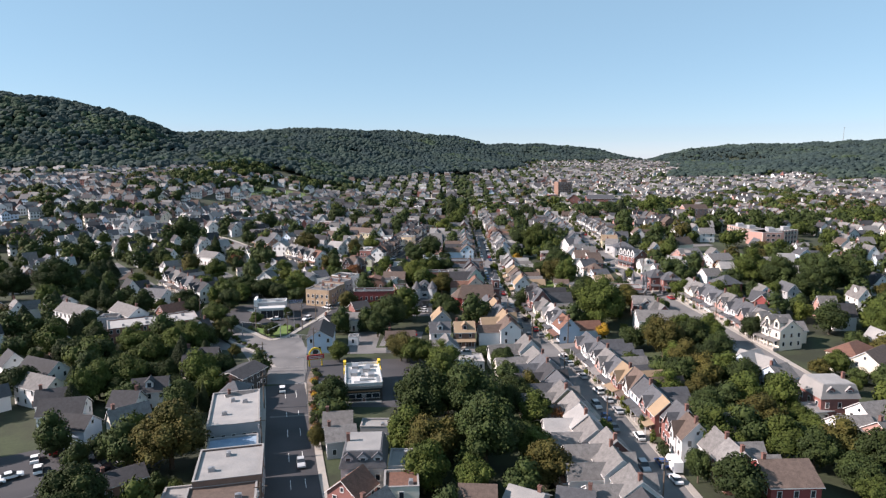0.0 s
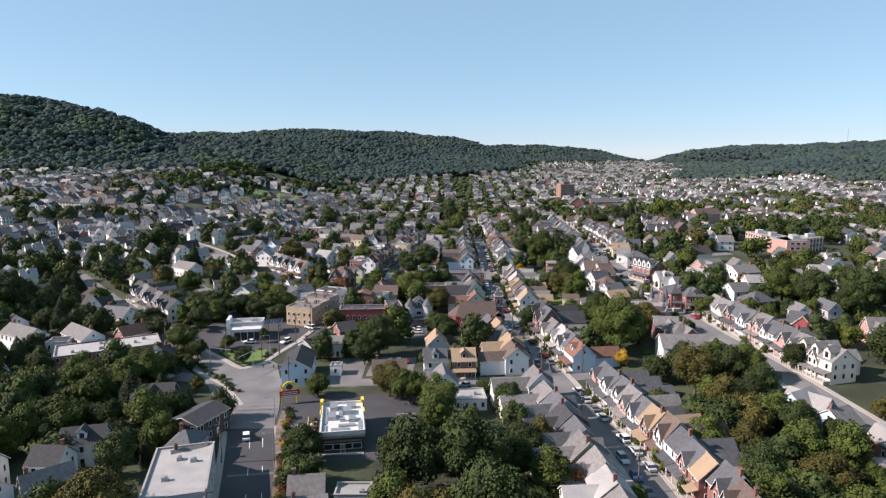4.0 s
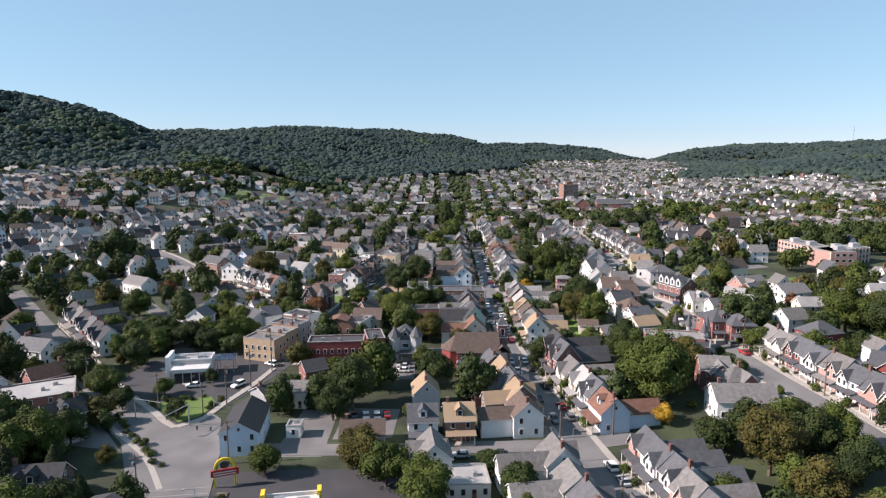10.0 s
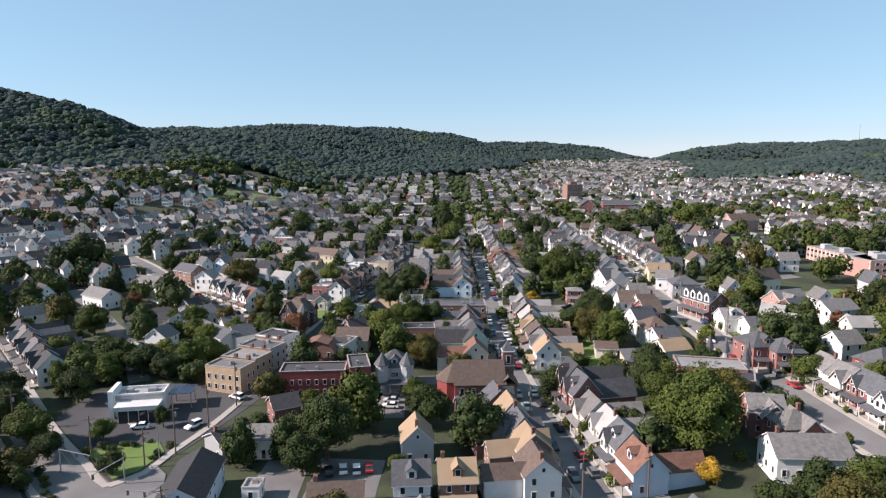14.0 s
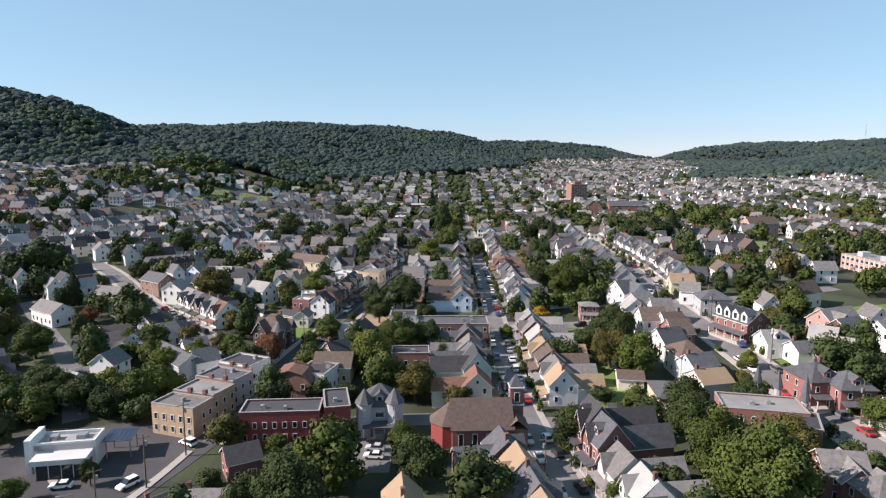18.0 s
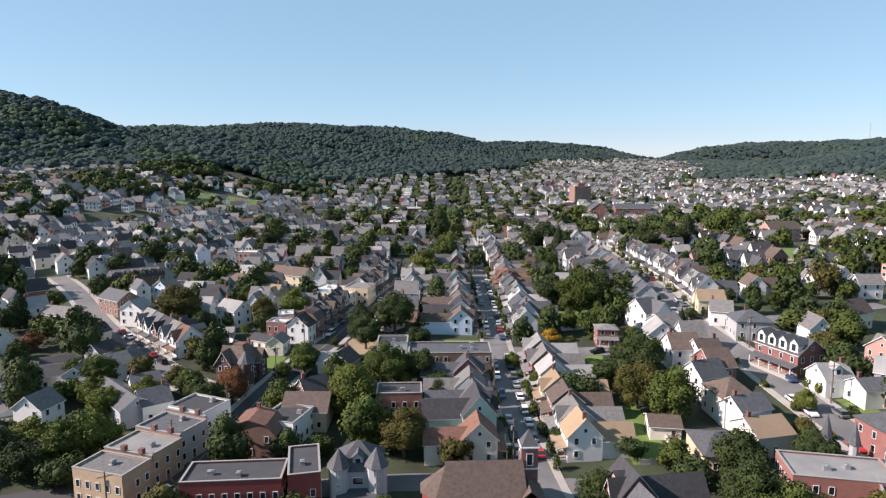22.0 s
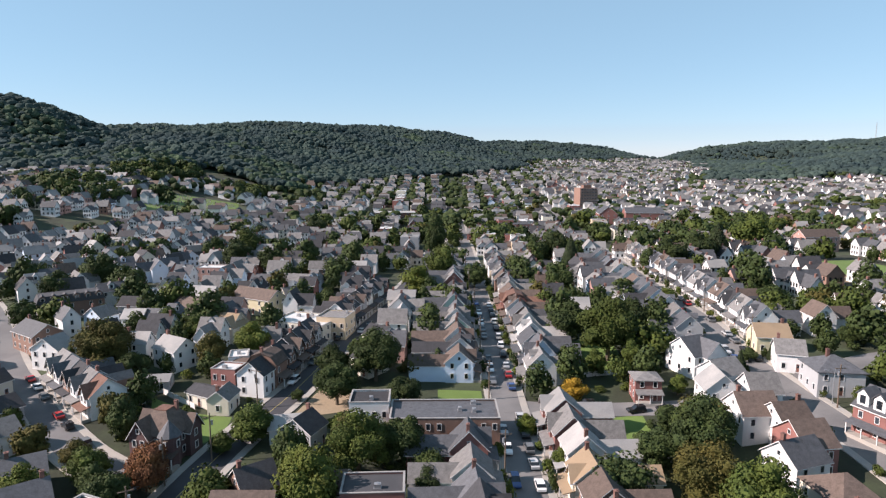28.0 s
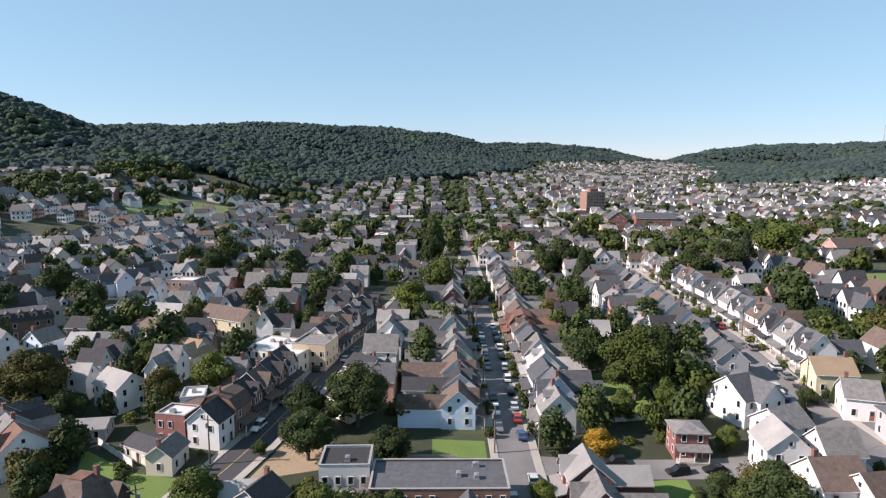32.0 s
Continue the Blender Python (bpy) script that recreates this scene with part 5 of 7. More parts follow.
# the church: ridge across the view, bell tower at the street
church = thing("church", 15.6, 281.8, 2, "red brick church with a brown shingle roof and a bell tower", "church")
ALL_HOUSES.append((12.5, 282, 12))
part("wall", wall_mesh("gable", 14, 12.4, 5.4, 5.0, WALLS["brick"][1]), church, pose(0, 1, 0))
part("roof", roof_mesh("gable", 14, 12.4, 5.4, 5.0).mesh("roof", ROOFS["brown"][1]), church, pose(0, 1, 0))
s = Shape().cylinder(0, 0, -2, 5.6, 4.6, 4.6, 8)
part("apse_wall", s.mesh("apse_wall", WALLS["red"][1]), church, pose(-7.4, 1, 0, 0, 0, 22.5))
part("apse_roof", Shape().cone(0, 0, 5.3, 9.6, 5.0, 8).mesh("apse_roof", ROOFS["brown"][1]), church, pose(-7.4, 1, 0))
for x in (-5, -1.8, 1.4, 4.6):
    part("window", window_mesh(1.0, 2.8), church, pose(x, -5.23, 2.8))
box_part("porch_wall", church, (5.5, 10.5, -4.6, 2, -2, 5.0), WALLS["brown"][1])
s = roof_mesh("gable", 6.6, 5.2, 5.0, 2.2)
part("porch_roof", s.mesh("porch_roof", ROOFS["brown"][1]), church, pose(8, -1.3, 0, 0, 0, 90))
box_part("tower", church, (7.2, 10.4, 1.6, 4.8, -2, 12.4), WALLS["brick"][1], label="square brick bell tower")
for x, y, r in ((8.8, 1.56, 0), (10.44, 3.2, 90), (7.16, 3.2, -90)):
    part("belfry_opening", window_mesh(1.1, 2.2, False), church, pose(x, y, 10.2, 0, 0, r))
for dims in ((7.0, 10.6, 1.4, 5.0, 8.2, 8.5), (7.0, 10.6, 1.4, 5.0, 12.4, 12.7)):
    box_part("band_course", church, dims, M_TRIM)
part("spire", Shape().cone(8.8, 3.2, 12.7, 15.6, 2.3, 4).mesh("spire", ROOFS["slate"][1]), church)

# the dark brick mansion on the lawn: steep hipped roof, timbered gable, round corner bay and porch
villa = thing("house", -50.0, 347.0, -14, "dark plum brick mansion with steep roofs and a corner bay", "house")
ALL_HOUSES.append((-50, 347, 8))
PLUM = material("plum_brick", (0.105, 0.058, 0.055), 0.85, 0.2, 0.7, 9, 0.2)
part("wall", Shape().box(-4.6, 4.6, -4.6, 4.6, -2, 6.2).mesh("wall", PLUM), villa)
v = [(x * a, y * a, z) for z, a in ((5.9, 5.1), (6.1, 5.1), (10.2, 1.5)) for x, y in ((-1, -1), (1, -1), (1, 1), (-1, 1))]
f = [(4 * r + i, 4 * r + (i + 1) % 4, 4 * r + 4 + (i + 1) % 4, 4 * r + 4 + i) for r in range(2) for i in range(4)] + [(3, 2, 1, 0)]
part("roof", make("roof", v, f, ROOFS["brown"][1]), villa)
part("roof_deck", Shape().box(-1.5, 1.5, -1.5, 1.5, 10.15, 10.4).mesh("roof_deck", ROOFS["rust"][1]), villa, label="flat rust-red roof top")
for nm, px, py, turn, deep, w2, e2, r2 in (("front_gable", -2.0, -3.4, 90, 5.4, 4.6, 6.0, 3.4), ("side_gable", -3.6, 1.6, 0, 5.4, 4.4, 5.8, 3.0), ("side_gable", 3.4, 2.0, 0, 5.0, 4.2, 5.8, 3.0)):
    m = pose(px, py, 0, 0, 0, turn)
    part(nm, wall_mesh("gable", deep, w2, e2, r2, PLUM), villa, m)
    part(nm + "_roof", roof_mesh("gable", deep, w2, e2, r2, 0.5).mesh(nm + "_roof", [ROOFS["brown"][1], M_TRIM]), villa, m)
part("corner_bay", Shape().cylinder(3.9, -4.0, -2, 6.4, 2.0, 2.0, 10).mesh("corner_bay", PLUM), villa)
part("corner_bay_roof", Shape().cone(3.9, -4.0, 6.3, 9.6, 2.5, 10).mesh("corner_bay_roof", ROOFS["slate"][1]), villa)
for x, y, z, turn, me in ((-3.0, -6.12, 1.8, 0, WINDOW), (-1.1, -6.12, 1.8, 0, WINDOW), (-3.0, -6.12, 4.6, 0, WINDOW), (-1.1, -6.12, 4.6, 0, WINDOW), (-2.0, -6.12, 7.3, 0, SMALL), (1.1, -4.62, 4.6, 0, WINDOW), (3.9, -6.0, 4.7, 0, WINDOW), (5.86, -4.0, 4.7, 90, WINDOW), (4.62, -0.6, 4.6, 90, WINDOW), (5.92, 2.0, 4.6, 90, WINDOW), (5.92, 2.0, 1.8, 90, WINDOW), (4.62, -0.6, 1.8, 90, WINDOW)):
    part("window", me, villa, pose(x, y, z, 0, 0, turn))
porch = part("porch_roof", Shape().slab((-0.2, -7.2, 2.7), (6.4, -7.2, 2.7), (6.4, -4.6, 3.3), (-0.2, -4.6, 3.3), 0.18).mesh("porch_roof", ROOFS["brown"][1]), villa)
for x in (0.0, 2.1, 4.2, 6.2):
    part("porch_post", PORCH_POST, porch, pose(x, -7.0, 0.3))
part("porch_floor", Shape().box(-0.2, 6.4, -7.2, -4.6, -1.5, 0.3).mesh("porch_floor", M_WALK), villa)
part("chimney", CHIMNEY, villa, pose(1.9, 1.4, 10.4))

# the painted house with corner turrets
vict = thing("house", -8.8, 289.5, 3, "pale grey Victorian house with two slate-capped corner turrets", "house")
ALL_HOUSES.append((-8.8, 289.5, 7))
part("wall", wall_mesh("hip", 9, 9, 7, 3, WALLS["grey"][1]), vict)
part("roof", roof_mesh("hip", 9, 9, 7, 4.2).mesh("roof", ROOFS["slate"][1]), vict)
for x in (-3.6, 3.6):
    part("turret", Shape().cylinder(x, -4.2, -1.5, 8.2, 2.0, 2.0, 8).mesh("turret", WALLS["grey"][1]), vict)
    part("turret_roof", Shape().cone(x, -4.2, 8.1, 11.6, 2.5, 8).mesh("turret_roof", ROOFS["slate"][1]), vict)
    for z in (1.8, 4.7, 7.0):
        part("window", SMALL, vict, pose(x, -6.08, z))
part("dormer", dormer_mesh("grey", "slate"), vict, pose(0, -3.6, 8.0))
part("window", WIDE, vict, pose(0, -4.55, 4.9))
part("porch_roof", Shape().slab((-4, -7.4, 2.8), (4, -7.4, 2.8), (4, -4.5, 3.4), (-4, -4.5, 3.4), 0.15).mesh("porch_roof", ROOFS["slate"][1]), vict)
for x in (-3.8, -1.3, 1.3, 3.8):
    part("porch_post", PORCH_POST, vict, pose(x, -7.1, 0.3))

# spires of the white-roofed hall beside RR
for x, y in ((85.5, 291), (88.5, 287), (90.5, 279), (93, 283)):
    spire = thing("spire", x, y, 0, "pointed slate spire on a slim turret beside the white-roofed hall", "spire")
    part("shaft", Shape().cylinder(0, 0, -1.5, 6.6, 0.9, 0.8, 8).mesh("shaft", WALLS["grey"][1]), spire)
    part("cap", Shape().cone(0, 0, 6.5, 11.2, 1.2, 8).mesh("cap", ROOFS["slate"][1]), spire)

# salmon-brick apartment block
flats = thing("apartment_building", 204, 399, 0, "salmon brick apartment block of two wings with pale piers", "apartment building")
ALL_HOUSES.append((212, 408, 27))
HIGH = 24.4 - ground_at(204, 399)
for cx, cy, turn, L, W in ((206, 413, -90, 50, 13), (212.8, 402.4, 29, 36, 12)):
    m = pose(cx - 204, cy - 399, 0, 0, 0, turn)
    part("wall", Shape().box(-L / 2, L / 2, -W / 2, W / 2, -4, HIGH).mesh("wall", WALLS["pink"][1]), flats, m)
    part("roof", Shape().box(-L / 2 + 0.4, L / 2 - 0.4, -W / 2 + 0.4, W / 2 - 0.4, HIGH, HIGH + 0.2).mesh("roof", ROOFS["light"][1]), flats, m)
    for face, depth, wide in ((0, W / 2, L), (90, L / 2, W)):
        for i in range(int(wide / 3.3)):
            u = (i + 0.5 - int(wide / 3.3) / 2) * 3.3
            for z in (HIGH - 1.6, HIGH - 4.4, HIGH - 7.2):
                part("window", WIDE, flats, m @ pose(0, 0, 0, 0, 0, face) @ pose(u, -depth, z))
            if face == 0:
                box_part("pier", flats, (u + 1.45, u + 1.85, -depth - 0.25, -depth - 0.001, -2, HIGH + 0.2), WALLS["cream"][1], m)
for x, y in ((-1, 28), (0, 14), (6, 2), (18, 6), (3, -5)):
    box_part("roof_house", flats, (x - 2, x + 2, y - 1.8, y + 1.8, HIGH + 0.2, HIGH + 2.4), WALLS["grey"][1])

# brick tower block, far off
tower = thing("tower_block", 166, 872, 8, "brown brick tower block with dark window bands", "tower block")
box_part("wall", tower, (-9.5, 9.5, -9, 9, -5, 22), WALLS["brown"][1])
box_part("roof_house", tower, (-4, 4, -4, 4, 22, 25), WALLS["brown"][1])
for z in range(1, 20, 3):
    for x in (-7.4, -4.4, -1.5, 1.5, 4.4, 7.4):
        part("window", WIDE, tower, pose(x, -9.02, z + 1.6))
school = thing("brick_block", 68, 680, 3, "three-storey red brick block with rows of windows and a flat roof", "building")
box_part("wall", school, (-12, 12, -7, 7, -3, 8.5), WALLS["brick"][1])
box_part("roof_deck", school, (-11.6, 11.6, -6.6, 6.6, 8.5, 8.8), ROOFS["tar"][1])
for z in (1.6, 4.4, 7.1):
    for i in range(8):
        part("window", WINDOW, school, pose(-10.5 + 3 * i, -7.02, z))
for x, y, L, W, eave, rise, turn, wall, roof in ((190, 762, 32, 18, 9, 4, -6, "brick", "slate"), (157, 758, 22, 15, 9, 6, 84, "brick", "slate"), (232, 580, 22, 11, 9, 4, 8, "pink", "brown"), (-30, 790, 40, 14, 6, 1, 4, "brick", "light")):
    house(x, y, turn, L, W, eave, rise, wall, roof, detail=1, chimneys=0, name="hall", label="large %s hall with a %s roof" % (WALLS[wall][0], ROOFS[roof][0]))

# ---- open ground, yards and markings ----
def patch(name, corners, mat, label, category, top=0.05):
    """A yard of any outline laid on the ground as a fine sheet."""
    bm = bmesh.new()
    face = bm.faces.new([bm.verts.new((*c, 0)) for c in corners])
    bmesh.ops.triangulate(bm, faces=[face])
    for _ in range(3):
        long = [e for e in bm.edges if e.calc_length() > 9]
        if long:
            bmesh.ops.subdivide_edges(bm, edges=long, cuts=1)
            bmesh.ops.triangulate(bm, faces=bm.faces[:])
    for vert in bm.verts:
        vert.co.z = ground_at(vert.co.x, vert.co.y) + top
    bm.normal_update()
    me = bpy.data.meshes.new(name)
    bm.to_mesh(me)
    bm.free()
    me.materials.append(mat)
    return tagged(new(name, me), label, category, kind="structure")


patch("road", ((-55.6, 188.6), (-43.7, 188.8), (-45.5, 202), (-50, 222), (-56, 240), (-60, 244), (-66, 236), (-80, 249), (-90, 241), (-76, 226), (-66, 208)), M_CROSS, "wide worn asphalt of the road fork", "road", 0.15)
patch("ground_yard", ((-108, 252), (-92, 226), (-74, 222), (-92, 243)), M_CROSS, "worn asphalt yard beside the brick warehouse", "yard", 0.06)
patch("ground_yard", ((-97, 267), (-79, 249.5), (-60, 256), (-53, 282), (-70, 292), (-95, 285)), M_ASPHALT, "dark asphalt car park around the bank", "car park", 0.04)
patch("ground_yard", ((-41, 171), (-4, 171), (-4, 214), (-47, 212)), M_ASPHALT, "dark asphalt car park of the restaurant", "car park", 0.05)
patch("ground_yard", ((-24, 228), (-9, 229), (-8, 246), (-23, 247)), M_CROSS, "grey asphalt parking yard behind the houses", "car park", 0.05)
patch("ground_yard", ((-108, 108), (-72, 112), (-66, 140), (-76, 152), (-98, 146), (-110, 138)), M_ASPHALT, "asphalt car park with parked cars", "car park", 0.05)
patch("ground_yard", ((-37, 219), (-25, 219), (-25, 246), (-35, 246)), M_CROSS, "worn asphalt yard beside the blue building", "yard", 0.05)
patch("ground_yard", ((-18, 268), (-5, 268), (-5, 287), (-19, 287)), M_CROSS, "grey asphalt parking yard", "car park", 0.05)
patch("lawn", ((-66.6, 237.6), (-62.2, 241.6), (-60.6, 250), (-64, 255), (-79, 250.5)), M_LAWN, "mown grass island on the road fork", "lawn", 0.24)
strip("pavement", ((-61.5, 238.5), (-66.8, 235.2), (-75, 243.5), (-90, 258), (-101, 270), (-117, 288), (-150, 325)), -0.9, 0.9, 0.27, M_WALK, "pale concrete pavement round the grass island", "pavement")
strip("pavement", ((-66, 235), (-61.0, 240.2), (-58.6, 250), (-54.5, 263), (-51.5, 277)), -0.9, 0.9, 0.274, M_WALK, "pale concrete pavement round the grass island", "pavement")
strip("pavement", ((-56.5, 205), (-66, 219), (-78, 231), (-92, 244.5), (-106, 259)), -1.3, 0, 0.2, M_WALK, "worn pavement beside the fork", "pavement")
strip("dirt", ((-33, 150), (-37.5, 171), (-42.0, 189), (-43.2, 203)), -1.0, 1.4, 0.3, M_BED, "planting bed of mulch and pinkish pavers beside the main road", "planting bed")
strip("dirt", ((-30.6, 176), (-33.6, 194)), -0.6, 0.6, 0.3, M_BED, "planting bed along the drive-through", "planting bed")
strip("trim_line", ((-32.6, 174), (-35.8, 196)), -0.12, 0.12, 0.24, M_YELLOW_LINE, "yellow-painted kerb of the drive-through lane", "kerb", thick=0.2)
strip("trim_line", ((-35.6, 176), (-37.6, 190)), -0.07, 0.07, 0.1, M_YELLOW_LINE, "yellow line of the drive-through lane", "road marking", thick=0.004)
# sun that falls between the west buildings, painted as a paler strip
strip("trim_line", ((-47.6, 164.0), (-37.4, 165.4)), -0.5, 0.5, 0.1, M_CROSS, "pale strip painted across the main road for a sliver of sunlight", "road marking", thick=0.004)
strip("pavement", ((-29.5, 174.6), (-18, 175)), -0.9, 0.9, 0.2, M_WALK, "concrete walk in front of the restaurant", "pavement")
for x0, y0, x1, y1, step in ((-61, 214, -84, 240, 3.2), (-62, 246, -60, 252, 2.4), (-66, 254, -79, 250, 2.6)):
    n = int(math.hypot(x1 - x0, y1 - y0) / step)
    for i in range(n + 1):
        bush(x0 + (x1 - x0) * i / n + 0.5 * math.sin(i * 5.1), y0 + (y1 - y0) * i / n + 0.6 * math.cos(i * 3.3), 1.6 + 0.9 * abs(math.sin(i * 2.7)), ("green", "deep", "green")[i % 3])
for i in range(22):
    u = i / 21
    bush(-32.5 - 9.5 * u - 1.2 * u * (1 - u) + 0.6 * math.sin(i * 4.7), 150 + 50 * u, 1.5 + 1.0 * abs(math.sin(i * 1.9)), ("green", "deep", "yellow", "russet", "deep")[i % 5])
for i in range(8):
    bush(-30.6 - 3 * i / 7, 176.5 + 17 * i / 7, 1.2 + 0.5 * (i % 2), ("deep", "green", "russet")[i % 3])
for (x0, y0), (x1, y1) in (((-57.5, 201.5), (-46, 203)), ((-58, 204), (-46.4, 205.6))):
    strip("trim_line", ((x0, y0), (x1, y1)), -0.09, 0.09, 0.17, M_CAP, "worn white line of the pedestrian crossing", "road marking", thick=0.004)
patch("lawn", ((-65, 374), (-62, 366), (-53, 357), (-45, 349), (-40.5, 355), (-41, 363), (-51, 365), (-57, 369)), M_LAWN, "sunlit mown lawn between houses", "lawn", 0.05)
patch("dirt", ((-27, 362), (-13, 366), (-13, 380), (-22, 380)), M_DIRT, "bare tan dirt lot with dry weeds", "dirt", 0.05)
patch("lawn", ((9, 370.5), (20.5, 370), (20.5, 377), (9, 378)), M_LAWN, "green back garden", "lawn", 0.05)
patch("lawn", ((49, 298), (58, 298), (58, 326), (50, 326)), M_LAWN, "narrow green back garden", "lawn", 0.05)
patch("lawn", ((50, 385), (63, 385), (64, 412), (52, 412)), M_LAWN, "green back garden with a fence", "lawn", 0.05)
patch("lawn", ((150, 350), (178, 352), (176, 372), (150, 366)), M_LAWN, "mown grass slope", "lawn", 0.05)
patch("lawn", ((170, 480), (232, 488), (228, 540), (176, 532)), M_LAWN, "sports field with mown grass", "field", 0.08)
patch("dirt", ((178, 474), (212, 478), (206, 494), (180, 490)), M_DIRT, "tan baseball infield", "field", 0.16)
patch("lawn", ((-254, 776), (-236, 735), (-208, 702), (-178, 735), (-168, 768), (-182, 832), (-238, 818)), M_LAWN, "open grass of the hillside cemetery", "field", 0.1)
rng = random.Random(2)
stones = Shape()
for i in range(300):
    x, y = -236 + 56 * rng.random(), 742 + 4 * rng.randrange(20)
    z = ground_at(x, y)
    stones.box(x - 0.5, x + 0.5, y - 0.15, y + 0.15, z - 0.2, z + rng.uniform(0.7, 1.4))
tagged(new("gravestones", stones.mesh("gravestones", M_WALK)), "rows of small pale gravestones on the grass", "gravestones", kind="stuff")
for corners in (((109, 298), (119, 299), (119, 309), (110, 308)), ((111, 326), (122, 327), (122, 338), (112, 337)), ((112, 345), (126, 346), (126, 358), (113, 357)), ((50, 340), (57, 340), (58, 360), (51, 360)), ((54, 232), (62, 232), (62, 250), (55, 250)), ((-112, 330), (-100, 322), (-96, 328), (-108, 337))):
    patch("lawn", corners, M_LAWN, "small mown back garden", "lawn", 0.05)
# verges and front lawns along RR
for y0, y1 in ((300, 318), (320, 350), (385, 398)):
    x0, x1 = road_at("RR", y0)[0], road_at("RR", y1)[0]
    patch("lawn", ((x0 + 7, y0), (x0 + 13, y0), (x1 + 13, y1), (x1 + 7, y1)), M_LAWN, "front lawn beside the pavement", "lawn", 0.06)
# painted lines
for u in (-0.3, 2.9):
    strip("trim_line", ROADS["L"][0], u - 0.07, u + 0.07, 0.1, M_LINE, "broken white lane line", "road marking", thick=0.004, every=(1, 3))
strip("trim_line", ((-79, 244), (-93, 258)), -0.08, 0.08, 0.17, M_YELLOW_LINE, "yellow centre line", "road marking", thick=0.004)
strip("trim_line", ROADS["L2"][0][1:8], -0.08, 0.08, 0.11, M_YELLOW_LINE, "yellow centre line", "road marking", thick=0.004)
for i in range(9):
    x, y = -40.2 + i * 0.85, 189.6 + 0.15 * i
    strip("trim_line", ((x, y), (x + 0.1, y + 1.3)), -0.22, 0.22, 0.1, M_LINE, "white crossing stripe of the drive-through", "road marking", thick=0.004)
for i in range(7):
    y = 180 + i * 3.0
    strip("trim_line", ((-12, y), (-6.5, y + 0.6)), -0.07, 0.07, 0.1, M_LINE, "white parking bay line", "road marking", thick=0.004)


# the radio mast on the eastern ridge
mast = thing("radio_mast", 1296, 2059, 0, "slender grey lattice radio mast on the wooded ridge", "mast")
for i in range(3):
    a = i * 2.094
    part("leg", Shape().cylinder(0.9 * math.cos(a), 0.9 * math.sin(a), -2, 62, 0.3, 0.22, 6).mesh("leg", M_STEEL), mast)
for z in range(4, 62, 4):
    part("brace", Shape().cylinder(0, 0, z, z + 0.25, 0.95, 0.95, 3).mesh("brace", M_STEEL), mast)

# ---- trees near the flight line ----
tree(9, 618, 23, 11, "deep")
tree(72, 545, 17, 14, "deep")
tree(-62.2, 135.4, 16.5, 18.5, "olive")
tree(-70.7, 112.2, 13.6, 15.1, "deep")
tree(-115.9, 204.3, 11.4, 11.4, "deep")
tree(-126.4, 204.4, 11.4, 11.4, "deep")
tree(-108.7, 215.1, 12.6, 14.0, "green")
tree(-149.9, 222.9, 8.3, 8.3, "deep")
tree(-76.9, 203.7, 4.6, 5.7, "olive")
tree(-90.9, 186.9, 8.4, 10.5, "deep")
tree(-74.9, 175.3, 6.6, 8.2, "deep")
tree(-67.4, 168.7, 8.3, 4.1, "conifer")
tree(-74.1, 215.5, 4.7, 5.2, "olive")
tree(6.6, 153.7, 20.0, 18.0, "deep")
tree(-5.7, 153.5, 19.1, 17.3, "deep")
tree(9.7, 134.9, 18.5, 18.0, "deep")
tree(-1.9, 136.1, 14.2, 14.2, "olive")
tree(-8.7, 141.8, 12.1, 12.1, "green")
tree(19.1, 168.6, 11.1, 11.1, "deep")
tree(18.9, 147.2, 7.5, 8.4, "deep")
tree(29.3, 154.6, 8.4, 5.3, "russet")
tree(-85.3, 172.9, 5.2, 6.5, "green")
tree(-31.1, 145.8, 6.2, 4.4, "olive")
tree(-36.3, 211.3, 7.1, 7.9, "green")
tree(-16.0, 217.8, 8.9, 8.9, "olive")
tree(-8.5, 205.7, 10.3, 11.5, "green")
tree(0.1, 197.6, 11.6, 12.9, "green")
tree(62.9, 243.1, 22.2, 20.1, "green")
tree(74.7, 206.0, 16.8, 15.3, "olive")
tree(85.9, 210.0, 12.9, 11.7, "deep")
tree(84.9, 183.1, 10.3, 10.3, "green")
tree(83.5, 165.9, 10.9, 10.9, "green")
tree(80.8, 152.5, 10.4, 11.5, "olive")
tree(73.0, 152.5, 7.8, 8.7, "green")
tree(79.6, 138.3, 11.8, 11.8, "green")
tree(90.9, 146.1, 7.5, 8.3, "green")
tree(91.0, 135.6, 11.6, 11.6, "olive")
tree(88.6, 125.8, 8.7, 9.6, "deep")
tree(87.1, 118.1, 7.2, 8.0, "green")
tree(86.3, 198.9, 9.3, 9.3, "deep")
tree(110.8, 219.1, 9.7, 8.1, "deep")
tree(138.6, 236.1, 8.7, 8.7, "lime")
tree(153.4, 281.3, 18.0, 18.0, "deep")
tree(145.5, 291.6, 18.6, 18.6, "green")
tree(168.1, 275.9, 20.2, 20.2, "deep")
tree(180.7, 275.9, 20.2, 20.2, "deep")
tree(157.7, 219.9, 14.2, 14.2, "green")
tree(141.4, 223.0, 12.4, 12.4, "deep")
tree(122.0, 187.7, 7.9, 8.8, "green")
tree(116.2, 186.6, 5.6, 7.0, "olive")
tree(-148.0, 233.4, 10.4, 8.6, "deep")
tree(-183.5, 293.0, 21.7, 24.1, "deep")
tree(-205.1, 292.8, 16.9, 18.8, "deep")
tree(-156.0, 273.8, 11.3, 12.6, "deep")
tree(-94.4, 252.9, 10.5, 11.7, "green")
tree(-21.4, 246.1, 15.9, 15.9, "deep")
tree(2.2, 261.7, 12.5, 11.5, "deep")
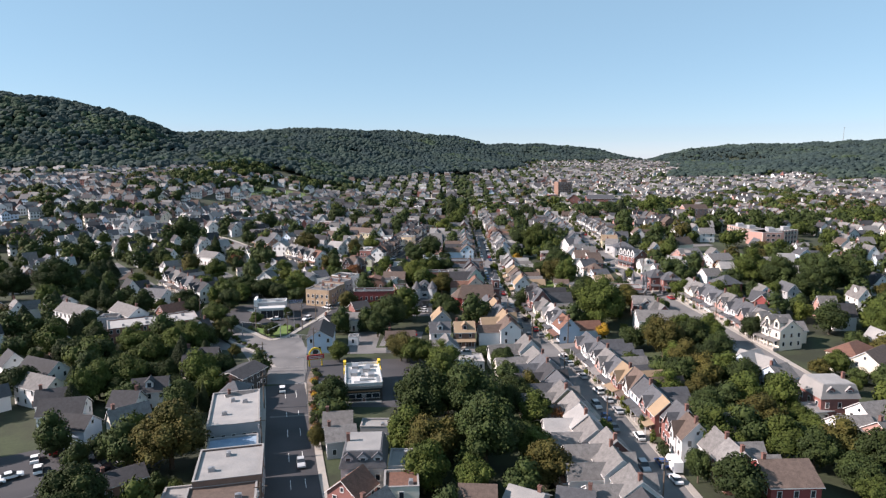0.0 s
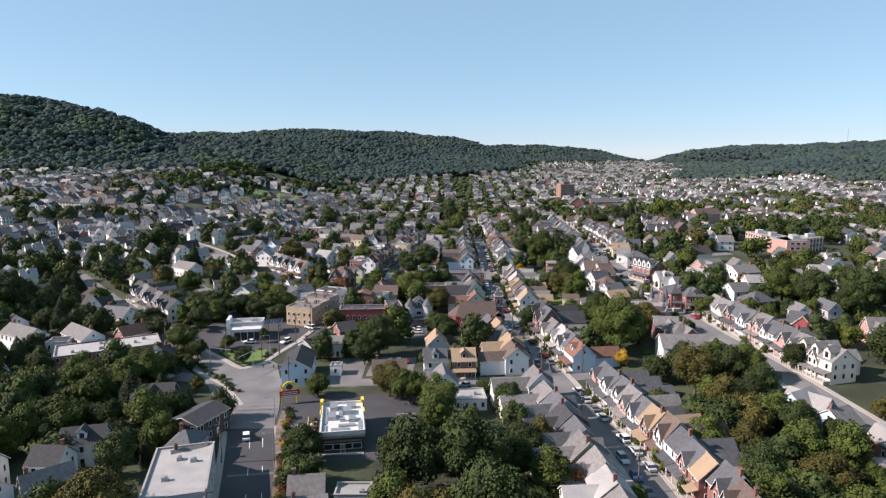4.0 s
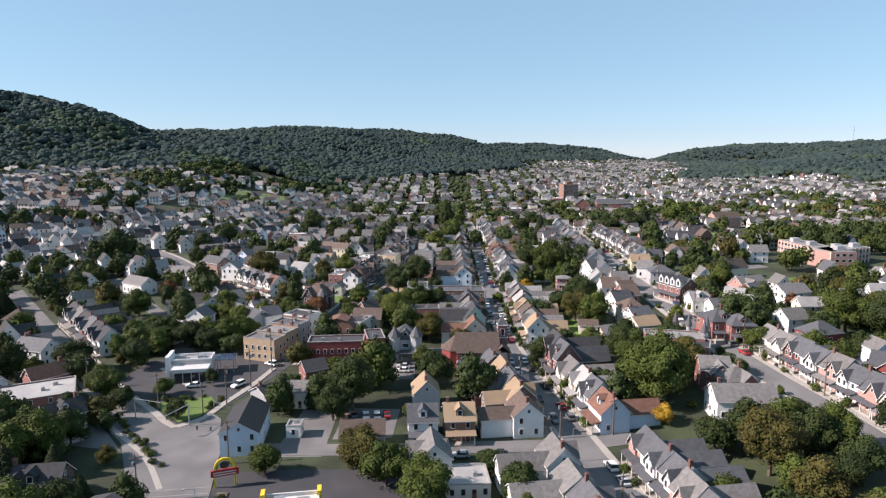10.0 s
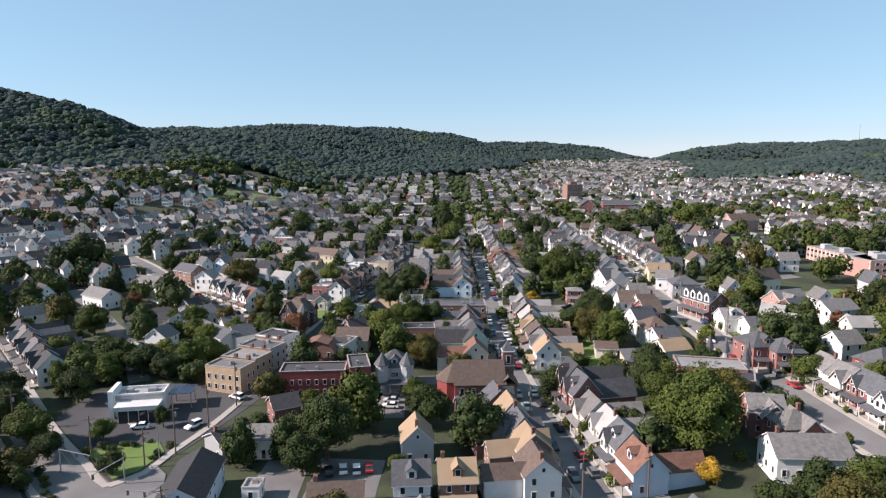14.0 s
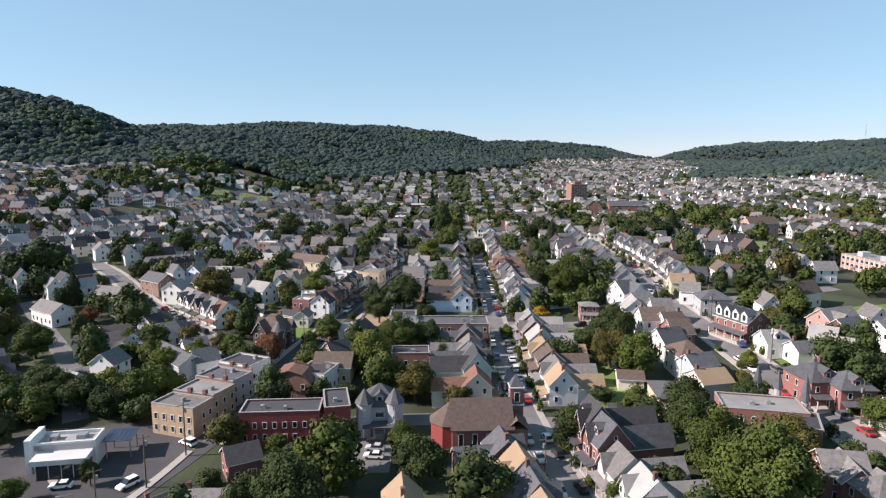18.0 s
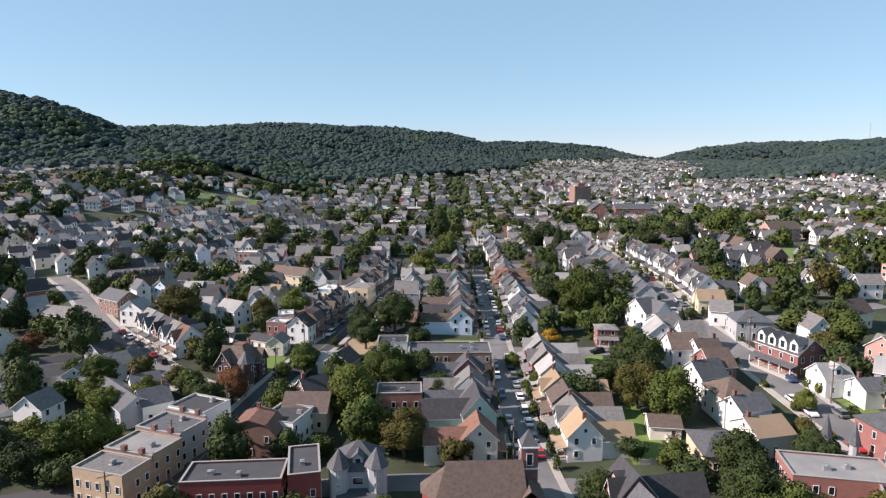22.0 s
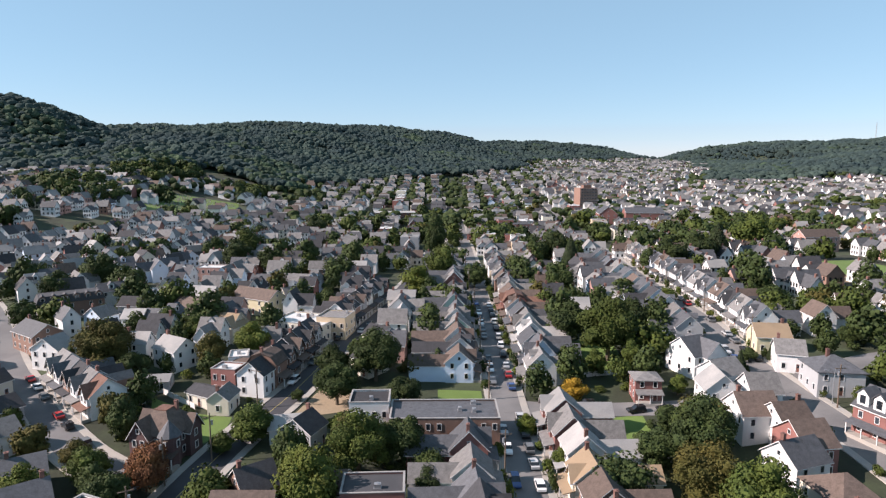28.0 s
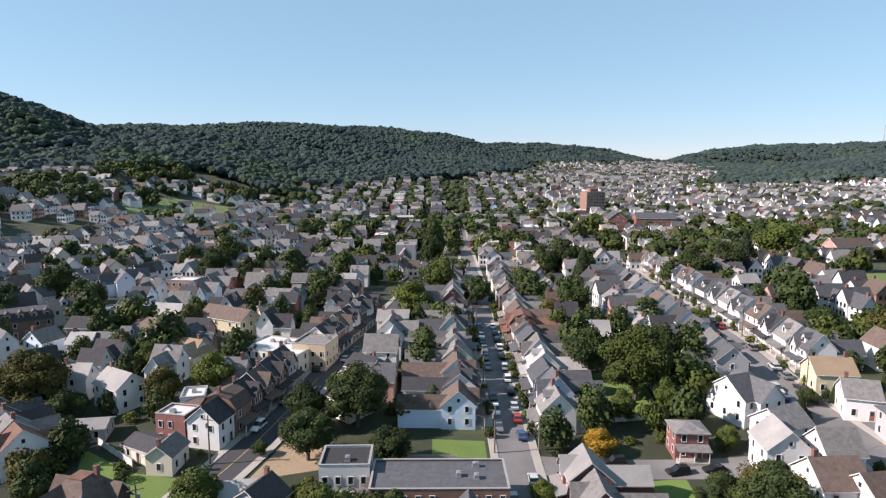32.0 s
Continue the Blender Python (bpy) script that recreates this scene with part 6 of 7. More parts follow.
tree(-8.0, 383.5, 15.5, 17.0, "deep")
tree(-77.3, 192.1, 5.0, 5.5, "green")
tree(-76.2, 171.2, 4.8, 4.8, "deep")
tree(-70.3, 172.6, 5.7, 3.1, "conifer")
tree(-108.8, 266.7, 9.2, 10.2, "deep")
tree(-104.3, 307.4, 8.6, 9.6, "green")
tree(-70.8, 303.5, 10.7, 10.7, "green")
tree(-115.2, 274.5, 11.2, 14.0, "deep")
tree(-85.7, 246.2, 7.5, 7.5, "deep")
tree(-122.3, 334.0, 12.3, 13.7, "green")
tree(-78.1, 255.9, 5.7, 6.4, "green")
tree(-67.7, 239.4, 6.0, 6.6, "deep")
tree(-66.5, 263.1, 6.4, 4.0, "deep")
tree(-83.6, 330.1, 8.1, 9.0, "lime")
tree(-96.9, 344.6, 6.4, 7.1, "green")
tree(-66.2, 340.7, 6.3, 7.0, "olive")
tree(-25.7, 239.2, 10.1, 10.1, "deep")
tree(-31.5, 277.0, 4.6, 5.5, "lime")
tree(-14.7, 211.1, 9.7, 10.7, "olive")
tree(-16.0, 327.8, 13.4, 11.1, "lime")
tree(-2.0, 311.5, 6.5, 8.0, "green")
tree(-2.0, 273.0, 9.0, 9.5, "green")
tree(-4.9, 240.8, 4.5, 5.0, "lime")
tree(14.7, 212.5, 5.8, 7.3, "deep")
tree(0.5, 368.0, 8.5, 9.5, "deep")
tree(-16.6, 369.6, 11.7, 13.0, "deep")
tree(62.8, 261.2, 16.2, 14.7, "green")
tree(66.8, 287.9, 11.3, 11.3, "deep")
tree(60.9, 232.6, 5.5, 6.1, "yellow")
tree(67.4, 216.8, 10.0, 10.0, "deep")
tree(81.6, 224.5, 5.3, 6.6, "lime")
tree(106.3, 275.3, 8.5, 10.6, "green")
tree(61.6, 335.9, 16.1, 16.1, "deep")
tree(71.5, 354.0, 6.5, 6.5, "deep")
tree(130.3, 280.1, 10.8, 10.8, "deep")
tree(154.0, 321.3, 7.8, 8.7, "deep")
tree(142.5, 320.0, 6.5, 6.5, "russet")
tree(130.5, 304.5, 7.3, 7.3, "deep")
tree(171.7, 342.5, 11.8, 11.8, "deep")
tree(94.5, 313.3, 5.5, 5.5, "lime")
tree(105.8, 322.9, 4.4, 4.4, "green")
tree(-25.4, 262.3, 9.8, 11.0, "deep")
tree(-7.3, 337.6, 14.1, 14.1, "green")
tree(1.4, 341.0, 11.8, 10.7, "deep")
tree(-0.7, 303.1, 11.8, 13.1, "olive")
tree(6.7, 329.3, 6.8, 6.8, "deep")
tree(62.2, 272.7, 14.3, 13.0, "deep")
tree(86.9, 300.3, 5.7, 5.7, "olive")
tree(62.7, 314.8, 13.7, 12.5, "green")
tree(58.7, 394.1, 20.3, 20.3, "green")
tree(50.0, 409.1, 14.3, 14.3, "deep")
tree(-76.2, 321.0, 9.7, 9.7, "lime")
tree(-95.8, 300.1, 11.5, 12.8, "deep")
tree(-85.2, 390.7, 16.0, 17.7, "olive")
tree(-124.1, 368.8, 6.6, 7.3, "russet")
tree(-135.1, 486.1, 15.3, 15.3, "deep")
tree(-177.1, 428.0, 20.6, 22.8, "deep")
tree(-60.0, 334.7, 7.8, 8.7, "green")
tree(-49.3, 336.7, 8.0, 8.0, "russet")
tree(-55.9, 392.8, 10.8, 9.0, "olive")
tree(-46.0, 399.4, 11.5, 11.5, "lime")
tree(-80.8, 422.8, 9.0, 10.0, "green")
tree(-32.6, 350.5, 9.0, 11.2, "green")
tree(-37.0, 283.2, 3.2, 4.6, "lime")
tree(-67.7, 325.9, 9.2, 9.2, "lime")
tree(-88.4, 341.2, 9.2, 11.5, "green")
tree(-47.6, 331.7, 9.0, 8.2, "russet")
tree(-38.0, 346.2, 4.8, 6.0, "green")
tree(65.5, 343.5, 12.5, 13.0, "olive")
tree(19.7, 322.3, 4.2, 4.6, "green")
tree(34.0, 338.4, 5.2, 5.2, "green")
tree(34.9, 308.6, 4.6, 5.1, "deep")
tree(83.6, 291.0, 8.2, 9.1, "deep")
tree(71.2, 293.8, 5.6, 6.2, "deep")
tree(-19.4, 382.4, 11.1, 9.2, "deep")
tree(-74.9, 386.6, 8.5, 9.4, "deep")
tree(-67.2, 412.4, 9.7, 10.8, "green")
tree(-116.7, 471.9, 13.9, 13.9, "deep")
tree(-50.1, 345.9, 6.1, 6.1, "russet")
tree(70.3, 408.1, 13.6, 12.4, "deep")
tree(57.7, 324.2, 13.4, 13.4, "olive")
tree(53.0, 337.2, 9.3, 10.3, "deep")
tree(61.2, 349.7, 7.6, 7.6, "deep")
tree(76.8, 363.7, 5.0, 5.5, "yellow")
tree(69.7, 368.6, 5.1, 5.7, "green")
tree(-14.5, 322.2, 13.0, 12.0, "lime")
tree(6.4, 422.3, 10.2, 11.4, "green")
tree(1.3, 473.5, 12.7, 14.1, "lime")
tree(10.9, 496.8, 16.8, 15.3, "green")
tree(25.7, 486.9, 11.4, 11.4, "deep")
tree(57.5, 460.7, 16.1, 13.4, "deep")
tree(-34.4, 493.4, 13.6, 15.1, "deep")
tree(-71.4, 520.3, 13.8, 13.8, "deep")
tree(73.5, 514.7, 17.4, 10.9, "conifer")
tree(8.4, 563.7, 22.1, 13.8, "deep")
tree(61.7, 542.2, 15.6, 13.0, "deep")
tree(128.2, 392.7, 5.9, 6.6, "deep")
tree(125.2, 427.6, 10.5, 11.7, "deep")
tree(93.6, 442.4, 6.7, 8.3, "green")
tree(88.7, 375.6, 7.0, 3.9, "conifer")
tree(119.5, 506.6, 15.9, 15.9, "deep")
tree(139.3, 522.1, 16.7, 16.7, "deep")
tree(191.8, 576.6, 21.0, 26.2, "green")
tree(150.2, 527.9, 20.4, 17.0, "conifer")
tree(-89.7, 526.7, 16.8, 16.8, "deep")
tree(-108.8, 549.7, 15.0, 15.0, "deep")
tree(-92.9, 556.9, 18.4, 18.4, "green")
tree(-143.4, 466.3, 12.2, 13.6, "deep")
tree(-134.6, 431.3, 9.8, 9.8, "deep")
tree(-76.6, 667.4, 16.2, 16.2, "deep")
tree(38.7, 493.1, 8.6, 8.6, "deep")
tree(-27.0, 371.5, 3.5, 3.5, "deep")
tree(43.8, 370.5, 5.8, 8.2, "yellow")
tree(78.1, 360.2, 5.9, 6.5, "yellow")
tree(29.3, 354.2, 4.6, 5.2, "lime")
tree(2.4, 355.1, 5.8, 7.3, "lime")
tree(-13.9, 353.7, 5.5, 6.1, "green")
tree(101.3, 383.4, 5.7, 2.8, "conifer")
tree(102.0, 380.5, 5.6, 2.8, "conifer")
tree(81.9, 388.6, 4.8, 2.7, "conifer")
tree(62.9, 384.7, 9.1, 6.5, "green")
tree(95.0, 383.5, 4.1, 5.2, "deep")
tree(77.5, 262.5, 12.5, 14.0, "olive")
for x, y, tall, wide, leaf in ((-101, 300, 10, 12, "deep"), (-95, 291, 9, 10, "green"), (-87.5, 297, 11, 12, "deep"), (-83, 304, 9, 11, "lime"), (-92, 307, 8, 9, "deep"), (-79, 295, 9, 11, "deep"), (-74, 300, 10, 11, "green"), (-68, 305, 9, 9, "lime"), (-97, 282, 4, 4, "deep")):
    tree(x, y, tall, wide, leaf)

# ---- cars, poles and lamps ----
def car_meshes(paint, tall):
    """Body shell and glasshouse of a car 4.6 m long that heads along +y."""
    prof = ((-2.3, 0.35), (-2.3, 0.85), (-2.1, 0.98), (-1.4, 1.02), (1.0, 1.0), (1.95, 0.86), (2.28, 0.68), (2.3, 0.35))
    v, f = [], []
    for x in (-0.9, 0.9):
        v += [(x * (0.96 if z > 0.9 else 1), y, z) for y, z in prof]
    n = len(prof)
    f = [tuple(range(n))[::-1], tuple(range(n, 2 * n))] + [(i, (i + 1) % n, n + (i + 1) % n, n + i) for i in range(n)]
    body = make("body", v, f, paint)
    top = 1.45 if not tall else 1.72
    back = -1.9 if not tall else -2.15
    cab = ((back, 0.99), (back + (0.55 if not tall else 0.2), top), (0.15, top), (1.0, 0.98))
    v = [(x * (0.8 if z > 1.2 else 0.9), y, z) for x in (-1, 1) for y, z in cab]
    glass = make("glasshouse", v, [(3, 2, 1, 0), (4, 5, 6, 7), (0, 1, 5, 4), (2, 3, 7, 6), (3, 0, 4, 7)], M_GLASS)
    roof = Shape().box(-0.76, 0.76, back + (0.6 if not tall else 0.25), 0.1, top - 0.01, top + 0.05).mesh("roof", paint)
    return body, glass, roof


WHEEL = Shape().cylinder(0, 0, -0.11, 0.11, 0.33, 0.33, 10).mesh("wheel", M_RUBBER)
CAR_SHAPES = [[car_meshes(paint, tall) for tall in (False, True)] for paint in CARS]


def car(x, y, turn, colour=None, tall=None, on="street", lift=0.1):
    k = int(abs(x) * 11 + abs(y) * 23)
    colour = (0, 1, 2, 3, 0, 1, 3, 2, 4, 1, 0, 3, 0, 1, 2, 5)[k % 16] if colour is None else colour
    tall = k % 2 if tall is None else tall
    top = new("car")
    top.matrix_basis = pose(x, y, ground_at(x, y) + lift, 0, 0, turn)
    tagged(top, "%s %s parked on the %s" % (CAR_WORDS[colour], "sport utility car" if tall else "saloon car", on), "car", group="cars on the " + on)
    body, glass, roof = CAR_SHAPES[colour][tall]
    part("body", body, top)
    part("glasshouse", glass, top)
    part("roof", roof, top)
    for sx in (-0.82, 0.82):
        for sy in (-1.4, 1.42):
            part("wheel", WHEEL, top, pose(sx, sy, 0.33, 0, 90, 0))
    return top


rng = random.Random(12)
for key, y0, y1, share in (("R", 125, 215, 0.4), ("R", 236, 285, 0.5), ("R", 300, 362, 0.5), ("R", 378, 460, 0.65), ("RR", 235, 360, 0.35), ("RR", 384, 450, 0.5), ("L2", 372, 440, 0.25)):
    for side in (-1, 1):
        y = y0 + rng.uniform(0, 5)
        while y < y1:
            if rng.random() < share * (1.45 if side > 0 and key == "R" else 1.1):
                x0, heading = road_at(key, y)
                car(x0 + side * (ROADS[key][1] / 2 - 1.15), y, heading - 90 + rng.uniform(-2, 2) + (180 if side < 0 else 0), rng.choice((0, 0, 0, 1, 1, 2, 2, 3, 3, 5, 4)))
            y += rng.uniform(5.8, 8.5)
for d in (12, 22, 30, 44, 52, 60):
    q, w = along(ROADS["FM"][0], 2)[d // 2 + 6]
    car(q.x + w.y * 2.3, q.y - w.x * 2.3, math.degrees(math.atan2(w.y, w.x)) - 90, on="street")
for x, y, turn, colour, tall, on in ((-49, 183, 16, 0, 1, "main road"), (-33, 137, -164, 2, 0, "main road"), (-29, 112, 16, 1, 1, "main road"), (-72, 262, 100, 0, 0, "car park"), (-58.5, 262.5, 150, 0, 1, "street"), (-47.5, 288, 160, 0, 1, "street"),
                                     (-53, 280, 60, 0, 1, "forecourt")) + ((-9, 182, -82, 1, 1, "car park"), (-17, 241, 10, 0, 0, "yard"), (-14, 241, 8, 0, 1, "yard"), (-20, 240, 12, 1, 0, "yard"), (-11.3, 241.5, 8, 4, 0, "yard"),
                                     (-96, 139, 30, 0, 0, "car park"), (-94, 143, 30, 4, 0, "car park"), (-84.5, 139, -60, 2, 0, "yard"), (-81, 143, -60, 3, 1, "yard"), (-78.5, 140, -60, 1, 0, "yard"), (-92, 134, 30, 0, 1, "car park"),
                                     (-9, 274, 85, 0, 0, "yard")) + ((-9, 277.5, 85, 2, 0, "yard"), (-9, 281, 85, 1, 1, "yard"), (46, 366.5, 95, 1, 1, "street"), (57, 361.5, 95, 1, 1, "street"), (64, 361, 95, 1, 0, "street"), (36, 362.5, 95, 1, 1, "street"),
                                     (112, 372, -70, 0, 0, "drive"), (104, 340, 90, 0, 0, "drive"), (-45, 384, 30, 0, 0, "yard"), (-47, 388, 30, 0, 0, "yard"), (-49, 392, 30, 2, 0, "yard"), (-42, 390, 20, 4, 0, "yard"), (8, 218.5, 90, 2, 0, "street"), (17, 219, 90, 1, 0, "street")):
    car(x, y, turn, colour, tall, on, 0.18)


def pole(x, y, tall=10.5, turn=0):
    top = thing("utility_pole", x, y, turn, "brown wooden utility pole with a crossarm beside the street", "pole", group="utility poles")
    part("shaft", POLE_SHAFT, top, Matrix.Diagonal((1, 1, tall / 10, 1)))
    part("crossarm", POLE_ARM, top, pose(0, 0, tall - 0.9))
    part("transformer", POLE_CAN, top, pose(0, 0, tall - 2.2))
    return top


POLE_SHAFT = Shape().cylinder(0, 0, -0.5, 10, 0.19, 0.12, 8).mesh("shaft", M_POLE)
POLE_ARM = Shape().box(-1.3, 1.3, -0.07, 0.07, -0.07, 0.07).mesh("crossarm", M_POLE)
POLE_CAN = Shape().cylinder(0.4, 0, -0.5, 0.5, 0.24, 0.24, 8).mesh("transformer", M_METAL)
for key, side, y0, y1, step in (("R", -1, 120, 520, 36), ("RR", 1, 240, 520, 38), ("L2", -1, 300, 470, 34), ("L", -1, 110, 215, 30)):
    y = y0
    while y < y1:
        x0, heading = road_at(key, y)
        pole(x0 + side * (ROADS[key][1] / 2 + 0.7), y, 10.5, heading + 90)
        y += step
for x, y, tall in ((-57.5, 249, 12), (-54.5, 262, 12), (-51.5, 275, 13), (-75.5, 246, 11), (-46, 216, 11), (-104, 262, 10), (-62, 243, 9), (-44.5, 318, 10), (-39, 343, 11), (47, 229, 10)):
    pole(x, y, tall, 30)


def lamp(x, y, turn):
    top = thing("street_lamp", x, y, turn, "grey steel street lamp with a short arm over the road", "street lamp")
    part("shaft", LAMP_SHAFT, top)
    part("arm", LAMP_ARM, top)
    part("lamp_head", LAMP_HEAD, top)


LAMP_SHAFT = Shape().cylinder(0, 0, -0.3, 8.5, 0.11, 0.07, 8).mesh("shaft", M_STEEL)
LAMP_ARM = Shape().box(0, 2.0, -0.04, 0.04, 8.35, 8.45).mesh("arm", M_STEEL)
LAMP_HEAD = Shape().box(1.7, 2.5, -0.16, 0.16, 8.25, 8.4).mesh("lamp_head", M_METAL)
for x, y, turn in ((-38, 168, 180), (-43.5, 190, 180), (34, 216, 0), (31.5, 372, 0), (101, 356, 180), (-60, 246, 200)):
    lamp(x, y, turn)


def signal(x, y, turn, reach):
    top = thing("traffic_signal", x, y, turn, "steel mast with traffic signals over the road fork", "traffic signal")
    part("shaft", Shape().cylinder(0, 0, -0.3, 6.2, 0.14, 0.12, 8).mesh("shaft", M_STEEL), top)
    part("arm", Shape().box(0, reach, -0.07, 0.07, 5.9, 6.05).mesh("arm", M_STEEL), top)
    for u in (0.55, 0.95):
        part("signal_head", Shape().box(reach * u - 0.18, reach * u + 0.18, -0.15, 0.15, 4.9, 5.9).mesh("signal_head", M_BLACK), top)


signal(-47.5, 222, 170, 9)
signal(-79, 240, -20, 9)
signal(-63, 236, 250, 8)


# a delivery truck, a garden pool and back-garden fences
truck = thing("box_truck", 52.6, 135.0, -2, "white box truck parked at the kerb", "truck", 0.1)
box_part("cargo_box", truck, (-1.1, 1.1, -3.4, 1.1, 0.75, 3.1), CARS[0])
part("cab", Shape().box(-1.0, 1.0, 1.15, 2.9, 0.5, 1.5).solid([(-1, 1.15, 1.5), (1, 1.15, 1.5), (1, 2.8, 1.5), (-1, 2.8, 1.5), (-0.9, 1.15, 2.3), (0.9, 1.15, 2.3), (0.9, 2.2, 2.3), (-0.9, 2.2, 2.3)], BOX).mesh("cab", CARS[0]), truck)
part("windscreen", Shape().solid([(-0.85, 2.76, 1.58), (0.85, 2.76, 1.58), (0.82, 2.3, 2.22), (-0.82, 2.3, 2.22)], [(0, 1, 2, 3)]).mesh("windscreen", M_GLASS), truck, pose(0, 0.02, 0.01))
box_part("chassis", truck, (-0.9, 0.9, -3.3, 2.7, 0.4, 0.74), M_RUBBER)
for sx in (-0.95, 0.95):
    for sy in (-2.2, 1.9):
        part("wheel", WHEEL, truck, pose(sx, sy, 0.4, 0, 90, 0) @ Matrix.Diagonal((1.25, 1.25, 1.6, 1)))
pool = thing("garden_pool", 21.0, 148.2, 0, "round turquoise above-ground garden pool", "pool")
part("wall", Shape().cylinder(0, 0, -0.3, 1.1, 2.2, 2.2, 20).mesh("wall", M_METAL), pool)
part("water", Shape().cylinder(0, 0, 1.1, 1.13, 2.05, 2.05, 20).mesh("water", M_POOL), pool)
FENCE_POST = Shape().box(-0.06, 0.06, -0.06, 0.06, -0.3, 1.75).mesh("post", M_FENCE)
FENCE_PANELS = [Shape().box(0.06, 2.34, -0.02, 0.02, 0.1, 1.6).box(0.06, 2.34, -0.05, -0.02, 0.35, 0.45).box(0.06, 2.34, -0.05, -0.02, 1.25, 1.35).mesh("panel", m) for m in (M_TRIM, M_FENCE)]


def fence(x0, y0, x1, y1, white=True):
    turn = math.degrees(math.atan2(y1 - y0, x1 - x0))
    top = thing("fence", x0, y0, turn, "%s board fence along a back garden" % ("white" if white else "weathered grey-brown"), "fence", group="garden fences")
    n = max(2, int(math.hypot(x1 - x0, y1 - y0) / 2.4))
    for i in range(n + 1):
        u = i / n
        lift = ground_at(x0 + (x1 - x0) * u, y0 + (y1 - y0) * u) - ground_at(x0, y0)
        part("post", FENCE_POST, top, pose(2.4 * i, 0, lift))
        if i < n:
            part("panel", FENCE_PANELS[not white], top, pose(2.4 * i, 0, lift))


for x0, y0, x1, y1, white in ((50, 297.5, 59, 297.5, False), (59, 298, 59, 312, False), (50, 339, 57.5, 339, True), (62.5, 232, 62.5, 246, True), (-63, 376, -50, 366, True), (2, 369, 14, 368.6, False), (49.5, 384, 64, 384, True), (64.5, 385, 65.3, 400, False), (58, 160, 66, 160.5, True), (66, 160.5, 65, 176, False), (110, 298, 119, 298.6, False), (-104, 322, -95, 328, True)):
    fence(x0, y0, x1, y1, white)
for x, y, turn, colour, tall in ((-83, 131, 35, 3, 1), (-80.5, 133.5, 35, 1, 0), (-78, 136, 35, 1, 1), (-75.5, 138.5, 35, 2, 0), (-73, 141, 35, 3, 0), (-98, 128, -55, 0, 1), (-96, 131, -55, 0, 0)):
    car(x, y, turn, colour, tall, "car park", 0.18)

# small street trees and shrubs on the pavements, hedges between the yards
rng = random.Random(21)
for key, side, y0, y1, step in (("R", 1, 130, 500, 7.5), ("R", -1, 235, 500, 10.5), ("RR", 1, 215, 520, 9.0), ("RR", -1, 215, 520, 11.0)):
    y = y0
    while y < y1:
        y += step * rng.uniform(0.6, 1.5)
        if any(abs(y - c) < 6 for c in (224, 291, 366)):
            continue
        x = road_at(key, y)[0] + side * (ROADS[key][1] / 2 + 1.1)
        bush(x, y, rng.uniform(1.6, 3.0), rng.choice(("green", "deep", "green", "lime")), rng.uniform(2.2, 4.4))
for x0, x1, y0, y1, count in ((50, 74, 232, 420, 30), (-6, 10, 300, 420, 14), (108, 130, 290, 400, 18), (-64, -36, 340, 372, 10), (-120, -60, 300, 400, 16)):
    for i in range(count):
        x, y = rng.uniform(x0, x1), rng.uniform(y0, y1)
        if near_road(x, y, 2) or any(abs(x - a) < r + 0.6 and abs(y - b) < r + 0.6 for a, b, r in ALL_HOUSES):
            continue
        bush(x, y, rng.uniform(1.5, 3.4), rng.choice(("green", "deep", "deep", "lime")))

# ---- the rest of the town ----
rng = random.Random(5)
FAR_WALLS = ["white"] * 13 + ["cream", "cream", "grey", "brick", "brown", "pink", "blue"]
FAR_ROOFS = ["grey"] * 6 + ["dark"] * 4 + ["slate"] * 3 + ["brown", "light", "light", "light"]
KEEP_CLEAR = [(210, 408, 34), (-212, 805, 38), (-205, 735, 30), (68, 680, 18), (178, 760, 34), (166, 872, 20), (205, 508, 36), (-60, 222, 26), (-78, 262, 24), (-24, 192, 24), (-66, 245, 18), (-50, 366, 14), (-20, 371, 10), (55, 398, 14), (164, 360, 16), (232, 580, 18), (-98, 122, 20), (12, 375, 9), (54, 312, 12), (-14, 238, 9), (-11, 277, 9)]
MASS = {}


def free(x, y, gap):
    return not near_road(x, y, gap + 1.5) and not any(math.hypot(x - a, y - b) < r + gap - 3 for a, b, r in KEEP_CLEAR)


def valley(x, y):
    """Whether a far place belongs to the built-up valley floor."""
    if y < 960:
        return hill(x, y) < 7
    lean = x / y + 0.03 * noise.noise(Vector((x * 0.01, y * 0.01, 1)))
    east = 0.62 if y < 1120 else 0.37
    return y < 1860 and hill(x, y) < 10 and -0.17 < lean < east


def mass(mat, verts, faces):
    """Adds a solid to the joined houses of the far town."""
    v, f = MASS.setdefault(mat.name, (mat, [], []))[1:]
    k = len(v)
    v += verts
    f += [tuple(i + k for i in q) for q in faces]


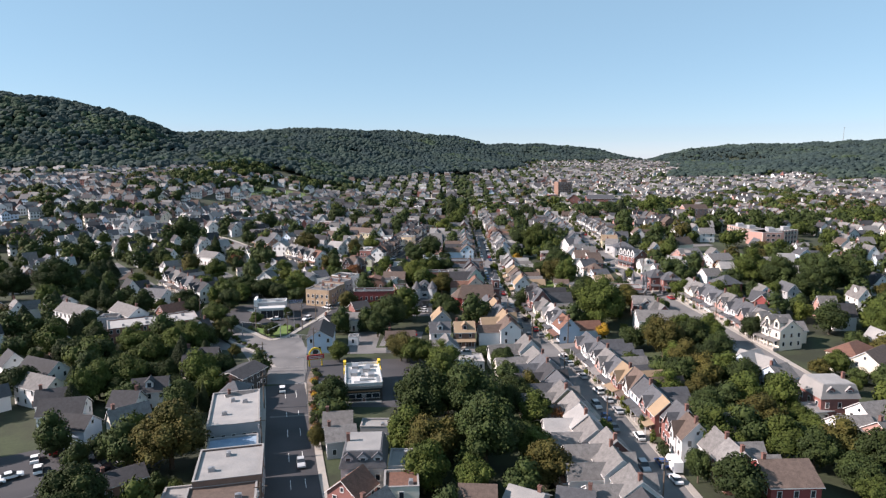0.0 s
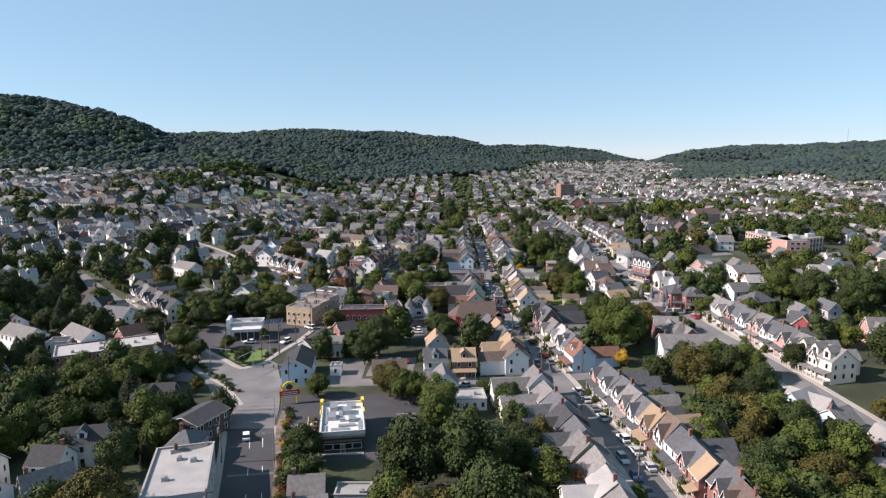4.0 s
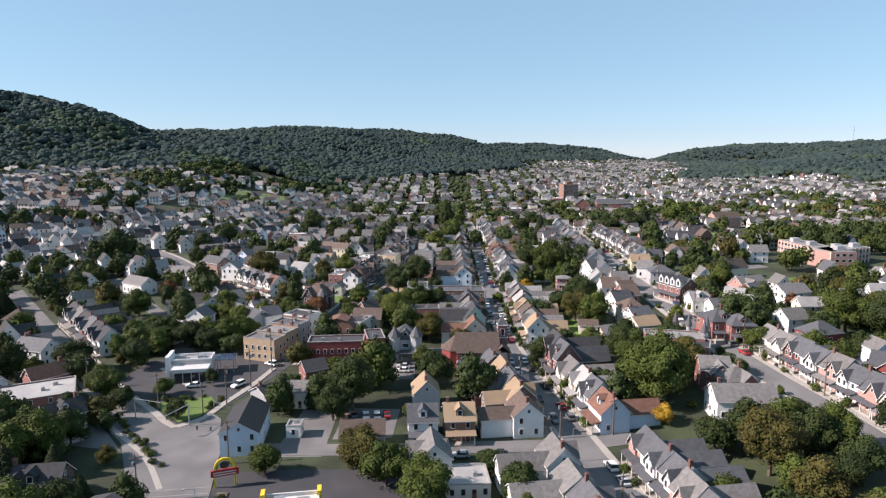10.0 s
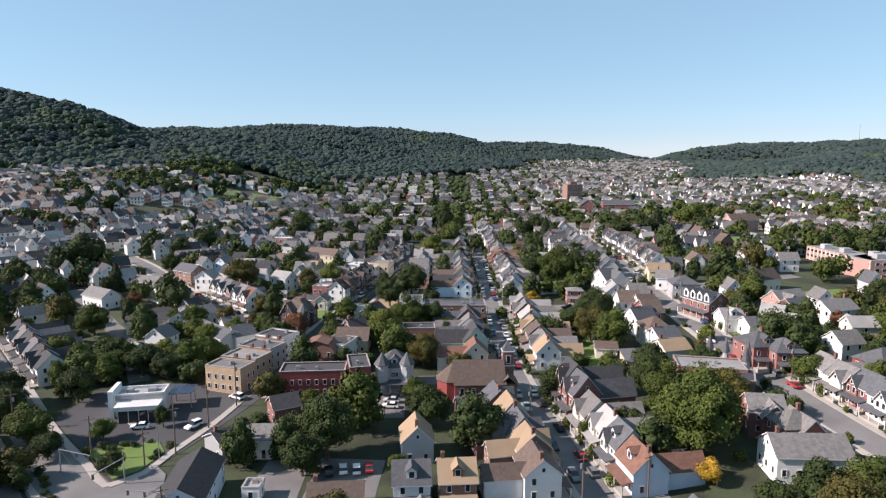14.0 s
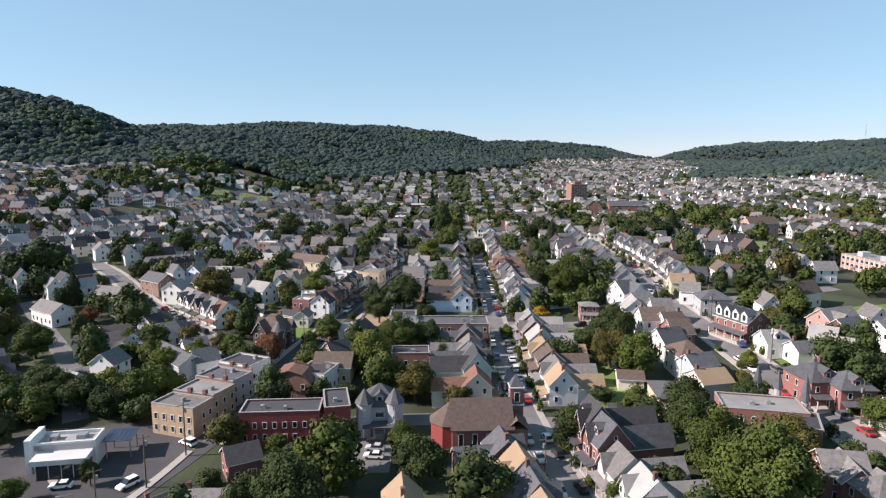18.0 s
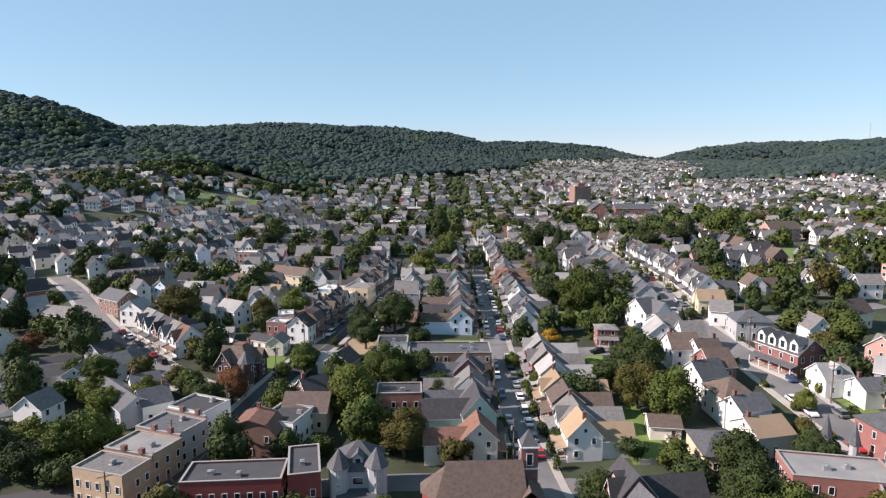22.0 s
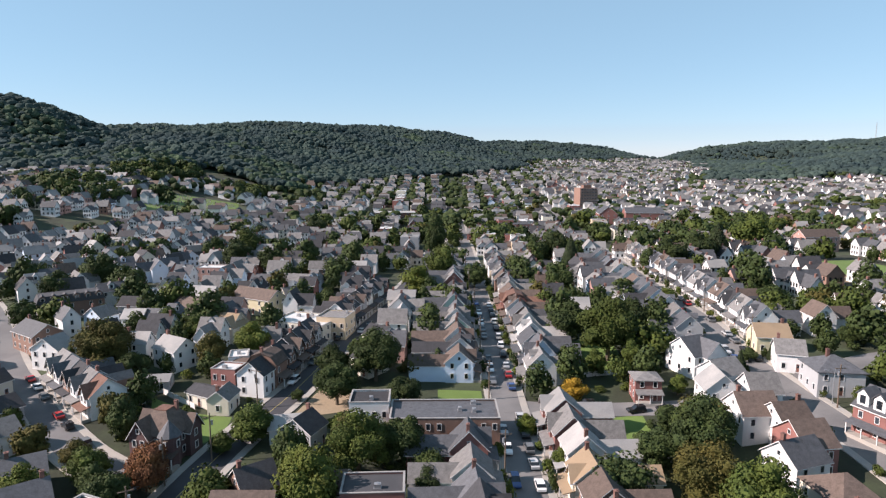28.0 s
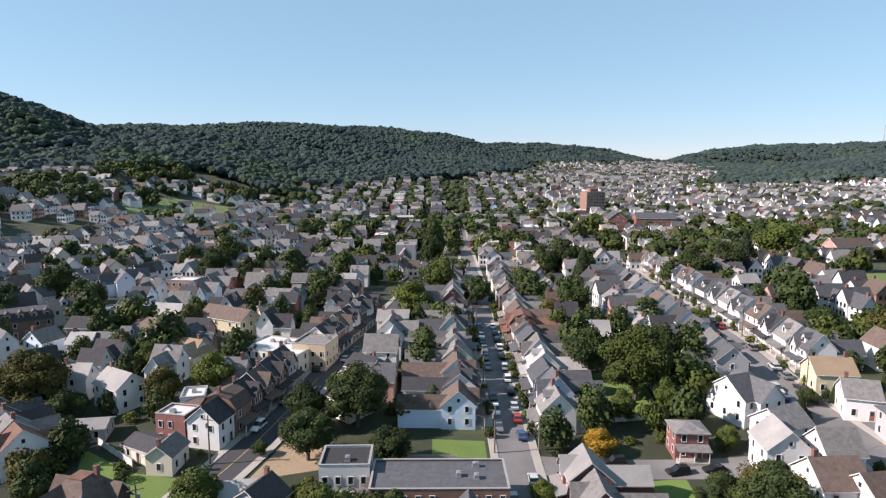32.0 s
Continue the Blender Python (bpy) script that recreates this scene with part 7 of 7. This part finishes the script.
def far_house(x, y, turn, L, W, eave, rise, wall, roof):
    """One of the houses too far off to pick apart, with its windows and chimney."""
    m = pose(x, y, ground_at(x, y), 0, 0, turn)
    pieces = [(WALLS[wall][1], Shape().gable(-L / 2, L / 2, -W / 2, W / 2, -2, eave, eave + rise)), (ROOFS[roof][1], roof_mesh("gable", L, W, eave, rise))]
    if y < 700:
        g = Shape()
        for z in (1.7, 4.5):
            for u in (-0.3, 0, 0.3):
                g.box(u * L - 0.5, u * L + 0.5, -W / 2 - 0.05, -W / 2 + 0.02, z - 0.75, z + 0.75).box(u * L - 0.5, u * L + 0.5, W / 2 - 0.02, W / 2 + 0.05, z - 0.75, z + 0.75)
                g.box(-L / 2 - 0.05, -L / 2 + 0.02, u * W - 0.5, u * W + 0.5, z - 0.75, z + 0.75).box(L / 2 - 0.02, L / 2 + 0.05, u * W - 0.5, u * W + 0.5, z - 0.75, z + 0.75)
        pieces.append((M_GLASS, g))
        pieces.append((M_BRICK, Shape().box(L * 0.3, L * 0.3 + 0.8, -0.4, 0.4, eave, eave + rise + 1.1)))
    for mat, s in pieces:
        mass(mat, [tuple(m @ Vector(p)) for p in s.v], s.f)


def far_block(x, y, turn, L, W, tall, wall, roof):
    """A flat-roofed shop or warehouse in the distant middle of the town."""
    m = pose(x, y, ground_at(x, y), 0, 0, turn)
    shell, lid, glass = Shape().box(-L / 2, L / 2, -W / 2, W / 2, -3, tall), Shape().box(-L / 2 + 0.3, L / 2 - 0.3, -W / 2 + 0.3, W / 2 - 0.3, tall, tall + 0.1), Shape()
    lid.box(-L / 5, -L / 5 + 2.4, -1.2, 1.2, tall + 0.1, tall + 1.3)
    for z in np.arange(1.8, tall - 1, 3.0):
        for u in np.arange(-L / 2 + 1.4, L / 2 - 1, 2.4):
            glass.box(u - 0.55, u + 0.55, -W / 2 - 0.05, -W / 2 + 0.02, z - 0.7, z + 0.7)
    for mat, s in ((WALLS[wall][1], shell), (ROOFS[roof][1], lid), (M_GLASS, glass)):
        mass(mat, [tuple(m @ Vector(p)) for p in s.v], s.f)


def plot(x, y, heading, single):
    turn = heading + (0 if rng.random() < 0.5 else 90) + rng.uniform(-4, 4)
    L, W, eave, rise = rng.uniform(7, 10.5), rng.uniform(5.8, 8), rng.uniform(5.2, 6.6), rng.uniform(2.6, 4.2)
    wall, roof = rng.choice(FAR_WALLS), rng.choice(FAR_ROOFS)
    if y > 560:
        roof = rng.choice(("light", "grey", "grey", "grey", "slate", "slate", "dark", "dark", "brown", "light"))
        if -40 < x < 150 and y < 950 and rng.random() < 0.3:
            far_block(x, y, heading, rng.uniform(10, 17), rng.uniform(8, 12), rng.uniform(5, 10), rng.choice(("white", "cream", "brick", "grey", "tan")), rng.choice(("white", "light", "light", "tar", "grey")))
            return
    # more dark roofs in the west: darker shingle there, and shade put into colour
    elif x < -50 and y < 470 and roof in ("light", "grey") and rng.random() < 0.45:
        roof = "dark"
    wing = (rng.uniform(7, 10), 5.6, eave - 0.8, rise - 0.5, rng.uniform(-2, 2), rng.choice((-1, 1)) * 4.5) if rng.random() < 0.5 else None
    if single:
        house(x, y, turn, L, W, eave, rise, wall, roof, detail=1, chimneys=rng.randrange(2), dormers="s" if rng.random() < 0.25 else "", seed=int(x * 3 + y), wing=wing)
    else:
        far_house(x, y, turn, L, W, eave, rise, wall, roof)
        if wing:
            dx, dy = wing[4], wing[5]
            m = Matrix.Rotation(radians(turn), 3, "Z") @ Vector((dx, dy, 0))
            far_house(x + m.x, y + m.y, turn + 90, wing[0], wing[1], wing[2], wing[3], wall, roof)


# gaps in the near town
SPOTS = [(a, b, r) for a, b, r in ALL_HOUSES]
TREE_SPOTS = list(ALL_TREES)
extra = 0
for i in range(5000):
    x, y = rng.uniform(-250, 260), rng.uniform(105, 430)
    if abs(x) > 95 + y * 0.62 or extra > 125:
        continue
    if not free(x, y, 6) or any(abs(x - a) < r + 5.5 and abs(y - b) < r + 5.5 for a, b, r in SPOTS) or any(math.hypot(x - a, y - b) < r + 4 for a, b, r in TREE_SPOTS):
        continue
    if 0 < x < 140 and 120 < y < 230 or -130 < x < -62 and 150 < y < 230 and rng.random() < 0.7:
        continue
    plot(x, y, 45 if x < -62 else 88, True)
    SPOTS.append((x, y, 6))
    extra += 1
# blocks further out
singles = 0
for col in range(-18, 26):
    x0 = col * 38 + 4
    y = 400.0
    while y < 1900:
        for side in (-1, 1):
            if rng.random() < 0.88:
                drift = (y - 400) * 0.035 * (1 if x0 > 20 else -0.2)
                x, v = x0 + drift + side * rng.uniform(8.2, 10.5) + rng.uniform(-1, 1), y + rng.uniform(-2, 2)
                if not valley(x, v) or not free(x, v, 4) or any(abs(x - a) < r + 4 and abs(v - b) < r + 3.5 for a, b, r in SPOTS):
                    continue
                if noise.noise(Vector((x * 0.011, v * 0.011, 9))) > 0.38:
                    continue
                near = v < 530 and abs(x) < 260 and singles < 110
                singles += near
                plot(x, v, (45 if x < -110 and v < 560 else 88) + 12 * noise.noise(Vector((x * 0.005, v * 0.005, 2))), near)
        y += rng.uniform(8.6, 11.5) if rng.random() < 0.94 else 20
for name, (mat, v, f) in MASS.items():
    text = "distant houses of the town, " + name.replace("_", " ")
    tagged(mesh_object("distant_houses", v, f, mat), text, "houses", kind="stuff")

# groves beside the main road and behind the eastern gardens
made = 0
for x0, x1, y0, y1, count in ((-104, -66, 160, 224, 24), (-138, -104, 120, 232, 10), (62, 100, 128, 224, 24), (-8, 26, 120, 205, 16), (120, 200, 200, 330, 26), (-150, -95, 225, 300, 14), (-200, -130, 240, 420, 22)):
    got = 0
    for i in range(1500):
        x, y = rng.uniform(x0, x1), rng.uniform(y0, y1)
        if got >= count:
            break
        if not free(x, y, 2) or any(abs(x - a) < r + 0.5 and abs(y - b) < r + 0.5 for a, b, r in ALL_HOUSES) or any(math.hypot(x - a, y - b) < (r + 4) * 0.62 for a, b, r in ALL_TREES):
            continue
        tall = rng.uniform(7, 13)
        tree(x, y, tall, tall * rng.uniform(0.75, 1.05), rng.choice(("deep", "deep", "green", "green", "olive") if x > -60 else ("deep", "deep", "conifer", "green")))
        got += 1

# garden trees: the nearest singly, the rest as one mass of leaves
kinds = ["green"] * 5 + ["deep"] * 9 + ["olive"]
rest = {}
for i in range(9000):
    x, y = rng.uniform(-420, 460), 105 + 700 * rng.random() ** 0.9
    if abs(x) > 95 + y * 0.66 or not free(x, y, 1.5) or hill(x, y) > 12:
        continue
    if any(abs(x - a) < r + 1.0 and abs(y - b) < r + 1.0 for a, b, r in ALL_HOUSES) or any(math.hypot(x - a, y - b) < (r + 3) * 0.75 for a, b, r in ALL_TREES):
        continue
    if noise.noise(Vector((x * 0.016, y * 0.016, 3))) < -0.22 + (0.15 if y > 430 else 0) + (0.2 if y > 430 and x < -90 else 0):
        continue
    tall = rng.uniform(4.5, 11) if rng.random() < 0.8 else rng.uniform(10, 15)
    wide, leaf = tall * rng.uniform(0.7, 1.0), rng.choice(kinds)
    if y < 400 and made < 40:
        tree(x, y, tall, wide, leaf)
        made += 1
    else:
        rest.setdefault(leaf, []).append((x, y, tall, wide))
        ALL_TREES.append((x, y, wide / 2))
# groves: centre, reach and count
for gx0, gy0, rx, ry, count in ((-285, 890, 40, 60, 60), (-268, 716, 28, 20, 24), (-305, 770, 24, 28, 26), (186, 623, 34, 20, 34), (232, 452, 46, 18, 40), (300, 470, 40, 30, 40), (58, 630, 10, 26, 16), (250, 690, 26, 16, 20), (-190, 880, 30, 18, 24), (140, 560, 18, 14, 10)):
    for i in range(count):
        a, r = rng.uniform(0, 2 * math.pi), math.sqrt(rng.random())
        x, y = gx0 + rx * r * math.cos(a), gy0 + ry * r * math.sin(a)
        if near_road(x, y, 2) or any(abs(x - p) < q + 1 and abs(y - o) < q + 1 for p, o, q in ALL_HOUSES):
            continue
        tall = rng.uniform(9, 16)
        rest.setdefault(rng.choice(("deep", "deep", "green")), []).append((x, y, tall, tall * rng.uniform(0.7, 0.95)))
for leaf, rows in rest.items():
    shapes = []
    for k, tufts in enumerate((2000, 2000, 260, 260, 260, 900, 900)):
        me = crown_mesh("leaves", 300 + k + len(leaf) * 7, LEAVES[leaf][1], tufts, 15 if tufts > 300 else 8)
        me_v = np.array([p.co[:] for p in me.vertices])
        me_f = np.array([p.vertices[:] for p in me.polygons])
        me_v[:, 0:2] *= 1.15
        shapes.append((me_v, me_f))
        bpy.data.meshes.remove(me)
    v, f, k = [], [], 0
    for i, (x, y, tall, wide) in enumerate(rows):
        sv, sf = shapes[i % 2 if y < 360 and abs(x) < 150 else 5 + i % 2 if y < 540 else 2 + i % 3]
        a = i * 2.4
        c, s = math.cos(a), math.sin(a)
        v.append(np.stack([(sv[:, 0] * c - sv[:, 1] * s) * wide + x, (sv[:, 0] * s + sv[:, 1] * c) * wide + y, sv[:, 2] * tall * 1.1 + ground_at(x, y)], 1))
        f.append(sf + k)
        k += len(sv)
    tagged(new("garden_trees", sheet("garden_trees", np.concatenate(v), np.concatenate(f), LEAVES[leaf][1])), "garden trees with %s leaves between distant houses" % LEAVES[leaf][0], "trees", kind="stuff")

# woods on the ridges and the farthest trees: billowing crowns joined
def ball(level):
    bm = bmesh.new()
    bmesh.ops.create_icosphere(bm, subdivisions=level, radius=1)
    v, f = np.array([q.co[:] for q in bm.verts]), np.array([[q.index for q in t.verts] for t in bm.faces])
    bm.free()
    return v, f


BALLS = {level: ball(level) for level in (1, 2)}
npr = np.random.default_rng(4)


def canopy(name, places, label, mat, level=1):
    """Joined ragged crowns at rows of x, y, width, height."""
    sv, sf = BALLS[level]
    n = len(places)
    x, y, w, t = places.T
    z = height(x, y)
    wob = npr.uniform(0.78, 1.2, (n, len(sv), 1))
    v = sv[None] * wob * np.stack([w / 2, w / 2, t * 0.36], 1)[:, None] + np.stack([x, y, z + t * 0.6], 1)[:, None]
    f = sf[None] + (np.arange(n) * len(sv))[:, None, None]
    me = sheet(name, v.reshape(-1, 3), f.reshape(-1, 3), mat)
    me.shade_flat()
    return tagged(new(name, me), label, "trees", kind="stuff")


def clear_of_field(x, y):
    return np.hypot((x + 211) / 42, (y - 768) / 68) > 1


n = 190000
x, y = npr.uniform(-1500, 1800, n), npr.uniform(560, 2700, n)
sel = np.abs(x) < y * 0.85 + 100
x, y = x[sel], y[sel]
h = hill(x, y)
lean = x / y + 0.03 * np.array([noise.noise(Vector((a * 0.01, b * 0.01, 1))) for a, b in zip(x, y)])
inside = (y >= 960) & (y < 1860) & (h < 10) & (lean > -0.17) & (lean < np.where(y < 1120, 0.62, 0.37))
patch_n = np.array([noise.noise(Vector((a * 0.006, b * 0.006, 0))) for a, b in zip(x, y)])
keep = ((h > 9 + 8 * patch_n) | (y > 985 + 60 * patch_n)) & ~inside & clear_of_field(x, y) & (npr.random(len(x)) < np.clip(1.9 - y / 1700, 0.5, 1))
x, y = x[keep], y[keep]
# slopes that face away down the far side of the ridges carry no trees worth having
top = height(x, y) + 16
shown = np.ones(len(x), bool)
for s in np.linspace(0.45, 0.98, 22):
    shown &= height(x * s, 130 + (y - 130) * s) < 70 + (top - 70) * s
x, y = x[shown], y[shown]
w = 6.5 + 8 * npr.random(len(x)) ** 1.4
woods = np.stack([x, y, w, 7 + w * npr.uniform(0.3, 0.6, len(x))], 1)
tone = np.array([noise.noise(Vector((a * 0.013, b * 0.013, 5))) for a, b in zip(x, y)]) + npr.uniform(-0.25, 0.25, len(x))
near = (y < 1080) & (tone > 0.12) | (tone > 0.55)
canopy("woods", woods[~near & (y < 1200)], "dense mixed woodland covering the ridge", M_HAZED_FOREST, 2)
canopy("woods", woods[~near & (y >= 1200)], "dense mixed woodland covering the farther ridges", M_HAZED_FOREST, 1)
canopy("woods", woods[near], "lighter green trees along the foot of the wooded ridge", M_EDGE, 2)
# scattered far garden trees
n = 24000
x, y = npr.uniform(-800, 1000, n), npr.uniform(720, 1900, n)
patch_n = np.array([noise.noise(Vector((a * 0.009, b * 0.009, 7))) for a, b in zip(x, y)])
keep = (hill(x, y) < 12) & (patch_n > -0.2 + npr.uniform(-0.25, 0.25, n)) & clear_of_field(x, y) & (npr.random(n) < 0.75)
w = npr.uniform(4.5, 9.5, n)
rows = np.stack([x, y, w, w * npr.uniform(0.9, 1.25, n)], 1)
canopy("distant_trees", rows[keep], "distant garden trees between the houses", LEAVES["deep"][1], 2)
